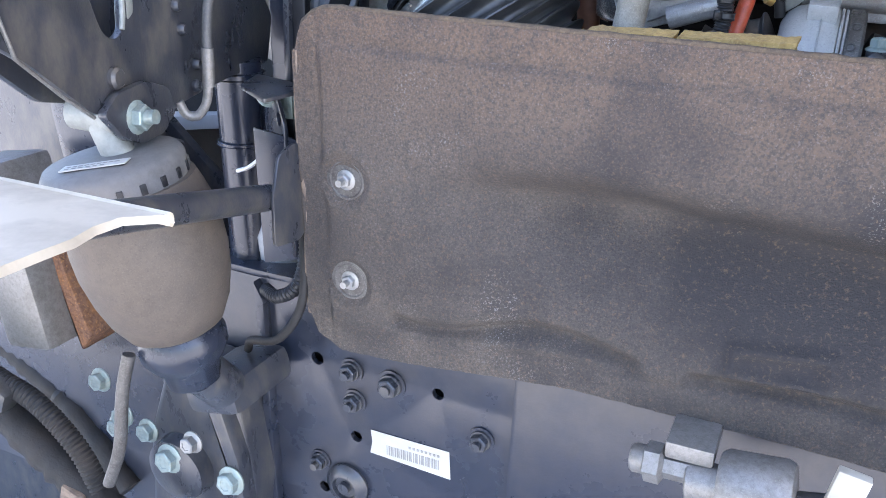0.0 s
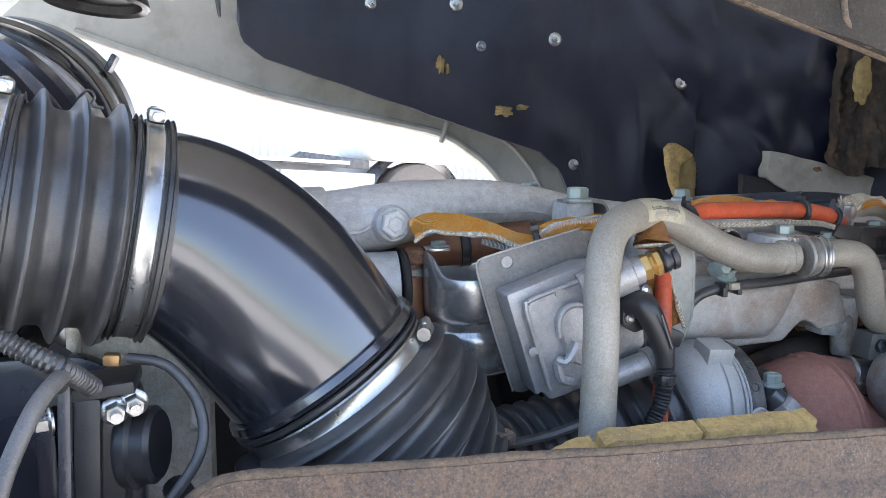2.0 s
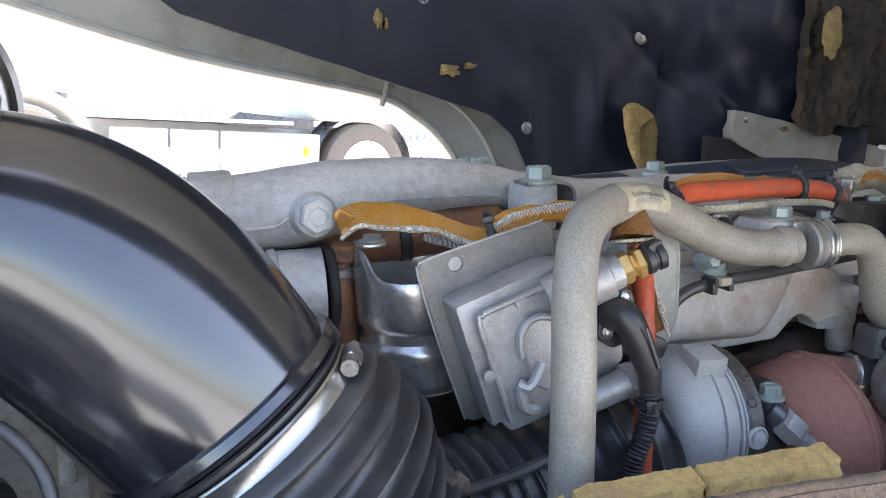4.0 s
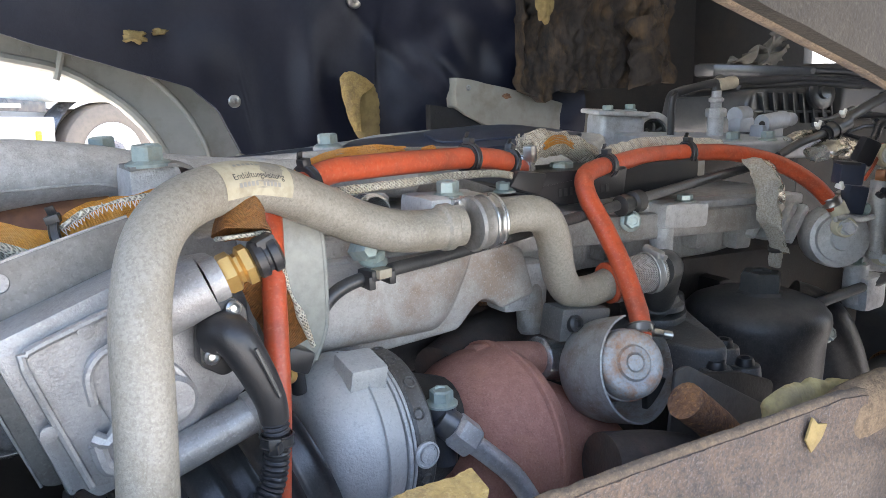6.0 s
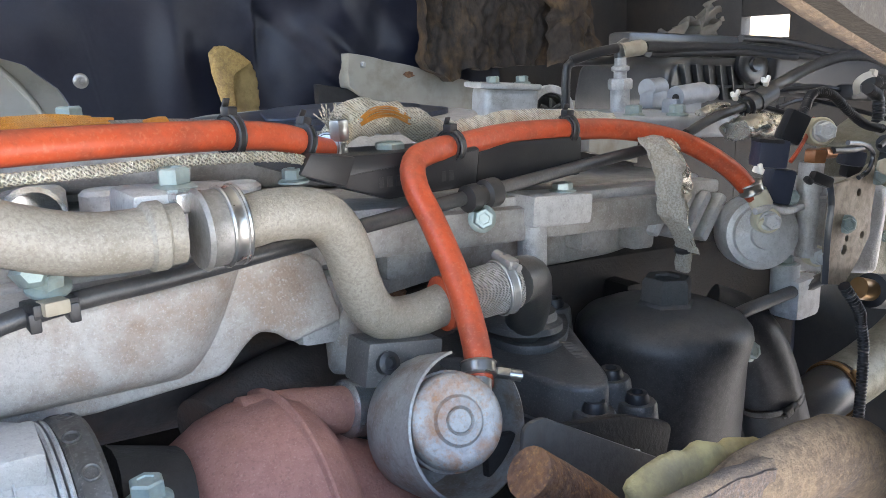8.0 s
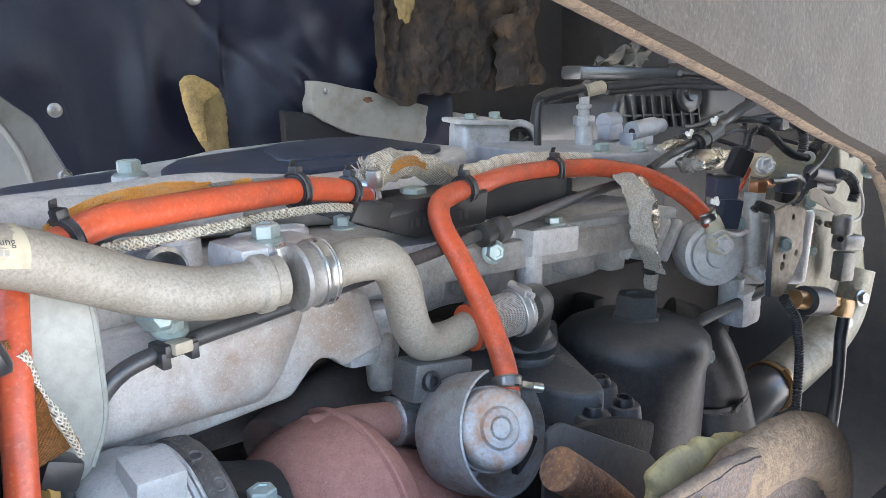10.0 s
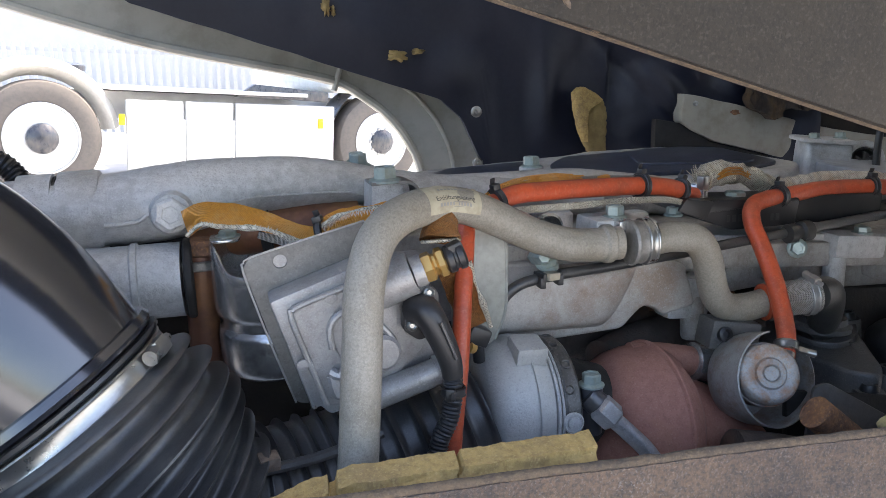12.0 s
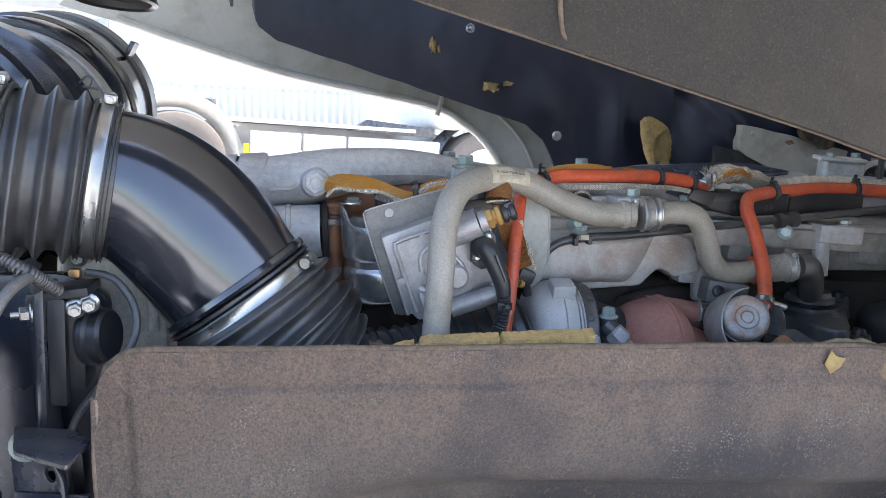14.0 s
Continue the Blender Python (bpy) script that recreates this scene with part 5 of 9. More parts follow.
part("bracket_fold", ribbon([(-0.136, 1.128, 1.6055), (-0.112, 1.128, 1.6065), (-0.096, 1.128, 1.6050), (-0.0885, 1.128, 1.598), (-0.0870, 1.128, 1.580), (-0.0870, 1.128, 1.560)], 0.036, 0.003, (0.2, 0, 1), 0.003), SHEET, inlet, "bent steel bracket over the pillar")
bolt(inlet, (-0.120, 1.122, 1.606), (0, 0, 1), 0.0125, 0.016)
part("branch", tube([(-0.64, 1.20, 1.512), (-0.54, 1.18, 1.512), (-0.46, 1.17, 1.512), (-0.39, 1.162, 1.513), (-0.325, 1.158, 1.514)], 0.038, 0.01, 28), CAST, inlet, "pale cast branch pipe")
part("branch_rib", lathe([(0.038, 0), (0.0405, 0.002), (0.0405, 0.007), (0.038, 0.009)], (-0.375, 1.161, 1.513), (1, 0, 0.01), 36), CAST, inlet)
part("joint_band", lathe([(0.039, 0), (0.041, 0.002), (0.041, 0.007), (0.039, 0.009)], (-0.324, 1.158, 1.514), (1, 0, 0.01), 36), GRIME, inlet, "sooty joint gap")
part("down_pipe", tube([(-0.311, 1.160, 1.36), (-0.310, 1.160, 1.44), (-0.309, 1.160, 1.505), (-0.306, 1.165, 1.540)], 0.0160, 0.006, 22), HOT_STEEL, inlet, "heat-browned steel pipe")
part("down_clamp", join(band((-0.310, 1.160, 1.528), (0.02, 0, 1), 0.0162, 0.010, 0.002, 24), box((-0.324, 1.146, 1.528), (0.012, 0.008, 0.012), bevel=0.002)), SHEET, inlet, "dull clamp band")
part("union_nut", lathe([(0.011, 0), (0.0135, 0.003), (0.0135, 0.013), (0.010, 0.017), (0, 0.017)], (-0.306, 1.155, 1.538), (0.05, -0.1, 1), 16), RUST_PIPE, inlet, "orange rusty union")
part("cross_pipe", tube([(-0.315, 1.20, 1.540), (-0.275, 1.195, 1.548), (-0.235, 1.190, 1.552), (-0.19, 1.185, 1.556), (-0.14, 1.185, 1.556)], 0.0235, 0.006, 24), HOT_STEEL, inlet, "heat-browned cross pipe")
part("cross_band", band((-0.238, 1.190, 1.552), (1, -0.1, 0.1), 0.0238, 0.012, 0.002, 30), PLASTIC, inlet, "black band on the cross pipe")

duct = root("breather_duct", (-0.52, 1.28, 1.60), "thin ribbed black breather duct behind the intake elbow", "hose")
part("duct", corrugated([(-0.60, 1.285, 1.651), (-0.5552, 1.28, 1.6445), (-0.5138, 1.28, 1.632), (-0.4967, 1.28, 1.618), (-0.485, 1.275, 1.596), (-0.480, 1.27, 1.56)], 0.0110, 0.0052, 0.0018, 14), PLASTIC, duct)
part("clamp", band((-0.535, 1.28, 1.6395), (-1, 0, 0.25), 0.0135, 0.008, 0.0015, 24), STEEL, duct, "small steel clamp")

# stamped heat-shield cup, its wall rising to a bolted ear
cup = root("stamped_cover", (-0.24, 1.14, 1.42), "shiny stamped steel heat cover with a waist and a bolted ear", "heat cover")
shell = lathe([(0.050, -0.112), (0.0562, -0.106), (0.0572, -0.098), (0.0572, -0.070), (0.0558, -0.064), (0.0520, -0.061), (0.0512, -0.056), (0.0518, -0.051), (0.0562, -0.048), (0.0578, -0.042), (0.0578, -0.030), (0.0578, -0.012), (0.0574, -0.004), (0.0556, 0.0), (0.0535, -0.001), (0.0525, -0.006), (0.0520, -0.06)],
              (-0.241, 1.138, 1.530), (-0.04, -0.05, 1), 56)
for v in shell.verts:
    dx, dy, h = v.co.x + 0.241, v.co.y - 1.138, v.co.z - 1.530
    turn = math.atan2(dy, -dx) - 0.1
    lift = 0.027 / (1 + math.exp((abs(turn) - 0.62) * 11))
    if h > -0.030:
        v.co.z += lift * min(1.0, (h + 0.030) / 0.022)
part("shell", shell, STAMPED, cup, smooth=50)
part("ear", slab([(-0.298, 1.124), (-0.268, 1.122), (-0.266, 1.158), (-0.296, 1.162)], pose(0, 0, 1.5545, 0, 0, 0), 0.003, 0.001, 0.012), STAMPED, cup, "flat bolted ear")
bolt(cup, (-0.279, 1.146, 1.557), (0, 0, 1), 0.0095, 0.006)

# ---- actuator box and its plate ----
act = root("throttle_actuator", (-0.18, 1.0, 1.42), "grey die-cast actuator box behind a steel mounting plate", "actuator")
part("mounting_plate", slab([(-0.270, 1.552), (-0.263, 1.561), (-0.159, 1.586), (-0.150, 1.578), (-0.150, 1.46), (-0.200, 1.425), (-0.220, 1.417), (-0.231, 1.420)], upright(1.026), 0.004, 0.001, 0.005, holes=((-0.237, 1.555, 0.0062),)), OXIDE_DARK, act, "dull steel mounting plate")
BOXP = [(-0.251, 1.529), (-0.170, 1.556), (-0.112, 1.556), (-0.102, 1.47), (-0.135, 1.440), (-0.188, 1.424), (-0.204, 1.420), (-0.213, 1.430), (-0.219, 1.425)]
part("body", slab(BOXP, upright(0.988), 0.038, 0.003, 0.004, 2), CAST_MID, act)
part("lid", slab([(-0.235, 1.524), (-0.172, 1.545), (-0.125, 1.538), (-0.118, 1.478), (-0.150, 1.448), (-0.190, 1.432), (-0.209, 1.432)], upright(0.979), 0.012, 0.0025, 0.006, 2), CAST_MID, act, "raised die-cast lid")
part("raised_dome", slab([(-0.206, 1.502), (-0.200, 1.517), (-0.184, 1.521), (-0.165, 1.512), (-0.150, 1.497), (-0.142, 1.478), (-0.150, 1.462), (-0.172, 1.455), (-0.190, 1.462), (-0.196, 1.480)], upright(0.972), 0.010, 0.003, 0.007, 3), CAST_MID, act, "raised lobed dome")
part("lobe_rib", tube([(-0.202, 0.971, 1.488), (-0.203, 0.971, 1.506), (-0.194, 0.971, 1.518), (-0.180, 0.971, 1.519), (-0.164, 0.971, 1.509), (-0.150, 0.971, 1.493), (-0.144, 0.971, 1.478)], 0.0030, 0.004, 8), CAST_MID, act)
part("round_boss", lathe([(0.016, 0), (0.016, 0.005), (0.013, 0.008), (0.006, 0.0085), (0, 0.007)], (-0.158, 0.973, 1.480), (0, -1, 0), 22), CAST_MID, act)
part("web", join(tube([(-0.204, 0.974, 1.466), (-0.196, 0.970, 1.463), (-0.189, 0.969, 1.472), (-0.184, 0.970, 1.482)], 0.005, 0.004, 8), tube([(-0.203, 0.974, 1.462), (-0.199, 0.972, 1.446), (-0.188, 0.972, 1.443)], 0.005, 0.004, 8)), CAST_MID, act, "cast reinforcing web")
part("rim", tube([(-0.208, 0.978, 1.434), (-0.234, 0.978, 1.515), (-0.232, 0.978, 1.523), (-0.225, 0.978, 1.527), (-0.175, 0.978, 1.543)], 0.0026, 0.006, 8), CAST_MID, act)
for x, z in ((-0.200, 1.531), (-0.227, 1.474), (-0.130, 1.50)):
    part("screw", lathe([(0.005, 0), (0.005, 0.003), (0, 0.004)], (x, 0.979, z), (0, -1, 0), 12), CAST_MID, act)
part("spigot", rod((-0.165, 0.975, 1.438), (-0.108, 0.972, 1.456), 0.0125, 18), CAST_MID, act, "short cast spigot")
part("spigot", rod((-0.110, 0.972, 1.4555), (-0.102, 0.972, 1.458), 0.0150, 18), CAST_MID, act)
part("bright_edge", tube([(-0.231, 1.0255, 1.420), (-0.252, 1.0255, 1.486), (-0.2695, 1.0255, 1.548), (-0.2685, 1.0255, 1.556), (-0.262, 1.0255, 1.5610), (-0.21, 1.0255, 1.5745), (-0.160, 1.0255, 1.5865)], 0.0010, 0.005, 6), CAST_MID, act, "bright sheared plate edge")
part("plug_disc", slab(ragged(-0.237, 1.555, 0.008, 0.006, 18, 0.0), upright(1.0285), 0.002, 0), CAST_MID, act, "oval slot")
part("sensor_body", join(rod((-0.177, 0.978, 1.530), (-0.13, 0.968, 1.549), 0.019, 20), rod((-0.13, 0.968, 1.549), (-0.121, 0.967, 1.552), 0.014, 20)), CAST_MID, act, "aluminium sensor housing")
part("brass_collar", join(lathe([(0.011, 0), (0.0135, 0.003), (0.0135, 0.009), (0.010, 0.011), (0.010, 0.013), (0.0135, 0.015), (0.0135, 0.020), (0.010, 0.022)], (-0.122, 0.967, 1.552), (0.93, -0.15, 0.33), 6)), BRASS_BRIGHT, act, "brass sensor nut")
part("plug", join(lathe([(0.010, 0), (0.0125, 0.002), (0.0125, 0.007), (0.0105, 0.008), (0.0105, 0.010), (0.0125, 0.011), (0.0125, 0.016), (0.009, 0.018), (0, 0.018)], (-0.102, 0.963, 1.559), (0.93, -0.15, 0.33), 14), box((-0.095, 0.96, 1.570), (0.013, 0.012, 0.010), (0, -20, 0), 0.002)), PLASTIC, act, "black connector plug")
part("flange", slab([(-0.134, 1.5345), (-0.117, 1.5400), (-0.1085, 1.531), (-0.1085, 1.512), (-0.113, 1.494), (-0.127, 1.489), (-0.1405, 1.499), (-0.1400, 1.516)], upright(0.9625), 0.014, 0.002, 0.004), PLASTIC, act, "black cable flange")
for x, z in ((-0.1180, 1.5325), (-0.1340, 1.5045)):
    part("screw", lathe([(0.0050, 0), (0.0050, 0.004), (0.0035, 0.0050), (0.0020, 0.0035), (0, 0.0035)], (x, 0.9625, z), (0, -1, 0.1), 14), STEEL, act, "bright cap screw")
part("cable_boot", tube([(-0.1290, 0.966, 1.5175), (-0.1235, 0.954, 1.5190), (-0.1160, 0.949, 1.5050), (-0.1090, 0.947, 1.4880), (-0.1040, 0.946, 1.4720), (-0.1025, 0.946, 1.4600)], (0.0140, 0.0092), 0.004, 20), PLASTIC, act, "moulded black cable boot")
part("boot_rib", tube([(-0.1150, 0.9345, 1.5130), (-0.1085, 0.9345, 1.4960), (-0.1020, 0.9350, 1.4790)], 0.0014, 0.004, 6), RUBBER, act)
loom = root("sensor_loom", (-0.1, 0.94, 1.38), "black corrugated wiring loom with a cable tie", "cable")
part("conduit", corrugated([(-0.1025, 0.946, 1.462), (-0.1020, 0.946, 1.446), (-0.1065, 0.945, 1.422), (-0.1165, 0.944, 1.399), (-0.127, 0.938, 1.355)], 0.0076, 0.0034, 0.0014), PLASTIC, loom)
tie(loom, (-0.1022, 0.946, 1.446), (-0.05, -0.1, -1), 0.0092, 0.008)

# ---- grey coolant pipe ----
pipe = root("coolant_pipe", (-0.1, 0.98, 1.4), "grey painted coolant pipe bent over the actuator, with a paper label", "pipe")
part("pipe_run", tube([(-0.206, 0.885, 1.33), (-0.196, 0.898, 1.41), (-0.187, 0.912, 1.49), (-0.178, 0.930, 1.555), (-0.158, 0.955, 1.590), (-0.120, 0.983, 1.602), (-0.075, 1.003, 1.598), (-0.035, 1.016, 1.580), (0.005, 1.022, 1.560), (0.045, 1.021, 1.548), (0.092, 1.018, 1.547)], 0.0165, 0.007, 24), PIPE, pipe)
part("weld_ring", lathe([(0.0165, 0), (0.019, 0.003), (0.019, 0.010), (0.0165, 0.013)], (0.072, 1.020, 1.547), (1, -0.03, 0), 24), PIPE, pipe)
lab = spline([(-0.120, 0.983, 1.602), (-0.095, 0.9955, 1.6015), (-0.066, 1.0065, 1.595)], 0.006)
lb = bmesh.new()
ls = []
for i, p in enumerate(lab):
    t = (lab[min(i + 1, len(lab) - 1)] - lab[max(i - 1, 0)]).normalized()
    u = Vector((0, 0, 1)) - t * t.z
    u.normalize()
    w = t.cross(u)
    ls.append([lb.verts.new(p + (u * math.cos(a) + w * math.sin(a)) * 0.0170) for a in (radians(-20 + 125 * k / 10) for k in range(11))])
for a, b in zip(ls, ls[1:]):
    for k in range(10):
        lb.faces.new((a[k], a[k + 1], b[k + 1], b[k]))
part("label", lb, PIPE_LABEL, pipe, "grimy paper label with faded print")
txt = bpy.data.curves.new("print", "FONT")
txt.body, txt.size, txt.align_x, txt.align_y = "Entl\u00fcftungsleitung", 0.0060, "CENTER", "CENTER"
tob = bpy.data.objects.new("print", txt)
tme = bpy.data.meshes.new_from_object(tob)
tb = bmesh.new()
tb.from_mesh(tme)
bpy.data.objects.remove(tob)
for v in tb.verts:
    k = max(0.0, min(0.999, v.co.x / 0.058 + 0.5)) * (len(lab) - 1)
    i = int(k)
    p = lab[i].lerp(lab[i + 1], k - i)
    t = (lab[min(i + 1, len(lab) - 1)] - lab[max(i - 1, 0)]).normalized()
    u = Vector((0, 0, 1)) - t * t.z
    u.normalize()
    a = radians(60) - v.co.y / 0.0172
    v.co = p + (u * math.cos(a) - t.cross(u) * -math.sin(a)) * 0.01725
part("print", tb, INK, pipe, "faded black print on the label")
for k in range(11):
    for row, (ang, h) in enumerate(((34, 0.0022), (84, 0.0030))):
        if (k * 5 + row * 3) % 7 == 0:
            continue
        s0, s1 = 0.18 + 0.058 * k, 0.18 + 0.058 * k + 0.04
        quad, bm = [], bmesh.new()
        for sx, da in ((s0, 0), (s1, 0), (s1, h), (s0, h)):
            kk = max(0.0, min(0.999, sx)) * (len(lab) - 1)
            p = lab[int(kk)].lerp(lab[int(kk) + 1], kk - int(kk))
            t = (lab[min(int(kk) + 1, len(lab) - 1)] - lab[max(int(kk) - 1, 0)]).normalized()
            u = (Vector((0, 0, 1)) - t * t.z).normalized()
            a = radians(ang) - da / 0.0172
            quad.append(bm.verts.new(p + (u * math.cos(a) + t.cross(u) * math.sin(a)) * 0.01725))
        bm.faces.new(quad)
        part("faint_line", bm, GREY_INK, pipe, "unreadable print line" if k == 0 else "")
part("strap", band((0.112, 1.017, 1.547), (1, 0, 0.02), 0.0185, 0.024, 0.003, 30), SHEET, pipe, "dull steel pipe clip")
part("strap_band", band((0.119, 1.017, 1.547), (1, 0, 0.02), 0.0215, 0.011, 0.0012, 30), STEEL, pipe, "bright pipe clip band")
part("strap_foot", box((0.098, 1.035, 1.562), (0.018, 0.03, 0.012), (0, 0, 10), 0.003), STAMPED, pipe)
low = root("coolant_elbow", (0.2, 1.04, 1.45), "grey S-bent coolant pipe with a braided coupling", "pipe")
part("pipe_run", tube([(0.126, 1.017, 1.547), (0.150, 1.017, 1.549), (0.178, 1.020, 1.543), (0.196, 1.026, 1.522), (0.207, 1.033, 1.495), (0.217, 1.038, 1.475), (0.231, 1.042, 1.461), (0.248, 1.045, 1.456), (0.266, 1.045, 1.456), (0.285, 1.045, 1.459)], 0.0155, 0.006, 24), PIPE, low)
part("seal_ring", lathe([(0.016, 0), (0.0205, 0.001), (0.0205, 0.004), (0.016, 0.005)], (0.281, 1.045, 1.459), (1, -0.1, 0.06), 24), ORANGE, low, "orange silicone hose end")
part("coupling", tube([(0.287, 1.044, 1.4595), (0.315, 1.040, 1.462), (0.342, 1.036, 1.464)], 0.0195, 0.006, 24), BRAID, low, "silver braided coupling sleeve")
for x, y, z in ((0.292, 1.0435, 1.460), (0.333, 1.037, 1.463)):
    part("hose_clamp", join(band((x, y, z), (1, -0.13, 0.06), 0.0198, 0.009, 0.0012, 30), screw_housing((x, y - 0.008, z + 0.021), (0, 1, 0.2), (0, -0.2, 1), 0.7)), HEX, low, "steel worm-drive hose clamp")
part("outlet", tube([(0.342, 1.036, 1.464), (0.364, 1.045, 1.462), (0.383, 1.062, 1.448), (0.397, 1.080, 1.422), (0.408, 1.098, 1.400)], 0.0185, 0.006, 20), DUSTY, low, "dusty black outlet neck")

# ---- orange silicone hoses and glass sleeves ----
def plait(pts, wide, r, pitch, face=(0, -1, 0.3)):
    """Three strands braided along a line."""
    q, n, out, run = spline(pts, 0.0011), Vector(face).normalized(), [], 0.0
    sides = [(q[min(i + 1, len(q) - 1)] - q[max(i - 1, 0)]).normalized().cross(n).normalized() for i in range(len(q))]
    for k in range(3):
        ph = 2 * math.pi * k / 3
        line = [p + d * wide * math.sin(2 * math.pi * i * 0.0011 / pitch + ph) + n * r * 0.8 * math.sin(4 * math.pi * i * 0.0011 / pitch + 2 * ph) for i, (p, d) in enumerate(zip(q, sides))]
        out.append(ring_sweep(line, [r * (1 + 0.25 * noise.noise(p * 700)) for p in line], 6))
    return join(*out)


def strands(pts, wide, r, count, face, seed):
    """Loose fibres lying side by side along a line."""
    q, n, rnd, out = spline(pts, 0.004), Vector(face).normalized(), random.Random(seed), []
    m = len(q)
    for k in range(count):
        a, b = rnd.random() * 0.18, 1 - rnd.random() * 0.22
        off = (k / (count - 1) - 0.5) * wide
        line = []
        for i in range(int(a * m), max(int(a * m) + 4, int(b * m))):
            j = min(i, m - 1)
            d = (q[min(j + 1, m - 1)] - q[max(j - 1, 0)]).normalized().cross(n).normalized()
            spread = 0.35 + 0.65 * math.sin(math.pi * (0.1 + 0.8 * j / m))
            line.append(q[j] + d * (off * spread + 0.0006 * noise.noise(Vector((k * 3.1, j * 0.35, seed)))) + n * 0.0016 * noise.noise(Vector((k * 1.7, j * 0.2, seed + 5))))
        out.append(ring_sweep(line, [r] * len(line), 5))
    return join(*out)


hoses = root("breather_hose", (0.15, 1.08, 1.55), "orange silicone hose tied along the engine top", "hose")
part("hose", tube([(-0.040, 1.035, 1.588), (-0.01, 1.045, 1.597), (0.03, 1.058, 1.5965), (0.09, 1.075, 1.5935), (0.155, 1.094, 1.589), (0.20, 1.105, 1.582), (0.228, 1.120, 1.571), (0.248, 1.132, 1.566)], 0.0098, 0.006, 16), ORANGE, hoses)
part("sleeve", ribbon([(0.05, 1.072, 1.601), (0.10, 1.085, 1.599), (0.16, 1.102, 1.594), (0.21, 1.116, 1.585)], (0.013, 0.010), 0.002, (-0.1, -0.75, 0.65), 0.005, 0.1), GREYMESH, hoses, "thin grey mesh sleeve behind the hose", smooth=70)
part("amber_fringe", strands([(-0.040, 1.040, 1.5960), (-0.01, 1.048, 1.6045), (0.03, 1.060, 1.6065), (0.085, 1.078, 1.6035)], 0.016, 0.00085, 15, (-0.1, -0.7, 0.7), 3), AMBER, hoses, "frayed amber glass fibres", smooth=70)
part("amber_patch", strands([(0.098, 1.080, 1.6020), (0.113, 1.084, 1.6020)], 0.007, 0.0009, 5, (-0.1, -0.7, 0.7), 4), AMBER, hoses, "amber fibres showing through the sleeve", smooth=70)
part("sleeve_hem", plait([(-0.01, 1.036, 1.5835), (0.06, 1.051, 1.5810), (0.13, 1.072, 1.5780), (0.19, 1.090, 1.5715), (0.225, 1.106, 1.560)], 0.0022, 0.0017, 0.010), WEAVE, hoses, "braided hem of the sleeve", smooth=70)
for p, d in (((0.155, 1.094, 1.589), (1, 0.3, -0.05)), ((0.213, 1.111, 1.5775), (1, 0.3, -0.3)), ((-0.028, 1.039, 1.592), (1, 0.3, 0.2))):
    tie(hoses, p, d, 0.0125, 0.006)
part("clamp", join(band((0.246, 1.131, 1.567), (0.8, 0.5, -0.35), 0.011, 0.012, 0.0015, 20), box((0.252, 1.125, 1.582), (0.012, 0.01, 0.016), (0, 0, 20), 0.002)), STEEL, hoses, "small steel hose clamp")
bundle = root("insulated_bundle", (0.33, 1.15, 1.57), "frayed glass fibre sleeve bundled over the hose joint", "sleeve")


def crumple(pts, r, flat, amp, seed, step=0.004, seg=22):
    q = spline(pts, step)
    n = len(q)
    bm = ring_sweep(q, [r * (0.55 + 0.45 * math.sin(math.pi * min(1, max(0, 0.12 + 0.76 * i / n)))) for i in range(n)], seg, True, flat)
    for v in bm.verts:
        v.co += Vector((noise.noise(v.co * 95 + Vector((seed, 0, 0))), noise.noise(v.co * 85 + Vector((0, seed, 0))), noise.noise(v.co * 90 + Vector((0, 0, seed))))) * amp
        v.co.z += amp * 0.8 * noise.noise(v.co * 35)
    return bm


part("sleeve", crumple([(0.250, 1.138, 1.570), (0.270, 1.146, 1.585), (0.30, 1.158, 1.588), (0.335, 1.165, 1.580), (0.372, 1.160, 1.566)], 0.0165, (0.75, 1.1), 0.006, 1), WEAVE, bundle, smooth=70)
part("sleeve_edge", plait([(0.252, 1.124, 1.574), (0.272, 1.131, 1.589), (0.302, 1.143, 1.5935), (0.338, 1.150, 1.584), (0.368, 1.148, 1.568)], 0.0020, 0.0016, 0.009, (0, -0.8, 0.6)), WEAVE, bundle, "braided edge of the sleeve", smooth=70)
part("amber_patch", strands([(0.272, 1.128, 1.586), (0.288, 1.131, 1.592), (0.312, 1.140, 1.590), (0.334, 1.148, 1.580)], 0.009, 0.0007, 6, (0, -0.9, 0.4), 7), AMBER, bundle, "golden fibres inside the split sleeve", smooth=70)
for k in range(16):
    a = random.uniform(-0.9, 0.9)
    s = Vector((0.252 + 0.008 * random.random(), 1.13 + 0.02 * random.random(), 1.575 + 0.012 * random.random()))
    part("frayed_strand", tube([s, s + Vector((-0.006 + 0.008 * a, -0.005, 0.006)), s + Vector((-0.010 + 0.016 * a, -0.008 * random.random(), 0.011 + 0.009 * random.random()))], 0.0006, 0.006, 5), WEAVE, bundle)
feed = root("boost_hose", (0.45, 1.1, 1.5), "orange silicone hose arching from the actuator to the front pump", "hose")
part("hose", tube([(0.268, 0.985, 1.418), (0.277, 0.998, 1.440), (0.287, 1.030, 1.478), (0.289, 1.060, 1.515), (0.288, 1.080, 1.540), (0.297, 1.094, 1.556), (0.322, 1.106, 1.561), (0.36, 1.117, 1.562), (0.42, 1.127, 1.5645), (0.49, 1.128, 1.562), (0.56, 1.118, 1.556), (0.62, 1.098, 1.540), (0.66, 1.075, 1.513), (0.684, 1.058, 1.483)], 0.0098, 0.006, 16), ORANGE, feed)
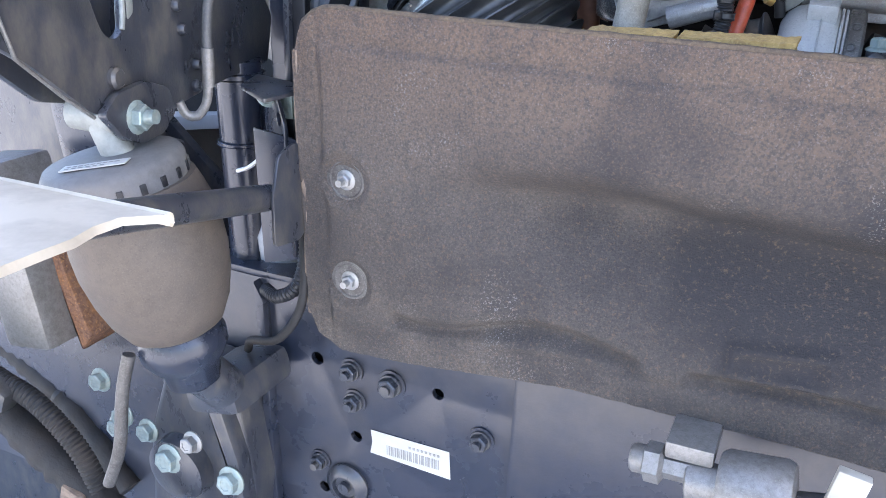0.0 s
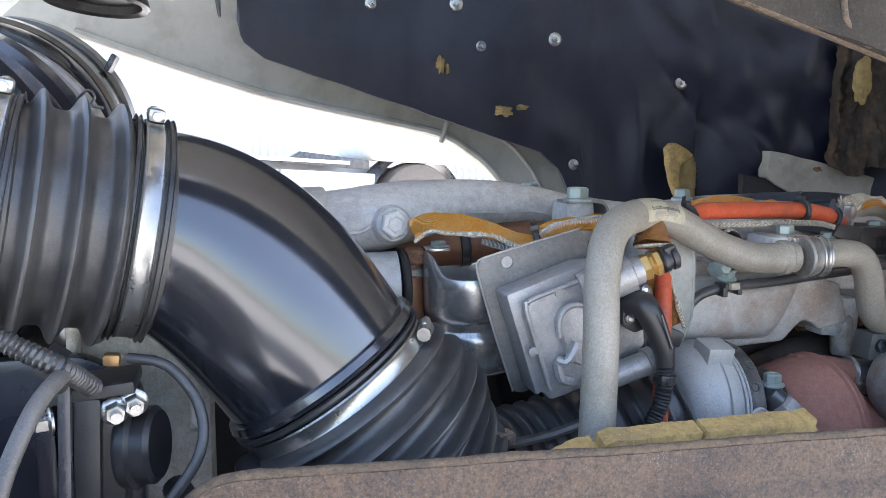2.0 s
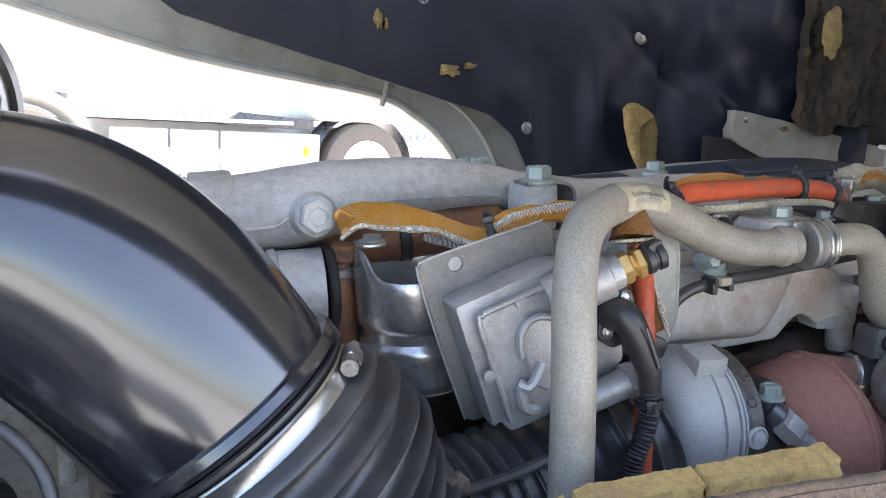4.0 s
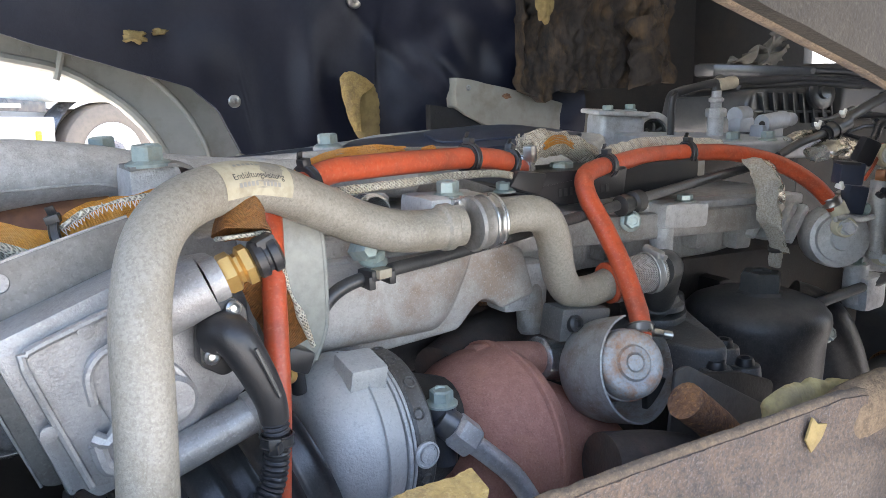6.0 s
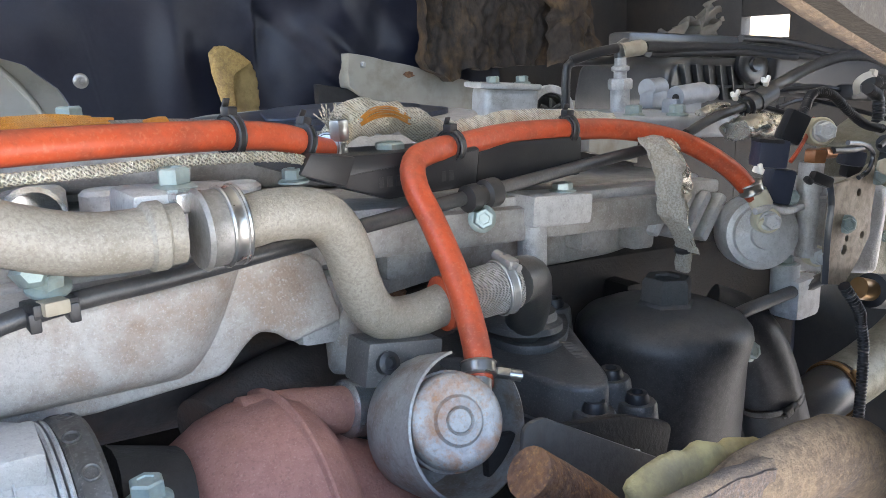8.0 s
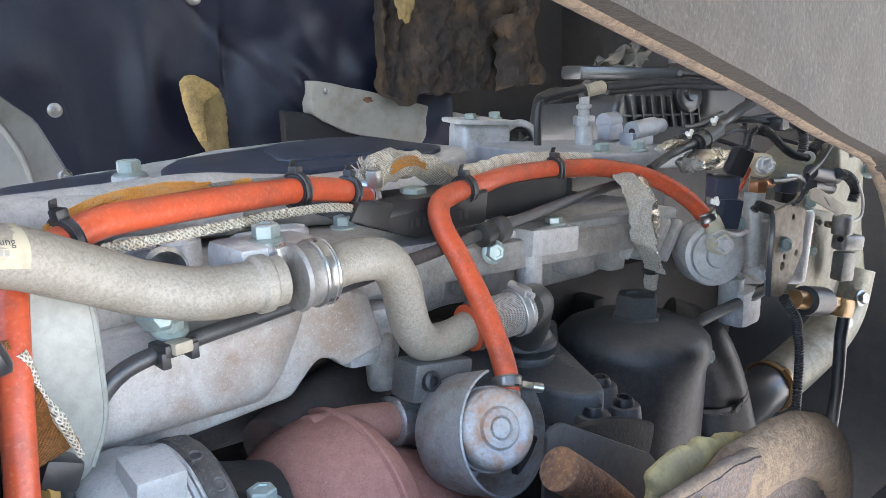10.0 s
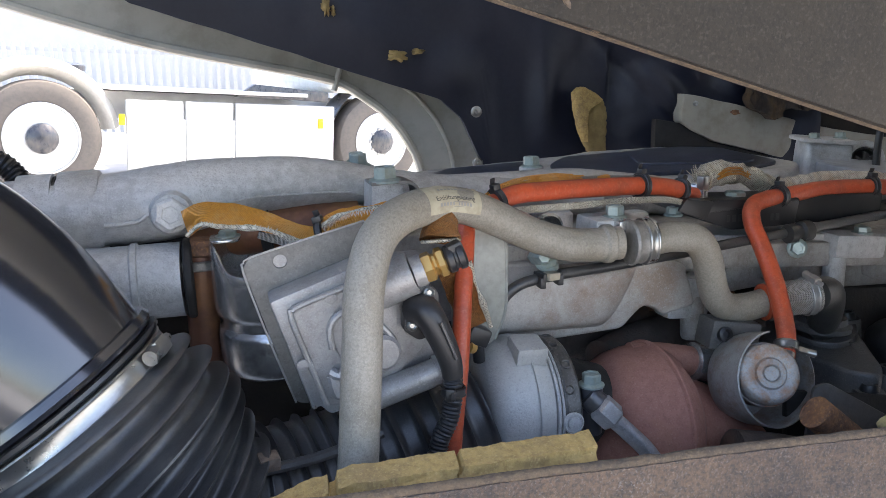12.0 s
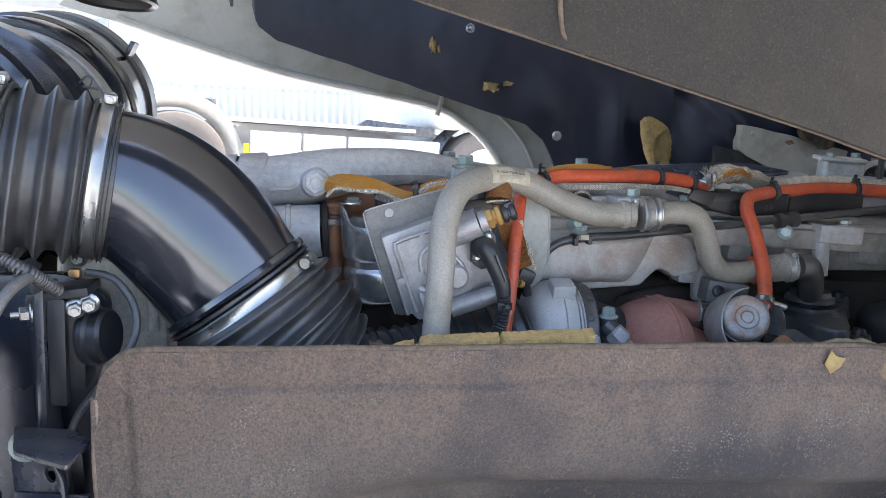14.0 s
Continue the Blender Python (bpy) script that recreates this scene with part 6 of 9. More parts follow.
part("sleeve", ribbon([(0.36, 1.128, 1.573), (0.43, 1.139, 1.576), (0.50, 1.139, 1.573), (0.555, 1.128, 1.565)], 0.016, 0.003, (-0.1, -0.7, 0.7), 0.004, 0.4), WEAVE, feed, "glass fibre sleeve behind the hose", smooth=70)
for p, d in (((0.346, 1.113, 1.562), (1, 0.3, 0.02)), ((0.49, 1.128, 1.562), (1, 0, -0.05))):
    tie(feed, p, d, 0.0118, 0.007)
part("hose_clamp", join(band((0.272, 0.990, 1.428), (0.35, 0.5, 0.8), 0.0105, 0.010, 0.0014, 24), screw_housing((0.286, 0.982, 1.424), (0.8, -0.6, -0.2), (0.3, -0.7, 0.4), 0.62)), STEEL, feed, "steel worm-drive hose clamp")
part("end_elbow", join(rod((0.684, 1.058, 1.487), (0.690, 1.053, 1.472), 0.011, 14), tube([(0.690, 1.053, 1.474), (0.684, 1.046, 1.466), (0.672, 1.038, 1.458)], 0.006, 0.004, 10)), IVORY, feed, "ivory plastic elbow connector")
part("end_clamp", band((0.680, 1.061, 1.491), (0.3, -0.2, -0.9), 0.0105, 0.012, 0.0014, 20), STEEL, feed)
rear_hose = root("vent_hose", (-0.08, 1.0, 1.4), "orange silicone hose dropping behind the coolant pipe", "hose")
part("hose", tube([(-0.108, 0.948, 1.34), (-0.098, 0.962, 1.40), (-0.086, 0.980, 1.455), (-0.076, 1.0, 1.51), (-0.066, 1.022, 1.555), (-0.058, 1.04, 1.585)], 0.0085, 0.006, 14), ORANGE, rear_hose)
part("mesh", ribbon([(-0.084, 1.014, 1.548), (-0.077, 1.014, 1.525), (-0.068, 1.014, 1.502), (-0.058, 1.014, 1.480)], 0.027, 0.004, (-0.3, -1, 0.1), 0.003, 0.25), AMBER_DARK, rear_hose, "torn amber mesh sleeve", smooth=70)
part("mesh_hem", tube([(-0.068, 1.009, 1.544), (-0.060, 1.008, 1.520), (-0.053, 1.008, 1.500), (-0.046, 1.008, 1.478)], 0.0022, 0.002, 8, lump=0.0024), WEAVE, rear_hose, "braided hem of the sleeve")
part("end_plug", join(box((-0.056, 1.020, 1.468), (0.022, 0.02, 0.018), (0, 24, 0), 0.004), rod((-0.056, 1.02, 1.462), (-0.053, 1.024, 1.440), 0.006, 12)), PLASTIC, rear_hose, "black plug under the sleeve")
part("plug_nut", rod((-0.068, 1.012, 1.460), (-0.062, 1.016, 1.457), 0.006, 12), BRASS_BRIGHT, rear_hose, "small brass nut")
hood = ring_sweep(spline([(-0.092, 1.000, 1.603), (-0.096, 0.992, 1.594), (-0.099, 0.986, 1.584), (-0.101, 0.981, 1.573)], 0.002), [0.009 + 0.00052 * k for k in range(len(spline([(-0.092, 1.000, 1.603), (-0.096, 0.992, 1.594), (-0.099, 0.986, 1.584), (-0.101, 0.981, 1.573)], 0.002)))], 24, False)
for v in hood.verts:
    v.co += Vector((noise.noise(v.co * 120), noise.noise(v.co * 110 + Vector((4, 0, 0))), noise.noise(v.co * 130 + Vector((0, 7, 0))))) * 0.002
part("woven_hood", hood, AMBER_DARK, rear_hose, "brown woven sleeve end", smooth=70)
ringp = [Vector((-0.101 + 0.0165 * math.cos(a), 0.981 + 0.0150 * math.sin(a), 1.5725 - 0.003 * math.sin(a))) for a in (2 * math.pi * k / 40 for k in range(41))]
part("hood_hem", ring_sweep(ringp, [0.0016 + 0.0006 * noise.noise(p * 500) for p in ringp], 7), WEAVE, rear_hose, "frayed pale hem", smooth=70)
guard = root("heat_guard", (-0.03, 1.05, 1.42), "upright dull sheet metal heat guard with a rolled edge", "heat guard")
part("sheet", slab([(-0.075, 1.582), (-0.050, 1.577), (-0.033, 1.568), (-0.021, 1.557), (-0.020, 1.511), (-0.022, 1.481), (-0.032, 1.455), (-0.055, 1.44), (-0.078, 1.49)], upright(1.035), 0.003, 0.001, 0.008), OXIDE, guard)
part("rolled_edge", tube([(-0.034, 1.036, 1.568), (-0.022, 1.036, 1.556), (-0.0205, 1.036, 1.511), (-0.0225, 1.036, 1.481), (-0.033, 1.036, 1.456)], 0.002, 0.006, 8), OXIDE, guard)
def stitching(parent, pts, width, face, pitch=0.0022, r=0.0004):
    """White net threads zigzagging along a sleeve."""
    q = spline(pts, pitch)
    n = Vector(face).normalized()
    z = []
    for i, p in enumerate(q):
        t = (q[min(i + 1, len(q) - 1)] - q[max(i - 1, 0)]).normalized()
        z.append(p + t.cross(n).normalized() * width * (0.5 if i % 2 else -0.5) * (1 + 0.9 * noise.noise(p * 400)) + n * (0.002 + 0.0015 * noise.noise(p * 300)))
    return part("stitching", tube(z, r, 0.004, 5), NET, parent, "white net stitching")


strap = root("heat_sleeve", (-0.25, 1.12, 1.56), "amber glass mesh sleeve looped from the inlet tube", "sleeve")
SLEEVE = [(-0.3165, 1.108, 1.5800), (-0.303, 1.100, 1.5885), (-0.285, 1.088, 1.5905), (-0.265, 1.078, 1.5890), (-0.243, 1.067, 1.5830), (-0.222, 1.058, 1.5755), (-0.200, 1.050, 1.5715)]
part("mesh", ribbon(SLEEVE, (0.026, 0.013), 0.004, (0, -0.8, 0.55), 0.003, 0.12), AMBER, strap, "amber mesh", smooth=70)
HEM = [(x, y - 0.009 - 0.002 * math.sin(k * 1.9), z - 0.0105 + 0.0025 * math.sin(k * 1.9) + 0.0045 * k / 6) for k, (x, y, z) in enumerate(SLEEVE)]
part("hem", tube(HEM, 0.0024, 0.0015, 7, lump=0.0022), WEAVE, strap, "white braided hem")
part("folded_side", ribbon([(-0.252, 1.066, 1.572), (-0.232, 1.057, 1.5675), (-0.212, 1.050, 1.5640), (-0.200, 1.046, 1.5640)], (0.006, 0.014), 0.003, (0, -0.8, 0.3), 0.003, 0.2), BRAID, strap, "grey underside of the twisted sleeve", smooth=70)
part("tail", ribbon([(-0.198, 1.050, 1.5745), (-0.182, 1.046, 1.583), (-0.165, 1.042, 1.588), (-0.145, 1.040, 1.590), (-0.12, 1.038, 1.592)], 0.017, 0.005, (0, -0.8, 0.6), 0.003, 0.4), AMBER, strap, "amber and white woven sleeve tail", smooth=70)
part("tail_hem", tube([(-0.197, 1.044, 1.5805), (-0.182, 1.040, 1.5895), (-0.165, 1.036, 1.5945), (-0.145, 1.034, 1.5965), (-0.12, 1.032, 1.598)], 0.0022, 0.0015, 7, lump=0.0022), WEAVE, strap, "white braided hem")
tie(strap, (-0.196, 1.049, 1.573), (1, -0.4, 0.3), 0.0105, 0.007)
part("tie_tail", box((-0.1935, 1.032, 1.559), (0.006, 0.003, 0.016), (6, 8, 0), 0.001), PLASTIC, strap)
stitching(strap, HEM, 0.0042, (0, -0.8, 0.55), 0.0013, 0.00035)
stitching(strap, [(-0.196, 1.0445, 1.577), (-0.182, 1.0405, 1.586), (-0.165, 1.0365, 1.591), (-0.145, 1.0345, 1.593), (-0.12, 1.032, 1.595)], 0.0065, (0, -0.8, 0.6), 0.0014, 0.0004)

# ---- turbocharger ----
turbo = root("turbocharger", (0.07, 1.03, 1.3), "turbocharger with grey compressor housing and red-brown turbine housing", "turbocharger")
TX = (1, 0.02, -0.03)
comp = lathe([(0.034, -0.040), (0.048, -0.039), (0.058, -0.034), (0.0655, -0.024), (0.0692, -0.010), (0.0700, 0.000), (0.0692, 0.008), (0.0668, 0.016), (0.0655, 0.020), (0.0600, 0.022)], (-0.014, 1.036, 1.384), TX, 52)
for v in comp.verts:
    a = math.atan2(v.co.z - 1.384, v.co.y - 1.036)
    k = 1 + 0.025 * math.sin(a + 0.9)
    v.co.y, v.co.z = 1.036 + (v.co.y - 1.036) * k, 1.384 + (v.co.z - 1.384) * k
part("compressor_housing", comp, CAST_DULL, turbo, "grey cast compressor scroll")
part("scroll_seam", lathe([(0.0702, -0.0008), (0.0712, -0.0004), (0.0712, 0.0004), (0.0702, 0.0008)], (-0.012, 1.0355, 1.3845), TX, 52), CAST_DULL, turbo)
part("cast_block", box((-0.009, 1.010, 1.4490), (0.031, 0.032, 0.022), (12, 3, 0), 0.003), CAST_DULL, turbo, "square cast lug")
part("lip", join(lathe([(0.060, 0.0350), (0.0665, 0.0355), (0.0675, 0.0370), (0.0665, 0.0385), (0.060, 0.0390)], (-0.028, 1.036, 1.384), TX, 52), lathe([(0.060, 0.0395), (0.0660, 0.0400), (0.0668, 0.0412), (0.0660, 0.0425), (0.060, 0.0430)], (-0.028, 1.036, 1.384), TX, 52)), CAST, turbo, "double bright clamping lip")
vb = part("ring_flange", lathe([(0.055, 0.043), (0.0655, 0.0432), (0.0672, 0.0455), (0.0668, 0.0580), (0.0640, 0.0610), (0.045, 0.0615)], (-0.028, 1.036, 1.384), TX, 52), WASHER, turbo, "dark stained ring flange with stamped marks")
for k in range(16):
    a = radians(14 + k * 22.5)
    d = Vector((0, math.cos(a), math.sin(a)))
    c = Vector((0.023 + 0.003 * (k % 2), 1.0365, 1.3825)) + d * 0.0662
    part("stamped_ring", lathe([(0.0052, 0), (0.0052, 0.0012), (0.0044, 0.0018), (0.0036, 0.0012), (0.0034, 0.0004), (0, 0.0004)], c, d, 14), WASHER, vb)
for a in (radians(176),):
    d = Vector((0, math.cos(a), math.sin(a)))
    c = Vector((0.023, 1.0365, 1.3825)) + d * 0.0662
    part("crescent", lathe([(0.0105, 0), (0.0105, 0.0022), (0.0090, 0.0030), (0.0085, 0.0016), (0.0066, 0.0016), (0.0062, 0.0034), (0, 0.0038)], c, d, 20), CAST, vb, "bright worn bolt seat")
part("hub", rod((0.03, 1.036, 1.384), (0.07, 1.037, 1.370), 0.045, 24), GRIME, turbo)
turb = lathe([(0.03, -0.0558), (0.052, -0.05), (0.069, -0.0353), (0.0795, -0.0156), (0.0845, 0.0033), (0.0858, 0.0221), (0.089, 0.0234), (0.0898, 0.025), (0.089, 0.0267), (0.0855, 0.0279), (0.08, 0.041), (0.068, 0.0517), (0.05, 0.0578), (0.03, 0.059)], (0.123, 1.046, 1.337), (1, 0.03, -0.04), 56)
part("turbine_housing", turb, RUST, turbo, "red-brown heat stained turbine housing")
part("turbine_outlet", tube([(0.17, 1.05, 1.335), (0.205, 1.04, 1.32), (0.24, 1.03, 1.29), (0.26, 1.03, 1.24)], (0.052, 0.046), 0.01, 24), RUST, turbo, "red-brown outlet neck")
part("turbine_arm", tube([(0.12, 1.10, 1.385), (0.17, 1.12, 1.392), (0.23, 1.16, 1.385), (0.29, 1.20, 1.375)], 0.030, 0.01, 20), DARK_IRON, turbo, "sooty manifold arm")
part("manifold", tube([(-0.02, 1.19, 1.405), (0.10, 1.18, 1.400), (0.22, 1.19, 1.39), (0.38, 1.20, 1.375)], 0.034, 0.015, 18), DARK_IRON, turbo, "sooty exhaust manifold log")
for x in (0.31, 0.215):
    part("stud_nut", lathe([(0.012, 0), (0.012, 0.012), (0.008, 0.016), (0, 0.016)], (x, 1.16, 1.432), (-0.2, -0.8, 0.5), 6), RUST_PIPE, turbo, "rusty stud nut")
part("oil_feed_fitting", join(lathe([(0.0115, -0.05), (0.0115, 0), (0.0, 0)], (0.0500, 0.989, 1.4155), (0.0, 0, 1), 14), lathe([(0.012, -0.016), (0.013, 0.004)], (0.0545, 0.980, 1.396), (0.62, -0.30, -0.62), 16)), BLACK_STEEL, turbo, "dark oil feed banjo")
part("union_nut", lathe([(0.011, -0.003), (0.0145, 0), (0.0145, 0.017), (0.0128, 0.019), (0.0095, 0.021)], (0.0535, 0.976, 1.3970), (0.62, -0.25, -0.62), 6), CAST_MID, turbo, "grey steel union nut")
part("oil_feed_pipe", tube([(0.0675, 0.973, 1.382), (0.080, 0.970, 1.3700), (0.1034, 0.962, 1.3430), (0.118, 0.950, 1.305), (0.120, 0.945, 1.26)], 0.0085, 0.006, 14), CAST_MID, turbo, "grey oil feed pipe")
bolt(turbo, (0.0500, 0.989, 1.4140), (0, 0, 1), 0.0095, 0.013)

# wastegate actuator
waste = root("wastegate_actuator", (0.237, 0.97, 1.38), "rust speckled grey wastegate capsule on a bracket", "actuator")
WA = Vector((-0.25, -0.87, 0.42)).normalized()
WC = Vector((0.247, 0.982, 1.398))
WK = Vector((0.233, 0.966, 1.411))
CUP = Vector((0.10, -0.93, 0.30)).normalized()
cupshell = lathe([(0.020, -0.056), (0.035, -0.052), (0.045, -0.040), (0.0485, -0.022), (0.0490, -0.005), (0.0495, 0.012), (0.0480, 0.013), (0.0475, -0.004), (0.0470, -0.020), (0.042, -0.040), (0.02, -0.048)], WC, CUP, 60)
away = []
for v in cupshell.verts:
    q = v.co - WC
    turn = math.degrees(math.atan2(q.dot(Vector((1, 0, 0)) - CUP * CUP.x), q.dot(Vector((0, 0, 1)) - CUP * CUP.z)))
    if 2 < turn < 58 and q.dot(CUP) > -0.03:
        away.append(v)
bmesh.ops.delete(cupshell, geom=away, context="VERTS")
part("cup", cupshell, CUPSTEEL, waste, "open pressed steel cup, cut away at the top")
part("capsule", lathe([(0.0316, -0.0340), (0.0312, -0.0040), (0.0307, 0.0040), (0.0288, 0.0075), (0.0260, 0.0090), (0.0200, 0.0098), (0.0177, 0.0085), (0.0163, 0.0085), (0.0144, 0.0108), (0.0093, 0.0114), (0.0079, 0.0098), (0.0070, 0.0112), (0.0000, 0.0116)], WK, WA, 44), SPECKLED, waste, "rust speckled pressed steel capsule with raised rings")
part("seam", lathe([(0.0312, -0.012), (0.0327, -0.011), (0.0327, -0.008), (0.0312, -0.007)], WK, WA, 44), SPECKLED, waste)
part("nipple", join(rod((0.256, 0.972, 1.405), (0.268, 0.983, 1.424), 0.008, 12)), STEEL, waste)
part("side_box", box((0.238, 1.042, 1.430), (0.062, 0.03, 0.032), (0, 10, 0), 0.004), DUST_GREY, waste, "brown stained side box")
for x, y, z in ((0.222, 1.022, 1.436),):
    part("cap_screw", lathe([(0.008, -0.02), (0.008, 0.0), (0.0045, 0.001), (0.004, -0.003), (0, -0.003)], (x, y, z), (0, -1, 0.3), 14), PLASTIC, waste, "black cap screw")
part("rod_sleeve", lathe([(0.0185, 0), (0.0215, 0.002), (0.0200, 0.010), (0.0205, 0.024), (0.0225, 0.028), (0.018, 0.029)], (0.204, 1.060, 1.3945), (0.97, 0.02, -0.22), 28), STAMPED, waste, "bright steel rod sleeve")
part("lever", tube([(0.130, 1.062, 1.4070), (0.165, 1.060, 1.4035), (0.207, 1.060, 1.3940)], 0.0165, 0.006, 20), RUST, waste, "heat-browned lever arm")
part("back_plate", slab([(0.265, 1.385), (0.40, 1.360), (0.46, 1.335), (0.45, 1.30), (0.27, 1.32)], upright(0.975), 0.008, 0.002, 0.01), GRIME, waste)
lowpipe = root("rusty_drain_pipe", (0.3, 0.93, 1.33), "short rusty pipe stub below the wastegate", "pipe")
part("stub", tube([(0.258, 0.925, 1.384), (0.268, 0.925, 1.376), (0.30, 0.927, 1.350), (0.345, 0.932, 1.31), (0.38, 0.94, 1.27)], 0.0165, 0.006, 18, lump=0.0012), RUST_PIPE, lowpipe)
part("pipe_run", tube([(0.19, 0.955, 1.33), (0.25, 0.945, 1.318), (0.31, 0.94, 1.29), (0.36, 0.94, 1.23)], 0.030, 0.01, 20), DARK_IRON, lowpipe)
part("plate", slab([(0.283, 1.394), (0.30, 1.396), (0.425, 1.322), (0.452, 1.290), (0.455, 1.24), (0.27, 1.25)], upright(0.957), 0.004, 0.0012, 0.006), SOOT_PLATE, lowpipe, "grey soot covered plate")

# ---- oil module, filter and pipes ahead of the turbo ----
oil = root("oil_module_cover", (0.42, 1.08, 1.36), "dusty black plastic oil module cover with screws", "engine cover")
OILC = [(0.335, 1.128), (0.366, 1.061), (0.370, 1.020), (0.384, 0.997), (0.402, 0.992), (0.420, 1.011), (0.440, 1.046), (0.463, 1.085), (0.482, 1.116), (0.500, 1.18), (0.42, 1.22), (0.34, 1.19)]
part("cover", slab(OILC, pose(0, 0, 1.345, 0, 1, 0), 0.042, 0.006, 0.012, 3), DUST_GREY, oil)
part("skirt", slab([(0.33, 1.125), (0.362, 1.055), (0.368, 1.008), (0.384, 0.988), (0.406, 0.984), (0.428, 1.008), (0.47, 1.08), (0.49, 1.116), (0.51, 1.19), (0.42, 1.23), (0.33, 1.20)], pose(0, 0, 1.335, 0, 1, 0), 0.016, 0.003, 0.012), DUST_GREY, oil, "flanged lower edge")
part("flange", slab([(0.385, 1.118), (0.388, 1.086), (0.408, 1.070), (0.440, 1.078), (0.468, 1.102), (0.500, 1.145), (0.496, 1.165), (0.45, 1.165), (0.40, 1.145)], pose(0, 0, 1.386, 0, 1, 0), 0.009, 0.003, 0.018), DUST_GREY, oil, "oval outlet flange")
part("collar", lathe([(0.036, 0), (0.036, 0.006), (0.031, 0.009), (0.029, 0.016), (0, 0.016)], (0.415, 1.108, 1.395), (0.05, 0, 1), 28), DUST_GREY, oil)
part("base", slab([(0.350, 1.10), (0.378, 0.985), (0.392, 0.972), (0.412, 0.970), (0.436, 0.985), (0.466, 1.000), (0.474, 1.035), (0.50, 1.10), (0.50, 1.18), (0.40, 1.22)], pose(0, 0, 1.285, 0, 1, 0), 0.050, 0.006, 0.012, 3), CAST, oil, "pale cast base")
for x, y, z in ((0.486, 1.143, 1.396), (0.450, 1.034, 1.366), (0.391, 0.997, 1.366), (0.456, 1.010, 1.350)):
    part("boss", lathe([(0.020, -0.040), (0.017, -0.009), (0.0155, -0.006), (0.011, -0.006), (0, -0.007)], (x, y, z), (0, 0, 1), 18), DUST_GREY, oil)
    part("screw", lathe([(0.0105, -0.018), (0.0105, -0.003), (0.0085, 0.002), (0.0055, 0.002), (0.005, -0.003), (0, -0.003)], (x, y, z), (0, 0, 1), 14), PLASTIC, oil, "recessed cap screw")
bars(oil, pose(0.425, 1.046, 1.3872, 0, 1, 66), [(-0.018 + 0.0075 * k, 0.0, 0.0045) for k in range(6)], CAPRING, 0.010)
flt = root("oil_filter_housing", (0.60, 1.10, 1.2), "black plastic oil filter housing with a hexagon cap", "oil filter")
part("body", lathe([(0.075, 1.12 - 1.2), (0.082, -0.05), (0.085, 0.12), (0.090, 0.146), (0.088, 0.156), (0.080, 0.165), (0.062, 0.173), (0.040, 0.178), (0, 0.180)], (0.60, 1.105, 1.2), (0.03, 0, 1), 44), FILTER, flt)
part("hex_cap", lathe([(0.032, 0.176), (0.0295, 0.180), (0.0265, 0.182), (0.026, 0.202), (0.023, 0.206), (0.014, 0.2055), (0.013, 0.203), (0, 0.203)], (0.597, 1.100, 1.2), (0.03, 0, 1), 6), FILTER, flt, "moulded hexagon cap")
part("mount", box((0.62, 1.2, 1.2), (0.14, 0.12, 0.2), bevel=0.02), GRIME, flt)
wpipe = root("water_pipe", (0.78, 1.1, 1.2), "dark painted water pipe rising beside the filter", "pipe")
part("pipe_run", tube([(0.86, 1.09, 1.05), (0.825, 1.10, 1.16), (0.79, 1.11, 1.26), (0.765, 1.125, 1.305), (0.74, 1.15, 1.32)], 0.040, 0.012, 24), FILTER, wpipe)
part("clamp", join(band((0.805, 1.106, 1.215), (0.3, -0.08, -0.95), 0.0402, 0.010, 0.0014, 30), screw_housing((0.783, 1.064, 1.215), (1, 0, 0.3), (-0.3, -1, 0), 0.7)), WASHER, wpipe, "steel hose clamp")
part("small_hose", tube([(0.66, 1.10, 1.318), (0.70, 1.085, 1.345), (0.76, 1.08, 1.352), (0.82, 1.07, 1.36), (0.86, 1.06, 1.372)], 0.0075, 0.008, 10), RUBBER, wpipe)
part("valve", join(rod((0.800, 1.09, 1.33), (0.800, 1.09, 1.385), 0.016, 16), box((0.815, 1.085, 1.345), (0.05, 0.04, 0.05), bevel=0.01)), CAST, wpipe, "small cast valve")
bolt(wpipe, (0.800, 1.09, 1.384), (0, 0, 1), 0.009, 0.010)
bolt(wpipe, (0.690, 1.06, 1.315), (0, -1, 0.3), 0.009, 0.010)

elbow = root("coolant_elbow", (1.05, 1.12, 1.17), "dusty grey cast coolant elbow low at the engine front", "pipe")
part("elbow_body", tube([(1.26, 1.12, 1.30), (1.235, 1.12, 1.235), (1.177, 1.12, 1.198), (1.077, 1.12, 1.176), (1.000, 1.12, 1.167)], 0.038, 0.01, 24), OLIVE, elbow)
part("hose_end", tube([(1.01, 1.12, 1.168), (0.955, 1.12, 1.163), (0.90, 1.13, 1.13), (0.87, 1.14, 1.06)], 0.036, 0.01, 24), RUBBER, elbow, "dark rubber hose end")
part("clamp", join(band((0.985, 1.12, 1.166), (1, 0, 0.06), 0.0385, 0.010, 0.0015, 36), screw_housing((0.985, 1.085, 1.188), (0, 0.5, 0.8), (0, -0.85, 0.5), 0.8)), BRASS, elbow, "yellow passivated hose clamp")
for x, z in ((1.16, 1.235), (1.22, 1.262)):
    bolt(elbow, (x, 1.085, z), (-0.2, -1, 0.2), 0.010, 0.010, HEX)

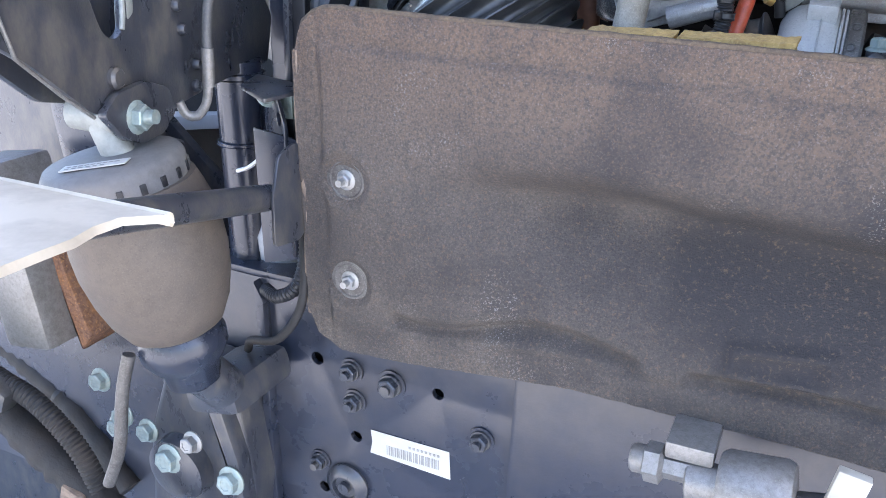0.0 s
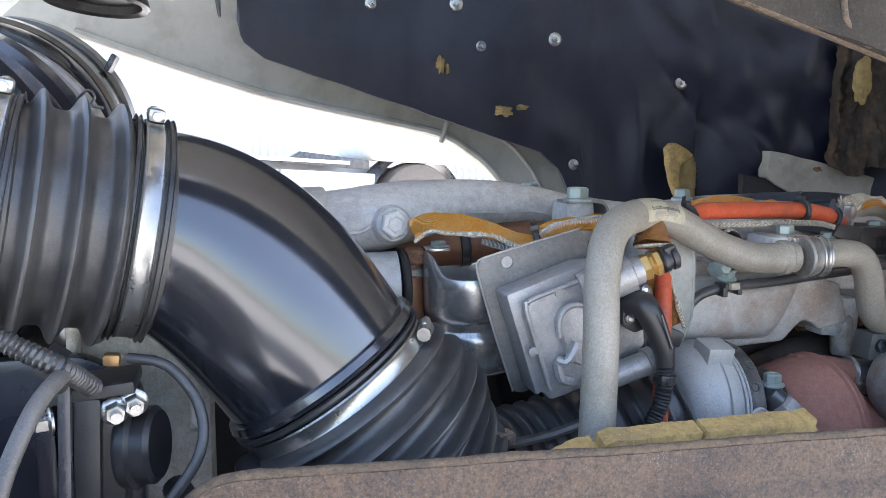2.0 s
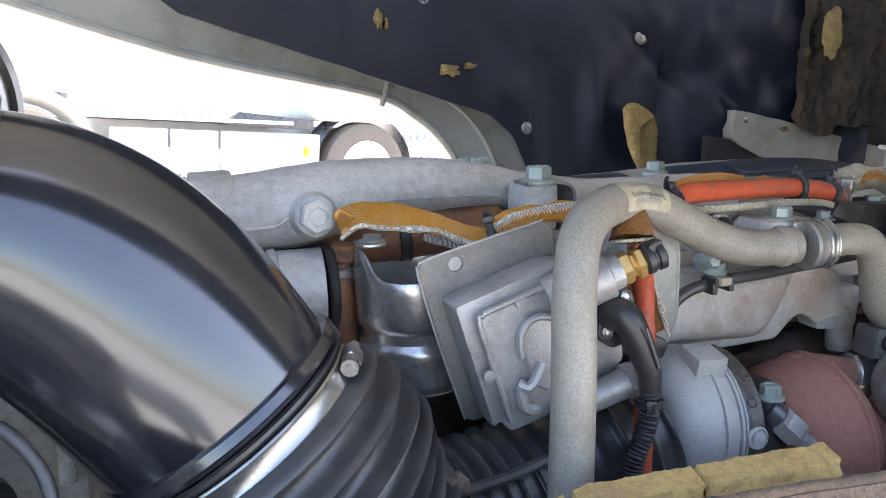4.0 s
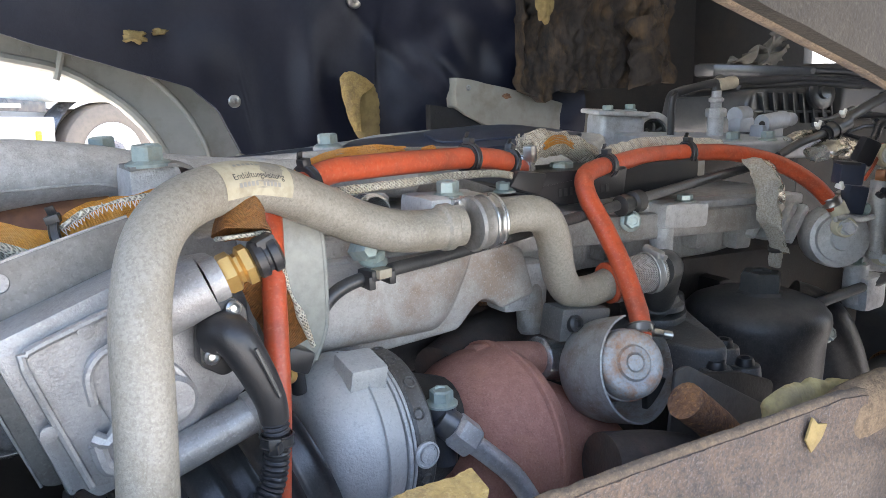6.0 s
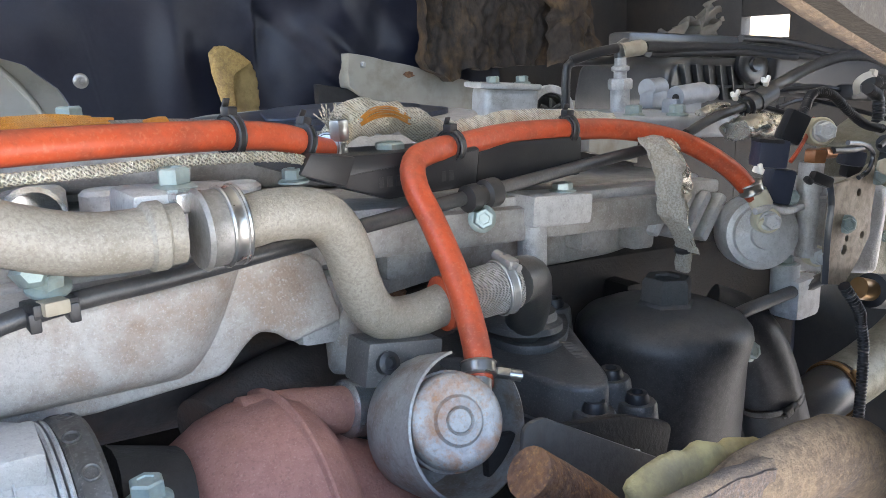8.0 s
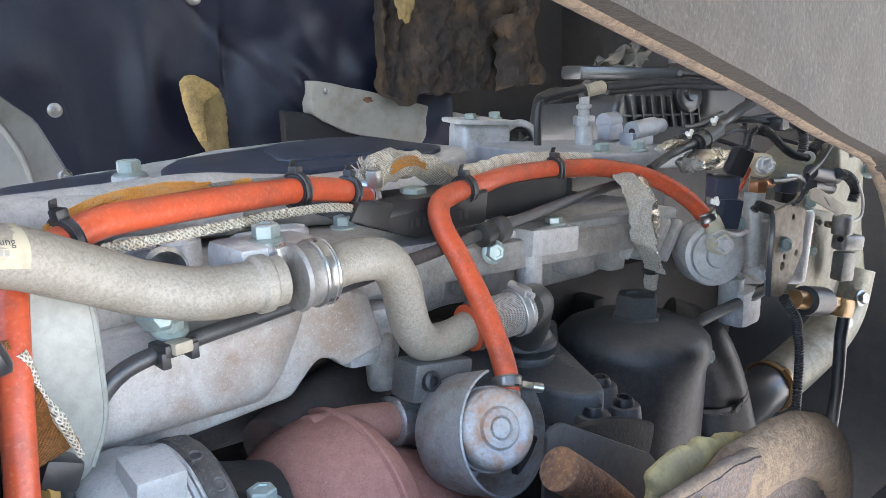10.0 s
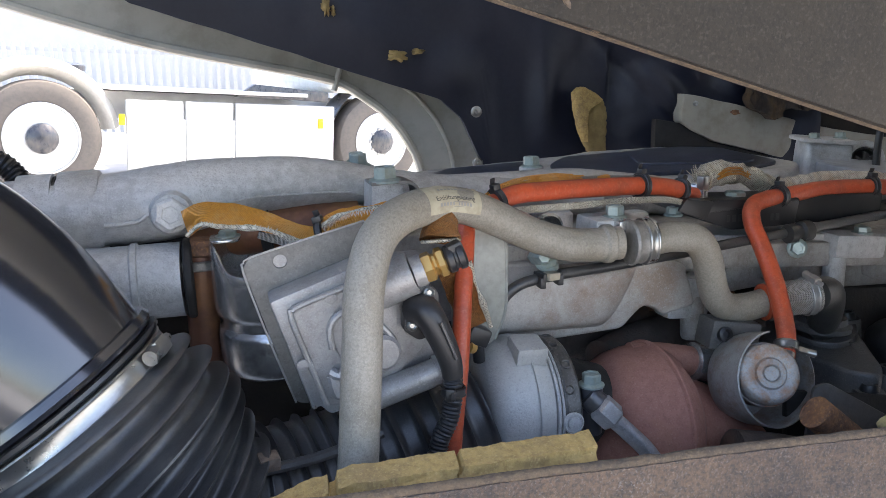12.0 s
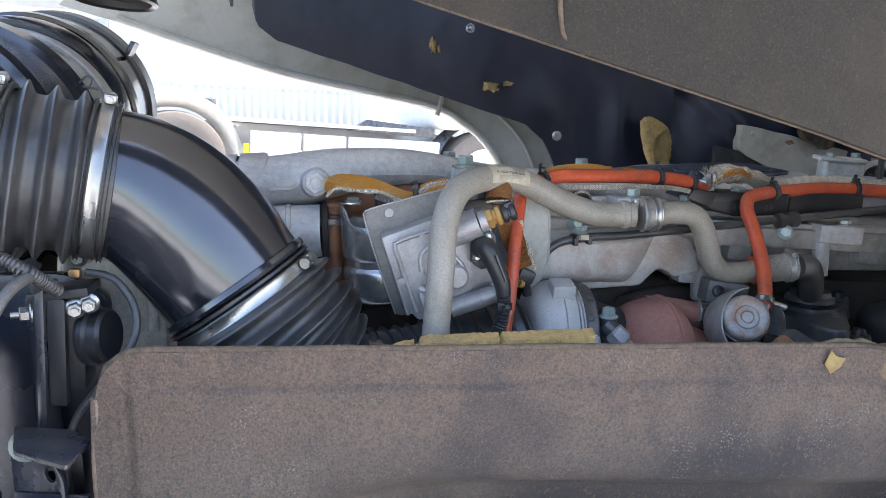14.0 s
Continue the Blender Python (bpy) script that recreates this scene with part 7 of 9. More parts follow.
# ---- front pump and its bracket ----
FACE = (-0.62, -0.77, 0.12)
pump = root("fuel_pump", (0.72, 1.08, 1.40), "pale cast fuel pump with bolts, unions and pipes", "pump")
part("housing", lathe([(0.0364, -0.03), (0.0391, -0.02), (0.0391, 0.012), (0.0368, 0.020), (0.0313, 0.022), (0.0301, 0.028), (0.0156, 0.030), (0.0141, 0.034), (0, 0.034)], (0.7155, 1.0750, 1.4378), FACE, 48), PALE_CAST, pump, "round pump housing")
part("rear_body", box((0.9159, 1.1200, 1.4098), (0.13, 0.08, 0.11), (0, 4, -38), 0.014, 3), PALE_CAST, pump)
part("column", join(rod((0.7615, 1.0450, 1.5090), (0.7595, 1.0450, 1.4790), 0.0125, 20), rod((0.7594, 1.0450, 1.4803), (0.7627, 1.0450, 1.4145), 0.0105, 20), rod((0.7623, 1.0450, 1.4181), (0.7626, 1.0450, 1.4092), 0.0120, 20)), PALE_CAST, pump, "upright cast column")
part("column_web", box((0.8163, 1.0600, 1.4360), (0.022, 0.02, 0.055), (0, 4, -38), 0.004), PALE_CAST, pump)
for at, r in (((0.6850, 1.0450, 1.4596), 0.0130), ((0.7810, 1.0500, 1.5391), 0.0150), ((0.7717, 1.0400, 1.4082), 0.0115)):
    part("bolt_seat", lathe([(r, -0.010), (r, 0.006), (r * 0.9, 0.008), (0, 0.008)], at, FACE, 24), IVORY, pump, "pale washer under the bolt")
    bolt(pump, Vector(at) + Vector(FACE).normalized() * 0.008, FACE, r * 0.66, 0.015, PALE_CAST, flange=1.15)
bolt(pump, (0.7277, 1.0450, 1.4765), FACE, 0.0062, 0.007)
part("screw_hole", rod((0.7166, 1.0500, 1.4136), Vector((0.7166, 1.0500, 1.4136)) + Vector(FACE) * 0.002, 0.004, 12), GRIME, pump)
part("copper_ring", lathe([(0.0100, 0), (0.0110, 0.0015), (0.0110, 0.004), (0.0100, 0.0055)], (0.7601, 1.0450, 1.5032), (0, 0, 1), 20), COPPER, pump, "bright copper sealing ring")
part("copper_union", join(lathe([(0.0105, 0), (0.0118, 0.002), (0.0118, 0.012), (0.0100, 0.014), (0, 0.014)], (0.7669, 1.0450, 1.5083), (0.05, 0, 1), 6), rod((0.7809, 1.0450, 1.5167), (0.8019, 1.0450, 1.5151), 0.006, 14)), COPPER, pump, "copper coloured union")
part("link_pipe", tube([(0.6650, 1.0450, 1.4712), (0.6835, 1.0420, 1.4726), (0.7114, 1.0400, 1.4653), (0.7403, 1.0400, 1.4658)], 0.0035, 0.004, 10), PALE_CAST, pump, "short curved link pipe")
sol = part("solenoid", box((0.6679, 1.0350, 1.5294), (0.030, 0.022, 0.027), (0, 6, -30), 0.003), NAVY, pump, "black solenoid")
part("solenoid_lid", box((0.6639, 1.0350, 1.5418), (0.026, 0.019, 0.004), (0, 6, -30), 0.002), PLASTIC, sol, "pale scuffed connector lid")
part("solenoid_base", box((0.7172, 1.0550, 1.4892), (0.026, 0.022, 0.036), (0, 10, -30), 0.004), NAVY, pump)
part("spring_clip", join(box((0.6408, 1.0280, 1.5165), (0.011, 0.004, 0.006), (0, 20, -30), 0.0015), box((0.6412, 1.0260, 1.5185), (0.004, 0.004, 0.009), (0, -15, -30), 0.001)), WHITE, pump, "white retaining clip")
holder = root("bracket_plate", (0.82, 1.03, 1.38), "brown-grey steel bracket plate with slots", "bracket")
part("plate", slab([(0.7602, 1.4885), (0.7829, 1.4892), (0.8218, 1.4939), (0.8332, 1.5020), (0.8424, 1.5008), (0.8500, 1.4823), (0.8448, 1.4476), (0.8457, 1.4222), (0.8251, 1.3973), (0.7988, 1.3741), (0.7586, 1.3832), (0.7568, 1.4353)], upright(1.02), 0.005, 0.0012, 0.004,
                    holes=((0.8146, 1.4735, 0.0042), (0.8285, 1.4247, 0.0042), (0.7932, 1.4144, 0.0055), (0.7967, 1.4261, 0.0035))), BROWN_STEEL, holder)
part("fold", ribbon([(0.7427, 1.0140, 1.4951), (0.7498, 1.0140, 1.4710), (0.7473, 1.0140, 1.4381), (0.7484, 1.0140, 1.3867)], 0.006, 0.003, (-0.9, -0.4, 0), 0.006), BLACK_STEEL, holder, "black folded edge of the plate")
part("hook", tube([(0.7738, 1.0150, 1.5306), (0.8063, 1.0150, 1.5255), (0.8265, 1.0150, 1.5137), (0.8201, 1.0150, 1.4974), (0.8006, 1.0150, 1.4916)], 0.0026, 0.005, 8), BLACK_STEEL, holder, "bent black wire hook")
part("latch", join(box((0.7338, 1.0180, 1.4975), (0.026, 0.010, 0.012), (0, 22, -20), 0.004), box((0.7072, 1.0160, 1.5000), (0.009, 0.008, 0.0065), (0, 40, -20), 0.003)), PLASTIC, holder, "black plastic cable clip")
for at in ((0.7901, 1.0180, 1.4432), (0.8486, 1.0180, 1.4873)):
    bolt(holder, at, FACE, 0.0075, 0.009)
behind = root("front_housing", (0.98, 1.09, 1.3), "olive stained front housing with valves and fittings", "engine casting")
part("casting", slab([(0.9616, 1.4444), (0.9845, 1.4530), (1.0512, 1.4370), (1.0755, 1.4099), (1.0919, 1.2966), (0.9518, 1.3283), (0.9707, 1.3863)], upright(1.075), 0.06, 0.006, 0.01, 3), OLIVE, behind)
part("back_block", slab([(1.0686, 1.4915), (1.1712, 1.5244), (1.2746, 1.5010), (1.2918, 1.3687), (1.3469, 1.2298), (1.1121, 1.2830)], upright(1.12), 0.10, 0.008, 0.01, 3), OLIVE, behind)
part("upper_casting", slab([(1.0862, 1.5297), (1.1249, 1.5345), (1.1834, 1.5154), (1.1808, 1.4681), (1.1437, 1.4682), (1.0995, 1.4864)], upright(1.085), 0.05, 0.006, 0.01, 3), OLIVE, behind, "tan upper casting")
bolt(behind, (1.1924, 1.0800, 1.4805), FACE, 0.0095, 0.014)
bolt(behind, (1.1303, 1.0830, 1.5138), FACE, 0.005, 0.004, HEX)
for at, r in (((0.9836, 1.0700, 1.4336), 0.0085), ((0.9642, 1.0680, 1.4289), 0.010), ((0.9717, 1.0680, 1.3934), 0.0072), ((1.0300, 1.0700, 1.4221), 0.005)):
    part("stud", rod(at, Vector(at) + Vector(FACE) * 0.010, r, 16), OLIVE, behind)
    bolt(behind, Vector(at) + Vector(FACE) * 0.010, FACE, r * 0.75, 0.006, OLIVE if r != 0.0072 else BOLT)
part("valve_body", join(lathe([(0.0140, 0), (0.0145, 0.003), (0.0140, 0.024), (0.012, 0.027), (0, 0.027)], (1.0223, 1.0450, 1.4123), (0.03, 0, 1), 22), box((1.0466, 1.0450, 1.3957), (0.044, 0.026, 0.024), (0, 6, -20), 0.008, 3), box((1.0497, 1.0500, 1.3585), (0.026, 0.022, 0.044), (0, 4, -20), 0.004)), SHEET, behind, "dull grey valve body")
part("valve_screw", rod((0.9610, 1.0220, 1.4189), Vector((0.9610, 1.0220, 1.4189)) + Vector(FACE) * 0.003, 0.004, 12), GRIME, behind)
part("label_tag", join(slab([(0.8126, 1.5093), (0.8296, 1.5105), (0.9261, 1.4699), (0.9000, 1.4643), (0.8105, 1.4995)], upright(1.0), 0.003, 0.0008, 0.003)), TAG, behind, "pale hanging tag")
bars(behind, upright(0.9995), [(0.8496 + 0.0035 * k, 1.4928 - 0.0024 * k, 0.0024) for k in range(6)], GREY_INK, 0.0032)
part("side_pipe", tube([(1.0527, 1.0400, 1.4835), (1.0743, 1.0400, 1.4562), (1.0738, 1.0400, 1.4315), (1.0451, 1.0400, 1.4277), (1.0244, 1.0400, 1.4350)], 0.0022, 0.006, 8), CAST_DIRTY, behind, "thin grey pipe loop")
part("dark_plug", join(rod((0.9418, 1.0600, 1.5106), (1.0240, 1.0600, 1.4932), 0.0105, 16), rod((0.9678, 1.0700, 1.4874), (1.0324, 1.0700, 1.4752), 0.009, 16)), PLASTIC, behind, "dark plug connectors")
part("brass_nut", rod((0.80, 1.005, 1.374), (0.82, 1.0, 1.368), 0.012, 14), BRASS, behind, "brass nut")
part("brass_elbow", join(rod((0.860, 1.0, 1.358), (0.905, 0.998, 1.344), 0.011, 6), box((0.918, 0.996, 1.337), (0.036, 0.026, 0.026), (0, 16, 0), 0.006)), BRASS, behind, "brass elbow fitting")
part("black_coupling", rod((0.816, 1.0, 1.369), (0.868, 1.0, 1.356), 0.019, 18), PLASTIC, behind, "black hose coupling")
part("black_hose", tube([(0.930, 0.995, 1.325), (0.924, 0.995, 1.29), (0.914, 0.99, 1.24), (0.90, 0.99, 1.12)], 0.0085, 0.02, 10), RUBBER, behind)

top_plate = root("front_top_cover", (0.72, 1.2, 1.55), "blue-grey cast cover with lugs and a vent fitting", "engine cover")
part("plate", slab([(0.56, 1.22), (0.60, 1.165), (0.70, 1.155), (0.84, 1.165), (0.88, 1.22), (0.88, 1.36), (0.66, 1.40), (0.58, 1.34)], Matrix(((1, 0, 0, 0), (0, 1, 0, 0), (SL, 0, 1, 1.585), (0, 0, 0, 1))), 0.024, 0.006, 0.02, 3), BLUEGREY, top_plate)
LUGA, LUGB, LUGC = Vector((0.7966, 1.2500, 1.5685)), Vector((0.8490, 1.2500, 1.5712)), Vector((0.8417, 1.3200, 1.5757))
part("lug", join(rod(LUGA, LUGB, 0.0135, 22), rod(LUGB, LUGB + Vector((0.034, 0.010, -0.002)), 0.0105, 20), box(LUGA + Vector((0.018, 0.004, -0.014)), (0.052, 0.025, 0.024), (0, 3, 0), 0.006)), BLUEGREY, top_plate, "rounded hinge lug")
part("lug_hole", rod(LUGA + Vector((0.001, 0, 0)), LUGA - Vector((0.003, 0.003, 0)), 0.0042, 14), GRIME, top_plate)
part("lug", join(rod(LUGC - Vector((0.016, 0, 0)), LUGC + Vector((0.016, 0.004, 0)), 0.0135, 22), box(LUGC - Vector((0, 0, 0.015)), (0.036, 0.025, 0.024), (0, 3, 0), 0.006)), BLUEGREY, top_plate, "rounded hinge lug")
VENT = Vector((0.7293, 1.2800, 1.5735))
part("vent_fitting", join(lathe([(0.0118, -0.03), (0.0118, 0.010), (0.0100, 0.012)], VENT, (0, 0, 1), 20), lathe([(0.0140, 0.008), (0.0152, 0.010), (0.0152, 0.019), (0.0135, 0.021)], VENT, (0, 0, 1), 6), lathe([(0.0080, 0.020), (0.0080, 0.029), (0.0110, 0.031), (0.0110, 0.035), (0.0072, 0.037), (0.0072, 0.046), (0, 0.046)], VENT, (0, 0, 1), 18)), CAST, top_plate, "upright vent fitting")
part("vent_arm", tube([VENT + Vector((0, 0, 0.046)), VENT + Vector((0.001, 0.002, 0.056)), VENT + Vector((0.014, 0.004, 0.062))], 0.0075, 0.004, 14), DUSTY, top_plate, "black elbow on the vent")
part("vent_sleeve", rod((0.7288, 1.2800, 1.6275), (0.7669, 1.2800, 1.6303), 0.0095, 16), TAG, top_plate, "tan joint sleeve")
bolt(top_plate, (0.70, 1.17, 1.557), (0, 0, 1), 0.009, 0.012)
bolt(top_plate, (0.64, 1.18, 1.560), (0, 0, 1), 0.009, 0.012)
thermo = root("thermostat_housing", (0.66, 1.42, 1.54), "blue-grey cast thermostat housing with an open black port", "engine casting")
part("body", box((0.645, 1.40, 1.558), (0.072, 0.06, 0.060), (0, 4, -20), 0.010, 3), PALE_CAST, thermo)
part("lid", box((0.643, 1.40, 1.589), (0.082, 0.07, 0.007), (0, 4, -20), 0.003), PALE_CAST, thermo)
part("port", lathe([(0.026, -0.03), (0.0325, -0.026), (0.0335, 0.008), (0.0315, 0.012), (0.0235, 0.012), (0.0225, 0.009), (0.0225, -0.012)], (0.708, 1.385, 1.553), (-0.35, -1, 0.12), 32), PALE_CAST, thermo, "pale round port")
part("port_bore", lathe([(0.0225, -0.014), (0.0225, 0.007), (0.0195, 0.008), (0.0185, -0.008), (0, -0.008)], (0.708, 1.385, 1.553), (-0.35, -1, 0.12), 28), RUBBER, thermo, "black port bore")
part("port_web", join(*[box((0.704, 1.376, 1.554), (0.032, 0.003, 0.004), (0, a, -18), 0.001) for a in (30, 90, -30)]), DUST_GREY, thermo)
bolt(thermo, (0.615, 1.385, 1.592), (0, 0, 1), 0.008, 0.010)
bolt(thermo, (0.672, 1.395, 1.590), (0, 0, 1), 0.008, 0.010)

# ---- wiring and black ducts at the front ----
duct = root("ribbed_air_duct", (1.2, 1.45, 1.52), "black ribbed plastic air duct across the engine front", "air duct")
part("shell", slab([(0.985, 1.545), (1.000, 1.600), (1.05, 1.612), (1.24, 1.600), (1.30, 1.585), (1.30, 1.49), (0.99, 1.50)], upright(1.42), 0.20, 0.012, 0.015, 3), DUSTY, duct)
for k in range(8):
    part("rib", slab([(0.012, -0.028), (0.017, -0.028), (0.003, 0.028), (-0.002, 0.028)], upright(1.411, 1.02 + 0.030 * k, 1.573 - 0.002 * k), 0.012, 0.001), DUSTY, duct)
part("cross_rib", slab([(1.0, 1.566), (1.24, 1.552), (1.24, 1.556), (1.0, 1.570)], upright(1.413), 0.01, 0.001), DUSTY, duct)
part("disc", lathe([(0.030, 0), (0.030, 0.01), (0.024, 0.014), (0.012, 0.014), (0.010, 0.02), (0, 0.02)], (1.19, 1.412, 1.590), (-0.3, -1, 0.2), 24), DUSTY, duct, "round embossed disc")
part("rear_box", box((1.40, 1.45, 1.57), (0.30, 0.16, 0.09), (0, 6, -12), 0.03, 4), PLASTIC, duct)
part("top_rail", box((1.15, 1.50, 1.632), (0.34, 0.05, 0.025), (0, 3, -4), 0.008), DUSTY, duct)

wires = root("wiring_harness", (0.95, 1.2, 1.5), "tangle of black corrugated wiring over the engine front", "cable")
random.seed(4)


def cable(run, r, ribbed):
    """One cable of the harness, smooth or in a corrugated sleeve."""
    part("cable", corrugated(run, r, 0.0042, 0.0013) if ribbed else tube(run, r, 0.01, 10), PLASTIC, wires)


cable([(0.652, 1.12, 1.544), (0.692, 1.12, 1.556), (0.733, 1.12, 1.563), (0.759, 1.12, 1.567)], 0.0053, False)
cable([(0.79, 1.12, 1.58), (0.823, 1.12, 1.588), (0.909, 1.14, 1.6), (1.059, 1.18, 1.608), (1.218, 1.22, 1.604)], 0.0071, False)
cable([(1.01, 1.12, 1.577), (1.065, 1.12, 1.573), (1.108, 1.12, 1.554), (1.107, 1.12, 1.534), (1.073, 1.12, 1.518)], 0.0081, True)
cable([(0.99, 1.11, 1.571), (1.016, 1.11, 1.559), (1.023, 1.11, 1.538), (1.019, 1.11, 1.522)], 0.0066, True)
cable([(0.84, 1.09, 1.575), (0.873, 1.09, 1.57), (0.915, 1.09, 1.547), (0.954, 1.09, 1.53), (0.998, 1.09, 1.521)], 0.0045, True)
cable([(0.854, 1.09, 1.576), (0.829, 1.09, 1.573), (0.801, 1.08, 1.56), (0.774, 1.07, 1.551)], 0.0045, True)
cable([(0.996, 1.05, 1.563), (0.973, 1.05, 1.542), (0.947, 1.05, 1.524), (0.911, 1.05, 1.511)], 0.0031, False)
cable([(1.003, 1.05, 1.502), (1.042, 1.05, 1.492), (1.069, 1.05, 1.472), (1.063, 1.05, 1.453)], 0.0066, True)
cable([(0.791, 1.04, 1.519), (0.828, 1.04, 1.516), (0.865, 1.04, 1.516)], 0.0037, False)
cable([(0.848, 1.2, 1.573), (0.89, 1.2, 1.573), (0.95, 1.2, 1.585)], 0.0031, False)
cable([(0.741, 1.29, 1.617), (0.706, 1.3, 1.616), (0.666, 1.3, 1.616), (0.658, 1.3, 1.604), (0.657, 1.3, 1.579), (0.657, 1.3, 1.552)], 0.0053, False)
cable([(0.666, 1.3, 1.618), (0.688, 1.29, 1.625), (0.723, 1.28, 1.631)], 0.0059, False)
cable([(0.772, 1.28, 1.631), (0.851, 1.3, 1.629), (0.976, 1.33, 1.626), (1.142, 1.36, 1.618), (1.362, 1.38, 1.596)], 0.0065, False)
cable([(0.804, 1.3, 1.622), (0.915, 1.32, 1.619), (1.057, 1.34, 1.616), (1.24, 1.36, 1.602)], 0.005, False)
cable([(1.087, 1.36, 1.636), (1.198, 1.36, 1.629), (1.345, 1.36, 1.609), (1.463, 1.36, 1.591)], 0.0056, False)
cable([(1.062, 1.22, 1.598), (1.165, 1.24, 1.606), (1.268, 1.26, 1.601), (1.349, 1.26, 1.583)], 0.0056, False)
cable([(0.761, 1.0, 1.385), (0.785, 0.995, 1.355), (0.803, 1.0, 1.333), (0.815, 1.0, 1.287), (0.815, 1.0, 1.15)], 0.0051, True)
part("cable_tie_white", band((0.9978, 1.0900, 1.5210), (1, 0, -0.3), 0.0080, 0.005, 0.0012, 18), CREAM, wires, "white cable tie")
for k in range(7):
    a = Vector((random.uniform(0.92, 1.12), random.uniform(1.20, 1.36), random.uniform(1.53, 1.57)))
    b = a + Vector((random.uniform(0.1, 0.28), random.uniform(-0.10, 0.12), random.uniform(-0.05, 0.02)))
    part("cable", tube([a, (a + b) / 2 + Vector((0, random.uniform(-0.04, 0.04), random.uniform(0, 0.02))), b], random.choice((0.003, 0.004, 0.005)), 0.012, 8), PLASTIC, wires)
SENA, SENB = Vector((0.7537, 1.1200, 1.5648)), Vector((0.7983, 1.1200, 1.5774))
part("sensor", join(rod(SENA, SENB, 0.0115, 18), rod(SENA - (SENB - SENA) * 0.14, SENA + (SENB - SENA) * 0.10, 0.0085, 16), rod(SENA.lerp(SENB, 0.30), SENA.lerp(SENB, 0.45), 0.0128, 18)), PLASTIC, wires, "ribbed black plug coupling")
part("connector", box((0.7460, 1.0600, 1.5462), (0.024, 0.018, 0.034), (0, 24, -30), 0.005), PLASTIC, wires, "plug connector")
part("connector", box((0.8500, 1.0500, 1.5041), (0.026, 0.020, 0.018), (0, 10, -30), 0.005), NAVY, wires, "plug connector")
part("connector", box((0.8733, 1.0600, 1.4856), (0.024, 0.018, 0.016), (0, 10, -30), 0.005), PLASTIC, wires, "plug connector")
part("connector", box((0.9977, 1.0700, 1.4916), (0.040, 0.022, 0.016), (0, 6, -20), 0.006), GRIME, wires, "dusty plug connector")
part("connector", box((1.0484, 1.1600, 1.5614), (0.034, 0.028, 0.020), (0, 6, -10), 0.006), PLASTIC, wires, "plug connector")
part("red_wire", tube([(0.7299, 1.0500, 1.5127), (0.7442, 1.0500, 1.5241), (0.7796, 1.0600, 1.5410), (0.8031, 1.0700, 1.5499)], 0.0022, 0.005, 8), ORANGE, wires, "short orange wire")
part("pipe_clip", join(ribbon([(0.9463, 1.1000, 1.5667), (0.9431, 1.1000, 1.5783), (0.9583, 1.1000, 1.5860), (0.9787, 1.1000, 1.5892)], 0.008, 0.002, (-0.6, -0.75, 0.2), 0.004), box((0.9812, 1.1000, 1.5899), (0.010, 0.007, 0.008), (0, 20, 0), 0.0015)), CREAM, wires, "grey-white hose clip")
for p in ((0.7563, 1.1000, 1.5904), (0.7180, 1.1100, 1.5774)):
    part("white_clip", join(box(p, (0.016, 0.006, 0.006), (10, 20, 30), 0.003), box((p[0] + 0.004, p[1], p[2] + 0.004), (0.005, 0.004, 0.007), (0, 30, 0), 0.002), box((p[0] - 0.005, p[1], p[2] + 0.003), (0.004, 0.004, 0.006), (0, -20, 0), 0.002)), WHITE, wires, "white cable clip")
part("foil_tape", crumple([(0.6987, 1.1400, 1.5600), (0.7223, 1.1400, 1.5639), (0.7437, 1.1400, 1.5654)], 0.008, (0.6, 1.2), 0.003, 4), FOIL, wires, "scrap of foil tape", smooth=60)
foilw = root("foil_sleeve", (0.58, 1.09, 1.48), "silver foil and glass sleeve hanging down the engine side", "sleeve")
FL = [(0.572, 1.556), (0.560, 1.545), (0.562, 1.512), (0.568, 1.4774), (0.594, 1.4475), (0.602, 1.437)]
FR = [(0.627, 1.550), (0.608, 1.538), (0.606, 1.502), (0.6045, 1.462), (0.610, 1.438), (0.613, 1.430)]


def foil_place(u, v):
    k = min(4, int(v * 5))
    f = v * 5 - k
    xl, zl = FL[k][0] + (FL[k + 1][0] - FL[k][0]) * f, FL[k][1] + (FL[k + 1][1] - FL[k][1]) * f
    xr, zr = FR[k][0] + (FR[k + 1][0] - FR[k][0]) * f, FR[k][1] + (FR[k + 1][1] - FR[k][1]) * f
    x, z = xl + (xr - xl) * u, zl + (zr - zl) * u
    return (x + 0.003 * noise.noise(Vector((u * 3, v * 9, 2))), 1.130 - 0.045 * min(1.0, v * 3.2) - 0.020 * math.sin(math.pi * u) + 0.006 * noise.noise(Vector((x * 75, z * 60, 1))) + 0.004 * noise.noise(Vector((x * 160, z * 130, 3))), z)


part("foil", thicken(sheet(0.36, 1, 0, 1, 34, 60, foil_place), (0.0, 0.003, 0)), FOIL, foilw, smooth=40)
part("woven_side", thicken(sheet(0, 0.40, 0, 1, 20, 60, lambda u, v: tuple(Vector(foil_place(u, v)) + Vector((0, -0.0015, 0)))), (0.0, 0.003, 0)), GLASS_GREY, foilw, "woven glass side of the sleeve", smooth=70)
part("tail", crumple([(0.605, 1.083, 1.440), (0.609, 1.084, 1.428), (0.611, 1.087, 1.412)], 0.0075, (1, 1), 0.003, 3), GLASS_GREY, foilw)
part("foil_patch", crumple([(0.7204, 1.1100, 1.5415), (0.7564, 1.1100, 1.5452), (0.8063, 1.1100, 1.5419)], 0.022, (0.6, 1.2), 0.005, 9), FOIL, foilw, "crumpled foil patch", smooth=60)
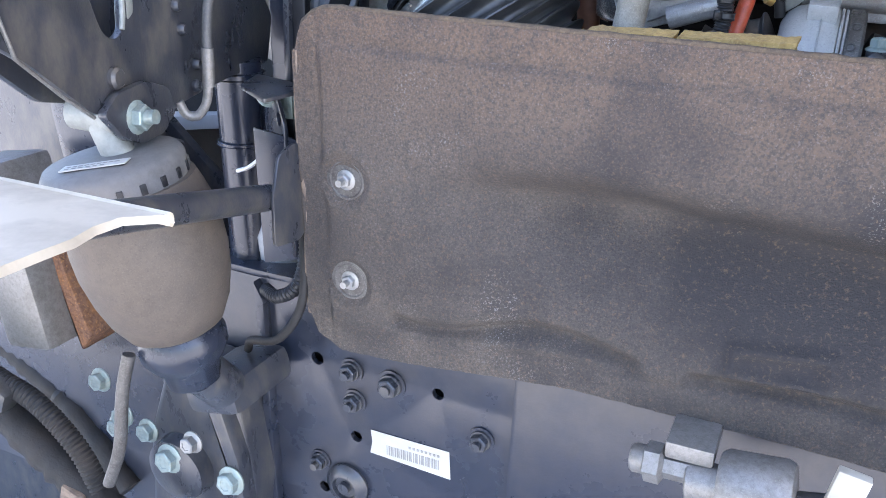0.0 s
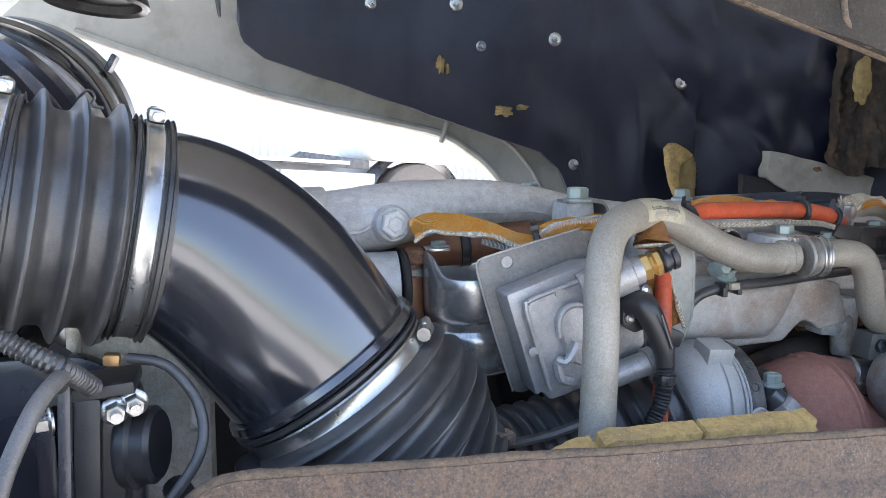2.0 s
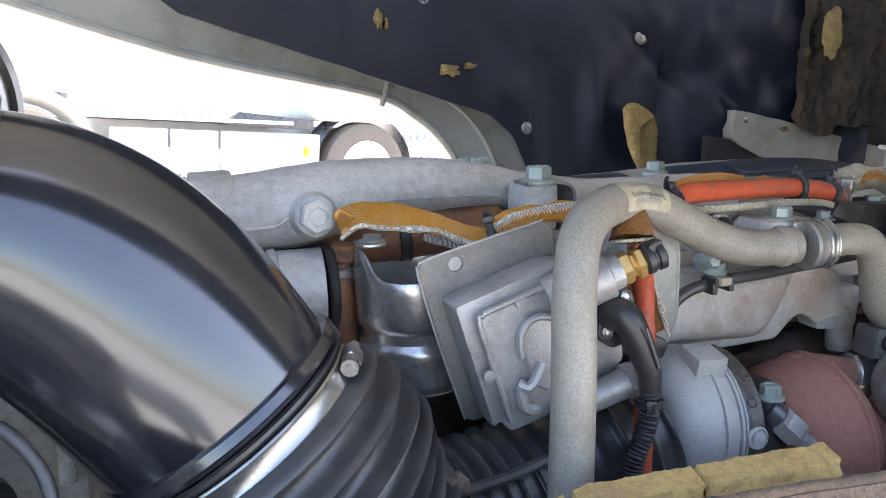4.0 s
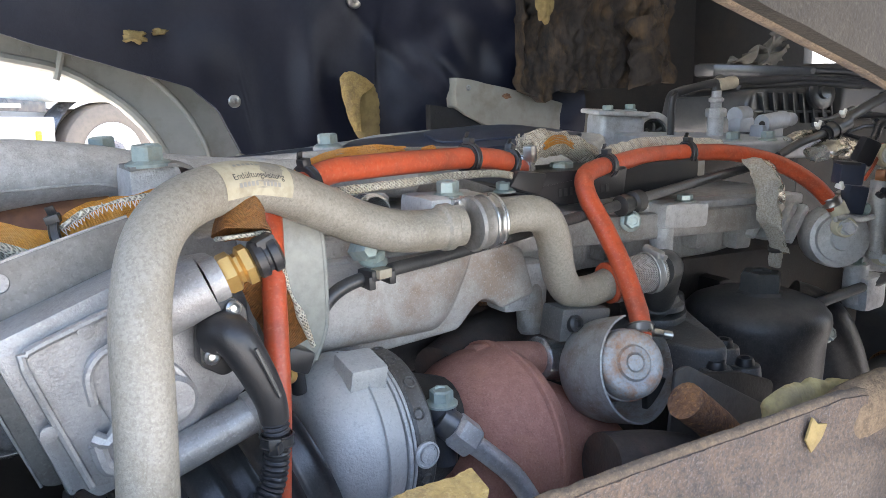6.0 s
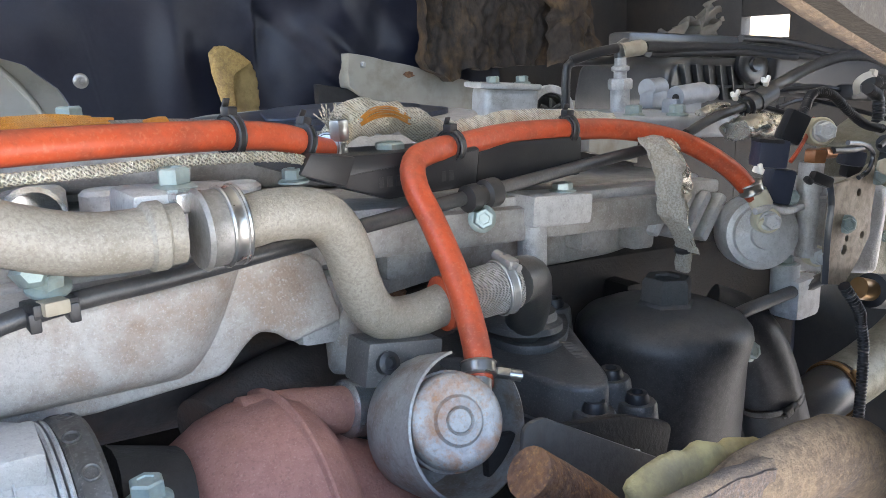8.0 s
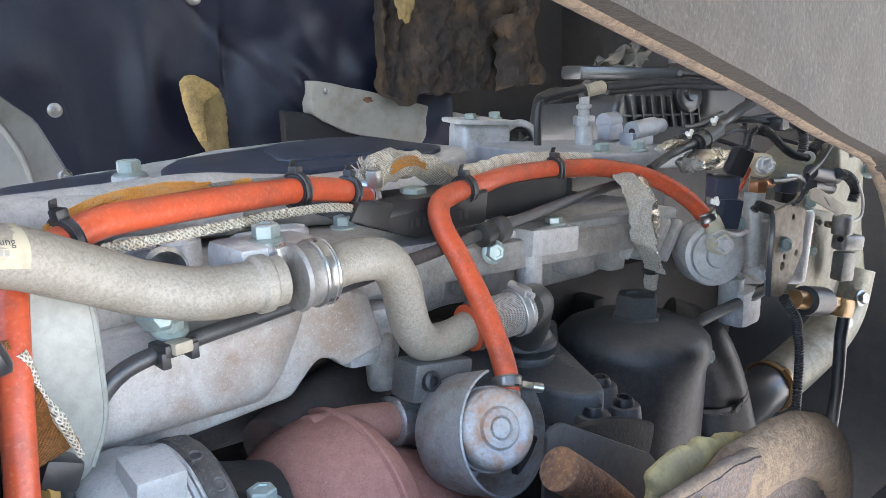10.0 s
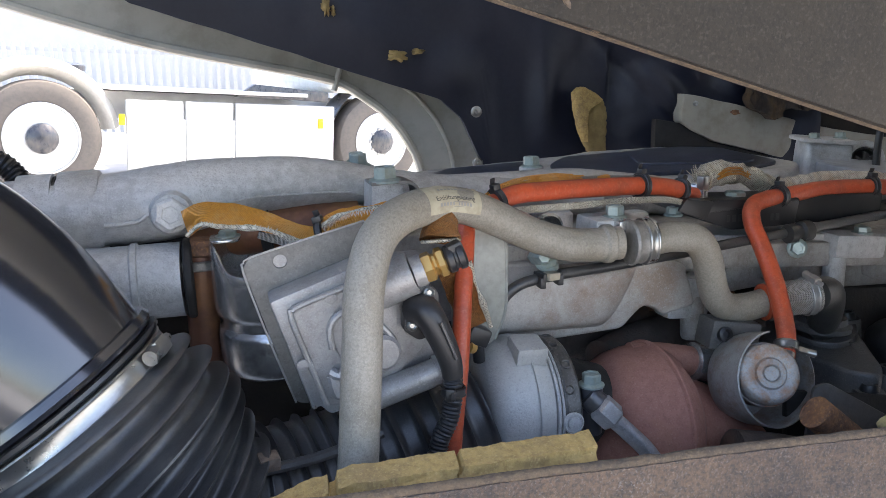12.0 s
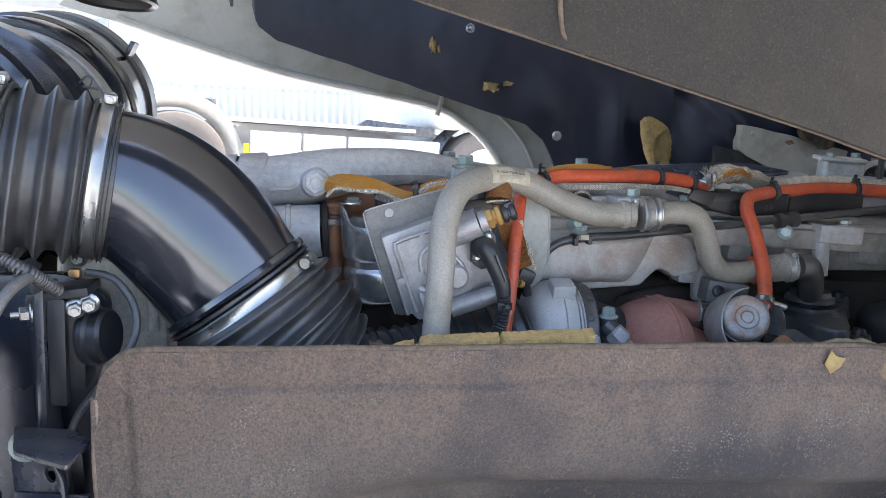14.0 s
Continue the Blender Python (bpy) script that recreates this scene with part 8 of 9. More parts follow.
tie(foilw, (0.606, 1.083, 1.438), (0.3, 0.1, -1), 0.008, 0.005)

# ---- intake elbow, bellows and filter canister ----
intake = root("intake_elbow", (-0.5, 0.98, 1.4), "glossy black plastic intake elbow between rubber bellows", "air duct")
C0, D0 = Vector((-0.572, 0.995, 1.603)), Vector((0.95, 0.17, -0.20)).normalized()
C1, D1 = Vector((-0.428, 0.985, 1.472)), Vector((0.55, -0.07, -0.83)).normalized()


def hermite(a, da, b, db, n, k):
    out = []
    for i in range(n + 1):
        t = i / n
        out.append(a * (2 * t ** 3 - 3 * t * t + 1) + da * k * (t ** 3 - 2 * t * t + t) + b * (-2 * t ** 3 + 3 * t * t) + db * k * (t ** 3 - t * t))
    return out


ep = hermite(C0, D0, C1, D1, 30, 0.21)
part("elbow", ring_sweep(ep, [0.0875 + 0.004 * math.sin(math.pi * i / 30) + 0.004 * i / 30 for i in range(31)], 56), GLOSS, intake, smooth=60)
part("end_flange", lathe([(0.088, -0.008), (0.097, -0.006), (0.099, 0.0), (0.097, 0.004), (0.090, 0.004)], C1 - D1 * 0.004, D1, 56), GLOSS, intake)


def bellows(points, r0, r1, pitch, depth, seg=48, sharp=2.0):
    s, rr = 0.0, []
    total = sum((b - a).length for a, b in zip(points, points[1:]))
    for i, p in enumerate(points):
        s += (p - points[i - 1]).length if i else 0
        w = (0.5 + 0.5 * math.cos(2 * math.pi * s / pitch)) ** sharp
        rr.append(r0 + (r1 - r0) * s / total + depth * w)
    return ring_sweep(points, rr, seg)


B0 = C0 - D0 * 0.135 + Vector((0, -0.012, 0.0))
up_b = [C0 + (B0 - C0) * (i / 80) for i in range(81)]
part("bellows", ring_sweep(up_b, [0.091 if i < 14 or i > 66 else 0.088 + 0.0145 * (0.5 - 0.5 * math.cos(2 * math.pi * (i - 14) / 17.3)) ** 2.6 for i in range(81)], 56), RUBBER, intake, "ribbed black rubber bellows", smooth=60)
for c, ax, r, name in ((C0 - D0 * 0.012, D0, 0.0915, "upper"), (B0 + D0 * 0.012, D0, 0.0915, "rear"), (C1 + D1 * 0.018, D1, 0.0935, "lower")):
    cl = part("hose_clamp", band(c, ax, r, 0.016, 0.0016, 64), STEEL, intake, "bright steel hose clamp band")
    part("lip", join(band(c + ax * 0.013, ax, r - 0.001, 0.005, 0.004, 64), band(c - ax * 0.013, ax, r - 0.001, 0.005, 0.004, 64)), RUBBER, cl)
    o = Vector((0.05, -0.1, 1)) if name != "lower" else Vector((0.82, -0.30, 0.50))
    o = (o - ax * o.dot(ax)).normalized()
    part("screw", screw_housing(c + o * (r + 0.007), o.cross(ax) if name != "lower" else -o.cross(ax), o, 1.0), STEEL, cl, "worm screw with a dull slotted head")
LB = spline([C1 + D1 * 0.008, C1 + D1 * 0.06, C1 + D1 * 0.11 + Vector((0.004, 0.002, 0)), C1 + D1 * 0.165 + Vector((0.018, 0.006, 0.004))], 0.002)
part("lower_bellows", ring_sweep(LB, [0.088 + 0.014 * min(1.0, i / 22) - 0.030 * max(0.0, (i / len(LB) - 0.62) / 0.38) + 0.016 * (0.5 + 0.5 * math.cos(2 * math.pi * i / 11.5)) ** 2.0 * min(1.0, i / 8) for i in range(len(LB))], 52), RUBBER, intake, "large ribbed rubber bellows", smooth=60)
TB = spline([(-0.345, 0.995, 1.345), (-0.315, 1.002, 1.340), (-0.27, 1.015, 1.330), (-0.20, 1.03, 1.335), (-0.12, 1.035, 1.36), (-0.05, 1.035, 1.383)], 0.002)
part("inlet_hose", bellows(TB, 0.072, 0.058, 0.022, 0.006, 40, 6.0), RUBBER, intake, "finely ribbed black inlet hose", smooth=60)
part("inlet_band", tube([(-0.335, 0.945, 1.405), (-0.29, 0.955, 1.392), (-0.22, 0.97, 1.390), (-0.16, 0.98, 1.400)], 0.005, 0.008, 8), RUBBER, intake)
for x in (-0.325, -0.295, -0.262):
    part("pale_pad", box((x, 0.962, 1.397), (0.018, 0.02, 0.012), (0, 0, 8), 0.003), FELT_PALE, intake, "dusty rubber pad")

can = root("air_filter_canister", (-0.86, 1.2, 1.62), "large dusty black ribbed air filter canister", "air filter")
part("drum", lathe([(0.10, -0.02), (0.165, -0.012), (0.182, 0.004), (0.186, 0.03), (0.180, 0.05), (0.192, 0.055), (0.196, 0.075), (0.190, 0.085), (0.188, 0.20), (0.198, 0.205), (0.202, 0.24), (0.192, 0.25), (0.190, 0.36), (0.186, 0.42), (0.10, 0.43)], (-0.850, 1.06, 1.615), (0.02, 1, 0.03), 64), GLOSS, can)
part("bowl", lathe([(0.02, -0.05), (0.07, -0.04), (0.10, -0.015), (0.113, 0.03), (0.115, 0.12), (0.10, 0.14)], (-0.90, 1.13, 1.585), (0.02, 1, 0.03), 48), GLOSS, can, "smooth black dust bowl")
part("shelf", slab([(-1.10, 1.475), (-1.06, 1.485), (-0.95, 1.448), (-0.80, 1.440), (-0.78, 1.455), (-0.78, 1.40), (-1.10, 1.42)], upright(1.12), 0.10, 0.006, 0.008), DUSTY, can, "dusty bracket shelf")
part("fitting", lathe([(0.04, 0), (0.045, 0.01), (0.045, 0.03), (0.03, 0.035), (0.028, 0.05), (0, 0.05)], (-1.08, 1.15, 1.55), (0.1, -1, 0), 24), DUSTY, can, "round dusty fitting")
part("end_ring", lathe([(0.187, 0.36), (0.194, 0.362), (0.194, 0.40), (0.187, 0.402)], (-0.850, 1.06, 1.615), (0.02, 1, 0.03), 64), CAST_DIRTY, can, "pale dusty end ring")
part("outlet", tube([B0 + D0 * 0.005, B0 - D0 * 0.05, B0 - D0 * 0.12 + Vector((0, 0.03, 0))], (0.089, 0.11), 0.012, 40), GLOSS, can, "smooth outlet neck")
part("wire_clip", join(tube([(-0.668, 1.255, 1.725), (-0.655, 1.25, 1.735), (-0.648, 1.25, 1.728), (-0.655, 1.25, 1.715)], 0.0016, 0.004, 6), tube([(-0.662, 1.25, 1.72), (-0.640, 1.25, 1.715)], 0.0018, 0.004, 6)), BLACK_STEEL, can, "thin wire spring clip")
RC, RX = (-0.846, 1.475, 1.652), (0.0, 1, 0.13)
part("rear_section", lathe([(0.10, 0.0), (0.182, 0.002), (0.186, 0.01), (0.184, 0.10), (0.190, 0.105), (0.191, 0.125), (0.184, 0.130), (0.180, 0.26), (0.10, 0.262)], RC, RX, 64), GLOSS, can, "glossy black rear half of the housing")
part("rear_band", lathe([(0.178, 0.255), (0.187, 0.257), (0.188, 0.300), (0.180, 0.312), (0.09, 0.316), (0, 0.316)], RC, RX, 64), DUSTY, can, "dusty grey end cover")
part("latch", box((-0.685, 1.70, 1.80), (0.010, 0.040, 0.030), (0, 30, 0), 0.003), BLACK_STEEL, can, "black spring latch")
snork = root("snorkel_bellows", (-0.69, 1.6, 1.95), "hanging ribbed black snorkel bellows with an open end", "air duct")
sp = [Vector((-0.69 + 0.02 * i / 60, 1.60, 1.885 + 0.20 * i / 60)) for i in range(61)]
part("bellows", ring_sweep(sp, [0.066 + 0.010 * (0.5 + 0.5 * math.cos(2 * math.pi * i / 8.5)) for i in range(61)], 40, False, (1.0, 1.0), up=(0, 1, 0)), DUSTY, snork, smooth=60)
part("hanger", join(rod((-0.67, 1.62, 2.08), (-0.70, 2.21, 2.14), 0.012, 10), rod((-0.67, 1.60, 2.08), (-0.68, 1.60, 2.14), 0.02, 10)), BLACK_STEEL, snork, "black steel hanger")
part("open_end", lathe([(0.074, 0.012), (0.078, 0.0), (0.074, -0.004), (0.066, 0.0), (0.064, 0.02), (0.0, 0.06)], (-0.69, 1.60, 1.880), (0.1, 0.1, 1), 40), DUSTY, snork)
hook = root("latch_hook", (-0.52, 1.95, 1.97), "black steel latch hook on the cab underside", "latch")
part("arm", slab([(-0.545, 2.05), (-0.528, 1.985), (-0.518, 1.91), (-0.512, 1.912), (-0.512, 1.985), (-0.525, 2.05)], upright(1.95), 0.02, 0.002), BLACK_STEEL, hook)
part("roller", join(rod((-0.56, 1.94, 1.985), (-0.505, 1.94, 1.98), 0.014, 14), rod((-0.55, 1.94, 1.984), (-0.515, 1.94, 1.981), 0.02, 14)), BLACK_STEEL, hook)
part("spindle", rod((-0.53, 1.94, 2.04), (-0.53, 2.21, 2.06), 0.012, 10), BLACK_STEEL, hook)
part("foot", slab([(-0.51, 1.975), (-0.455, 1.992), (-0.46, 2.05), (-0.50, 2.05)], upright(1.96), 0.03, 0.004, 0.01), BLACK_STEEL, hook)
part("pale_clip", slab([(-0.615, 1.945), (-0.60, 1.94), (-0.57, 1.975), (-0.585, 2.04), (-0.60, 2.04)], upright(1.95), 0.03, 0.004, 0.008), CREAM, hook, "cream plastic guide")

# ---- chassis rail and rear cab suspension ----
chassis = root("chassis_rail", (-0.4, 0.88, 0.5), "dark blue-black steel chassis rail with bolts and holes", "truck frame")
part("web", slab([(-1.9, 0.55), (1.9, 0.50), (1.9, 1.02), (-0.30, 1.055), (-0.62, 1.062), (-0.70, 1.06), (-1.9, 1.10)], upright(0.872), 0.010, 0.002,
                  holes=((-0.404, 0.940, 0.0085), (-0.245, 0.934, 0.0095), (-0.599, 0.948, 0.010), (-0.538, 0.831, 0.009), (-0.60, 0.72, 0.009), (-0.36, 0.76, 0.009), (-0.12, 0.83, 0.009))), DARK, chassis)
part("web_inner", slab([(-1.9, 0.56), (1.9, 0.51), (1.9, 1.0), (-1.9, 1.08)], upright(0.900), 0.004, 0), GRIME, chassis)
part("top_flange", slab([(-1.9, 1.10), (-0.70, 1.06), (-0.30, 1.055), (1.9, 1.02), (1.9, 1.03), (-0.30, 1.065), (-0.70, 1.07), (-1.9, 1.11)], upright(0.872), 0.085, 0.002), DARK, chassis)
part("far_web", slab([(-1.9, 0.55), (1.9, 0.5), (1.9, 1.03), (-1.9, 1.10)], upright(1.62), 0.010, 0.002), DARK, chassis)
part("doubler", slab([(-0.31, 0.5), (1.9, 0.45), (1.9, 0.985), (-0.16, 1.012), (-0.29, 1.022)], upright(0.862), 0.009, 0.003, 0.02), DARK, chassis, "reinforcing plate")
part("shadow_plate", slab([(-0.70, 0.45), (-0.685, 0.45), (-0.675, 1.03), (-0.69, 1.06)], upright(0.855), 0.018, 0.003), DARK, chassis)
for x, z, r in ((-0.540, 0.944, 0.013), (-0.475, 0.938, 0.015), (-0.537, 0.894, 0.013), (-0.603, 0.771, 0.012), (-0.338, 0.888, 0.013)):
    w = part("washer", lathe([(r * 1.45, 0), (r * 1.45, 0.003), (0, 0.004)], (x, 0.872, z), (0, -1, 0), 20), DARK, chassis)
    bolt(chassis, (x, 0.869, z), (0, -1, 0), r, r * 1.1, BLACK_STEEL, "black frame bolt", flange=1.15)
    part("thread", rod((x, 0.860, z), (x, 0.848, z), r * 0.5, 10), BLACK_STEEL, chassis)
part("bung", lathe([(0.034, 0), (0.036, 0.006), (0.028, 0.014), (0.020, 0.016), (0.018, 0.010), (0.010, 0.010), (0.009, 0.018), (0, 0.018)], (-0.555, 0.872, 0.742), (0, -1, 0), 28), BLACK_STEEL, chassis, "round black bung")
sticker = root("barcode_sticker", (-0.45, 0.868, 0.83), "white barcode sticker on the chassis rail", "sticker")
SP = upright(0.8705)
part("sheet", slab([(-0.512, 0.852), (-0.386, 0.852), (-0.384, 0.806), (-0.514, 0.812), (-0.510, 0.832)], SP, 0.0006, 0), PAPER, sticker)
bars(sticker, upright(0.8700), [(-0.486 + 0.0033 * k, 0.817, 0.0009 + 0.0008 * (k * 7 % 3)) for k in range(26)], GREY_INK, 0.016)
bars(sticker, upright(0.8700), [(-0.45 + 0.0065 * k, 0.838, 0.0035) for k in range(8)], GREY_INK, 0.004)

valve = root("brake_valve", (0.0, 0.75, 1.0), "grey metal valve with hose unions on the chassis", "valve")
part("body", lathe([(0.020, -0.012), (0.022, -0.010), (0.022, 0.02), (0.036, 0.022), (0.040, 0.028), (0.040, 0.085), (0.036, 0.092), (0.022, 0.094), (0, 0.094)], (-0.045, 0.755, 0.998), (1, -0.05, 0.12), 28), SHEET, valve)
part("union", join(lathe([(0.012, 0), (0.022, 0.004), (0.022, 0.02), (0.014, 0.024), (0.014, 0.05)], (-0.105, 0.76, 1.004), (1, -0.05, 0.05), 6), lathe([(0.013, 0), (0.016, 0.004), (0.016, 0.02)], (-0.118, 0.76, 1.004), (1, 0, 0.05), 16)), SHEET, valve, "hexagon hose union")
part("bracket", box((-0.058, 0.79, 1.03), (0.05, 0.08, 0.02), bevel=0.004), SHEET, valve)
part("tag", box((0.088, 0.735, 1.045), (0.03, 0.012, 0.045), (0, 10, 0), 0.002), CREAM, valve, "white tape tag")
part("pipe", tube([(0.05, 0.75, 1.008), (0.12, 0.75, 1.02), (0.25, 0.76, 1.0), (0.4, 0.78, 0.95)], 0.012, 0.015, 12), RUBBER, valve)

spring = root("air_spring", (-0.67, 0.66, 1.0), "brown dusty air spring of the rear cab suspension", "air spring")
SA, SO = Vector((-0.030, -0.033, 0.27)).normalized(), Vector((-0.655, 0.680, 1.03))
part("bag", lathe([(0.045, 0.048), (0.058, 0.056), (0.072, 0.082), (0.081, 0.112), (0.0865, 0.145), (0.0870, 0.175), (0.084, 0.205), (0.079, 0.225), (0.074, 0.240)], SO, SA, 48), AIRBAG, spring, "bulging brown rubber bag", smooth=60)
part("piston", lathe([(0.028, -0.030), (0.034, -0.026), (0.036, -0.004), (0.046, 0.006), (0.054, 0.020), (0.055, 0.036), (0.050, 0.050), (0.045, 0.056)], SO, SA, 40), DARK, spring, "bluish black metal lower piston", smooth=60)
SC = SO + Vector((-0.012, -0.004, 0.004))
cap = part("cap", lathe([(0.074, 0.224), (0.079, 0.227), (0.079, 0.256), (0.074, 0.264), (0.045, 0.269), (0.024, 0.271), (0, 0.271)], SC, SA, 48), CAPRING, spring, "notched dusty black plastic cap ring", smooth=50)
SM = SA.to_track_quat("Z", "Y").to_matrix().to_4x4()
SM.translation = SC
for k in range(20):
    a = 2 * math.pi * k / 20
    b = box((0.079 * math.cos(a), 0.079 * math.sin(a), 0.242), (0.003, 0.007, 0.012), (0, 0, math.degrees(a)), 0.001)
    b.transform(SM)
    part("notch", b, PLASTIC, cap)
LN = SA.copy()
LU = Vector((0.80, 0.35, 0)) - LN * LN.dot(Vector((0.80, 0.35, 0)))
LU.normalize()
LV = LN.cross(LU)
LM = Matrix((LU, LV, LN)).transposed().to_4x4()
LM.translation = SC + SA * 0.2695 - LV * 0.040
part("label", slab([(-0.037, -0.008), (0.037, -0.008), (0.037, 0.009), (-0.037, 0.009)], LM, 0.0012, 0), PAPER, cap, "white strip label with faded print")
bars(cap, LM @ pose(0, 0, 0.0013), [(-0.032 + 0.0068 * k, 0.001, 0.005) for k in range(9)] + [(-0.032 + 0.008 * k, -0.005, 0.005) for k in range(6)], GREY_INK, 0.0025)
part("stem", join(rod(SO + SA * 0.265, (-0.700, 0.648, 1.335), 0.018, 18, 0.020), rod((-0.735, 0.64, 1.345), (-0.678, 0.652, 1.338), 0.020, 20)), OXIDE, spring, "sandy coloured rubber bush")
part("foot", join(rod((-0.650, 0.69, 1.012), (-0.65, 0.73, 0.965), 0.03, 18), box((-0.675, 0.79, 0.94), (0.09, 0.13, 0.05), (0, -12, 0), 0.015)), BLACK_STEEL, spring)
part("strut", tube([(-0.690, 0.62, 1.060), (-0.70, 0.61, 1.01), (-0.715, 0.605, 0.93), (-0.74, 0.60, 0.87)], 0.008, 0.01, 10), WASHER, spring, "thin grey levelling rod")

mount = root("cab_mount_bracket", (-0.68, 0.68, 1.36), "worn black steel cab mount bracket with a forked notch", "bracket")
HU = Vector((-0.16, 0.987, 0)).normalized()
HN = Vector((-HU.y, HU.x, 0))


def beside(off):
    """The pose of a plate standing along the bracket, off metres behind its face."""
    m = Matrix((HU, Vector((0, 0, 1)), HN)).transposed().to_4x4()
    m.translation = Vector((-0.674, 0.66, 0)) + HN * off
    return m


HAM = [(-0.17, 1.50), (-0.069, 1.502), (-0.055, 1.491), (-0.037, 1.469), (-0.031, 1.447), (-0.024, 1.431), (-0.008, 1.423), (0.007, 1.431), (0.010, 1.458), (0.018, 1.478), (0.044, 1.490), (0.079, 1.489), (0.178, 1.478), (0.319, 1.446), (0.343, 1.412), (0.321, 1.349), (0.208, 1.345), (0.113, 1.336), (0.063, 1.326), (-0.057, 1.354), (-0.132, 1.416), (-0.17, 1.44)]
part("plate", slab(HAM, beside(0), 0.010, 0.003, 0.010), BLACK_STEEL, mount)
part("back_plate", slab([(u + 0.004, v + 0.008) for u, v in HAM], beside(0.07), 0.010, 0.003, 0.010), BLACK_STEEL, mount)
part("spacer", slab([(0.12, 1.36), (0.30, 1.37), (0.31, 1.43), (0.13, 1.455)], beside(0.010), 0.06, 0.004, 0.01), BLACK_STEEL, mount)
part("worn_edge", ring_sweep([beside(0.0) @ Vector((u, v, 0)) for u, v in ((0.006, 1.432), (0.010, 1.445), (0.0115, 1.460), (0.018, 1.477), (0.030, 1.486))], [0.003] * 5, 8), OXIDE, mount, "bare metal wear on the notch")
part("wear_patch", slab([(0.016, 1.440), (0.028, 1.448), (0.030, 1.475), (0.020, 1.474)], beside(-0.001), 0.002, 0.0005, 0.004), OXIDE, mount, "scraped paint beside the notch")
part("bare_edge", ring_sweep([beside(-0.002) @ Vector((u, v, 0)) for u, v in ((-0.165, 1.50), (-0.160, 1.46), (-0.150, 1.425), (-0.10, 1.382), (-0.06, 1.352))], [0.0022] * 5, 8), SHEET, mount, "bare grey edge")
part("eye_plate", slab([(-0.057, 1.354), (-0.030, 1.372), (0.020, 1.376), (0.060, 1.362), (0.069, 1.332), (0.042, 1.313), (0.003, 1.309), (-0.028, 1.322)], beside(-0.012), 0.012, 0.003, 0.008), BLACK_STEEL, mount)
bolt(mount, (-0.663, 0.657, 1.341), (1, 0.16, 0.02), 0.0145, 0.014, BOLT, "large teal zinc nut", flange=1.3)
part("stud", rod((-0.650, 0.659, 1.342), (-0.638, 0.661, 1.343), 0.008, 12), BOLT, mount)
for u, v, r in ((-0.018, 1.385, 0.012), (0.105, 1.447, 0.007), (0.112, 1.420, 0.007), (0.135, 1.375, 0.007), (0.160, 1.385, 0.007), (0.13, 1.350, 0.008)):
    q = beside(0) @ Vector((u, v, 0))
    part("rivet", lathe([(r, 0), (r, 0.005), (r * 0.7, 0.008), (0, 0.008)], q, -HN, 16), BLACK_STEEL, mount)

loop = root("air_hose", (-0.67, 0.82, 1.35), "thin grey air hose looped over the bracket", "hose")
part("hose", tube([(-0.640, 0.92, 1.49), (-0.622, 0.85, 1.520), (-0.632, 0.805, 1.510), (-0.650, 0.782, 1.465), (-0.655, 0.774, 1.42), (-0.655, 0.772, 1.395)], 0.006, 0.008, 12), DUST_GREY, loop)
part("ferrule", tube([(-0.655, 0.772, 1.400), (-0.657, 0.770, 1.355)], 0.0075, 0.01, 12), SHEET, loop)
part("crook", tube([(-0.657, 0.770, 1.360), (-0.662, 0.768, 1.335), (-0.672, 0.762, 1.320), (-0.683, 0.755, 1.322), (-0.688, 0.750, 1.338)], 0.0058, 0.005, 10), SHEET, loop, "bent metal pipe end")

damper = root("shock_absorber", (-0.735, 0.92, 1.0), "dark blue upright damper tube behind the bracket", "damper")
part("tube", rod((-0.742, 0.925, 1.00), (-0.735, 0.92, 1.36), 0.033, 28), DARK, damper)
part("ring", band((-0.737, 0.92, 1.245), (0.02, 0, 1), 0.033, 0.006, 0.002, 28), DARK, damper)
part("ring", band((-0.736, 0.92, 1.34), (0.02, 0, 1), 0.033, 0.01, 0.004, 28), DARK, damper)
part("white_strap", tube([(-0.715, 0.875, 1.215), (-0.69, 0.87, 1.225), (-0.66, 0.86, 1.245)], 0.003, 0.008, 6), WHITE, damper)

rodb = root("mudguard_stay", (-0.58, 0.78, 1.15), "black tubular mudguard stay welded to a folded bracket", "bracket")
part("stay_tube", tube([(-0.586, 0.775, 1.225), (-0.576, 0.68, 1.248), (-0.562, 0.55, 1.280), (-0.549, 0.42, 1.310), (-0.54, 0.33, 1.325)], 0.0165, 0.02, 18), BLACK_STEEL, rodb)
BM = Matrix((Vector((0.80, -0.60, 0)), Vector((0, 0, 1)), Vector((-0.60, -0.80, 0)))).transposed().to_4x4()
BM.translation = Vector((-0.674, 0.892, 0))
part("plate", slab([(0.0, 1.322), (0.010, 1.340), (0.055, 1.338), (0.088, 1.300), (0.090, 1.18), (0.10, 1.12), (0.03, 1.12), (0.0, 1.18)], BM, -0.005, 0.0015, 0.01, holes=((0.066, 1.302, 0.009),)), DARK, rodb, "flat bracket plate")
WM = Matrix((Vector((0.02, 1, 0)).normalized(), Vector((0, 0, 1)), Vector((-1, 0.02, 0)).normalized())).transposed().to_4x4()
WM.translation = Vector((-0.577, 0, 0))
part("wedge", slab([(0.750, 1.172), (0.754, 1.235), (0.770, 1.282), (0.800, 1.290), (0.832, 1.283), (0.840, 1.200), (0.800, 1.165)], WM, 0.005, 0.0015, 0.008), BLACK_STEEL, rodb, "folded wedge bracket")
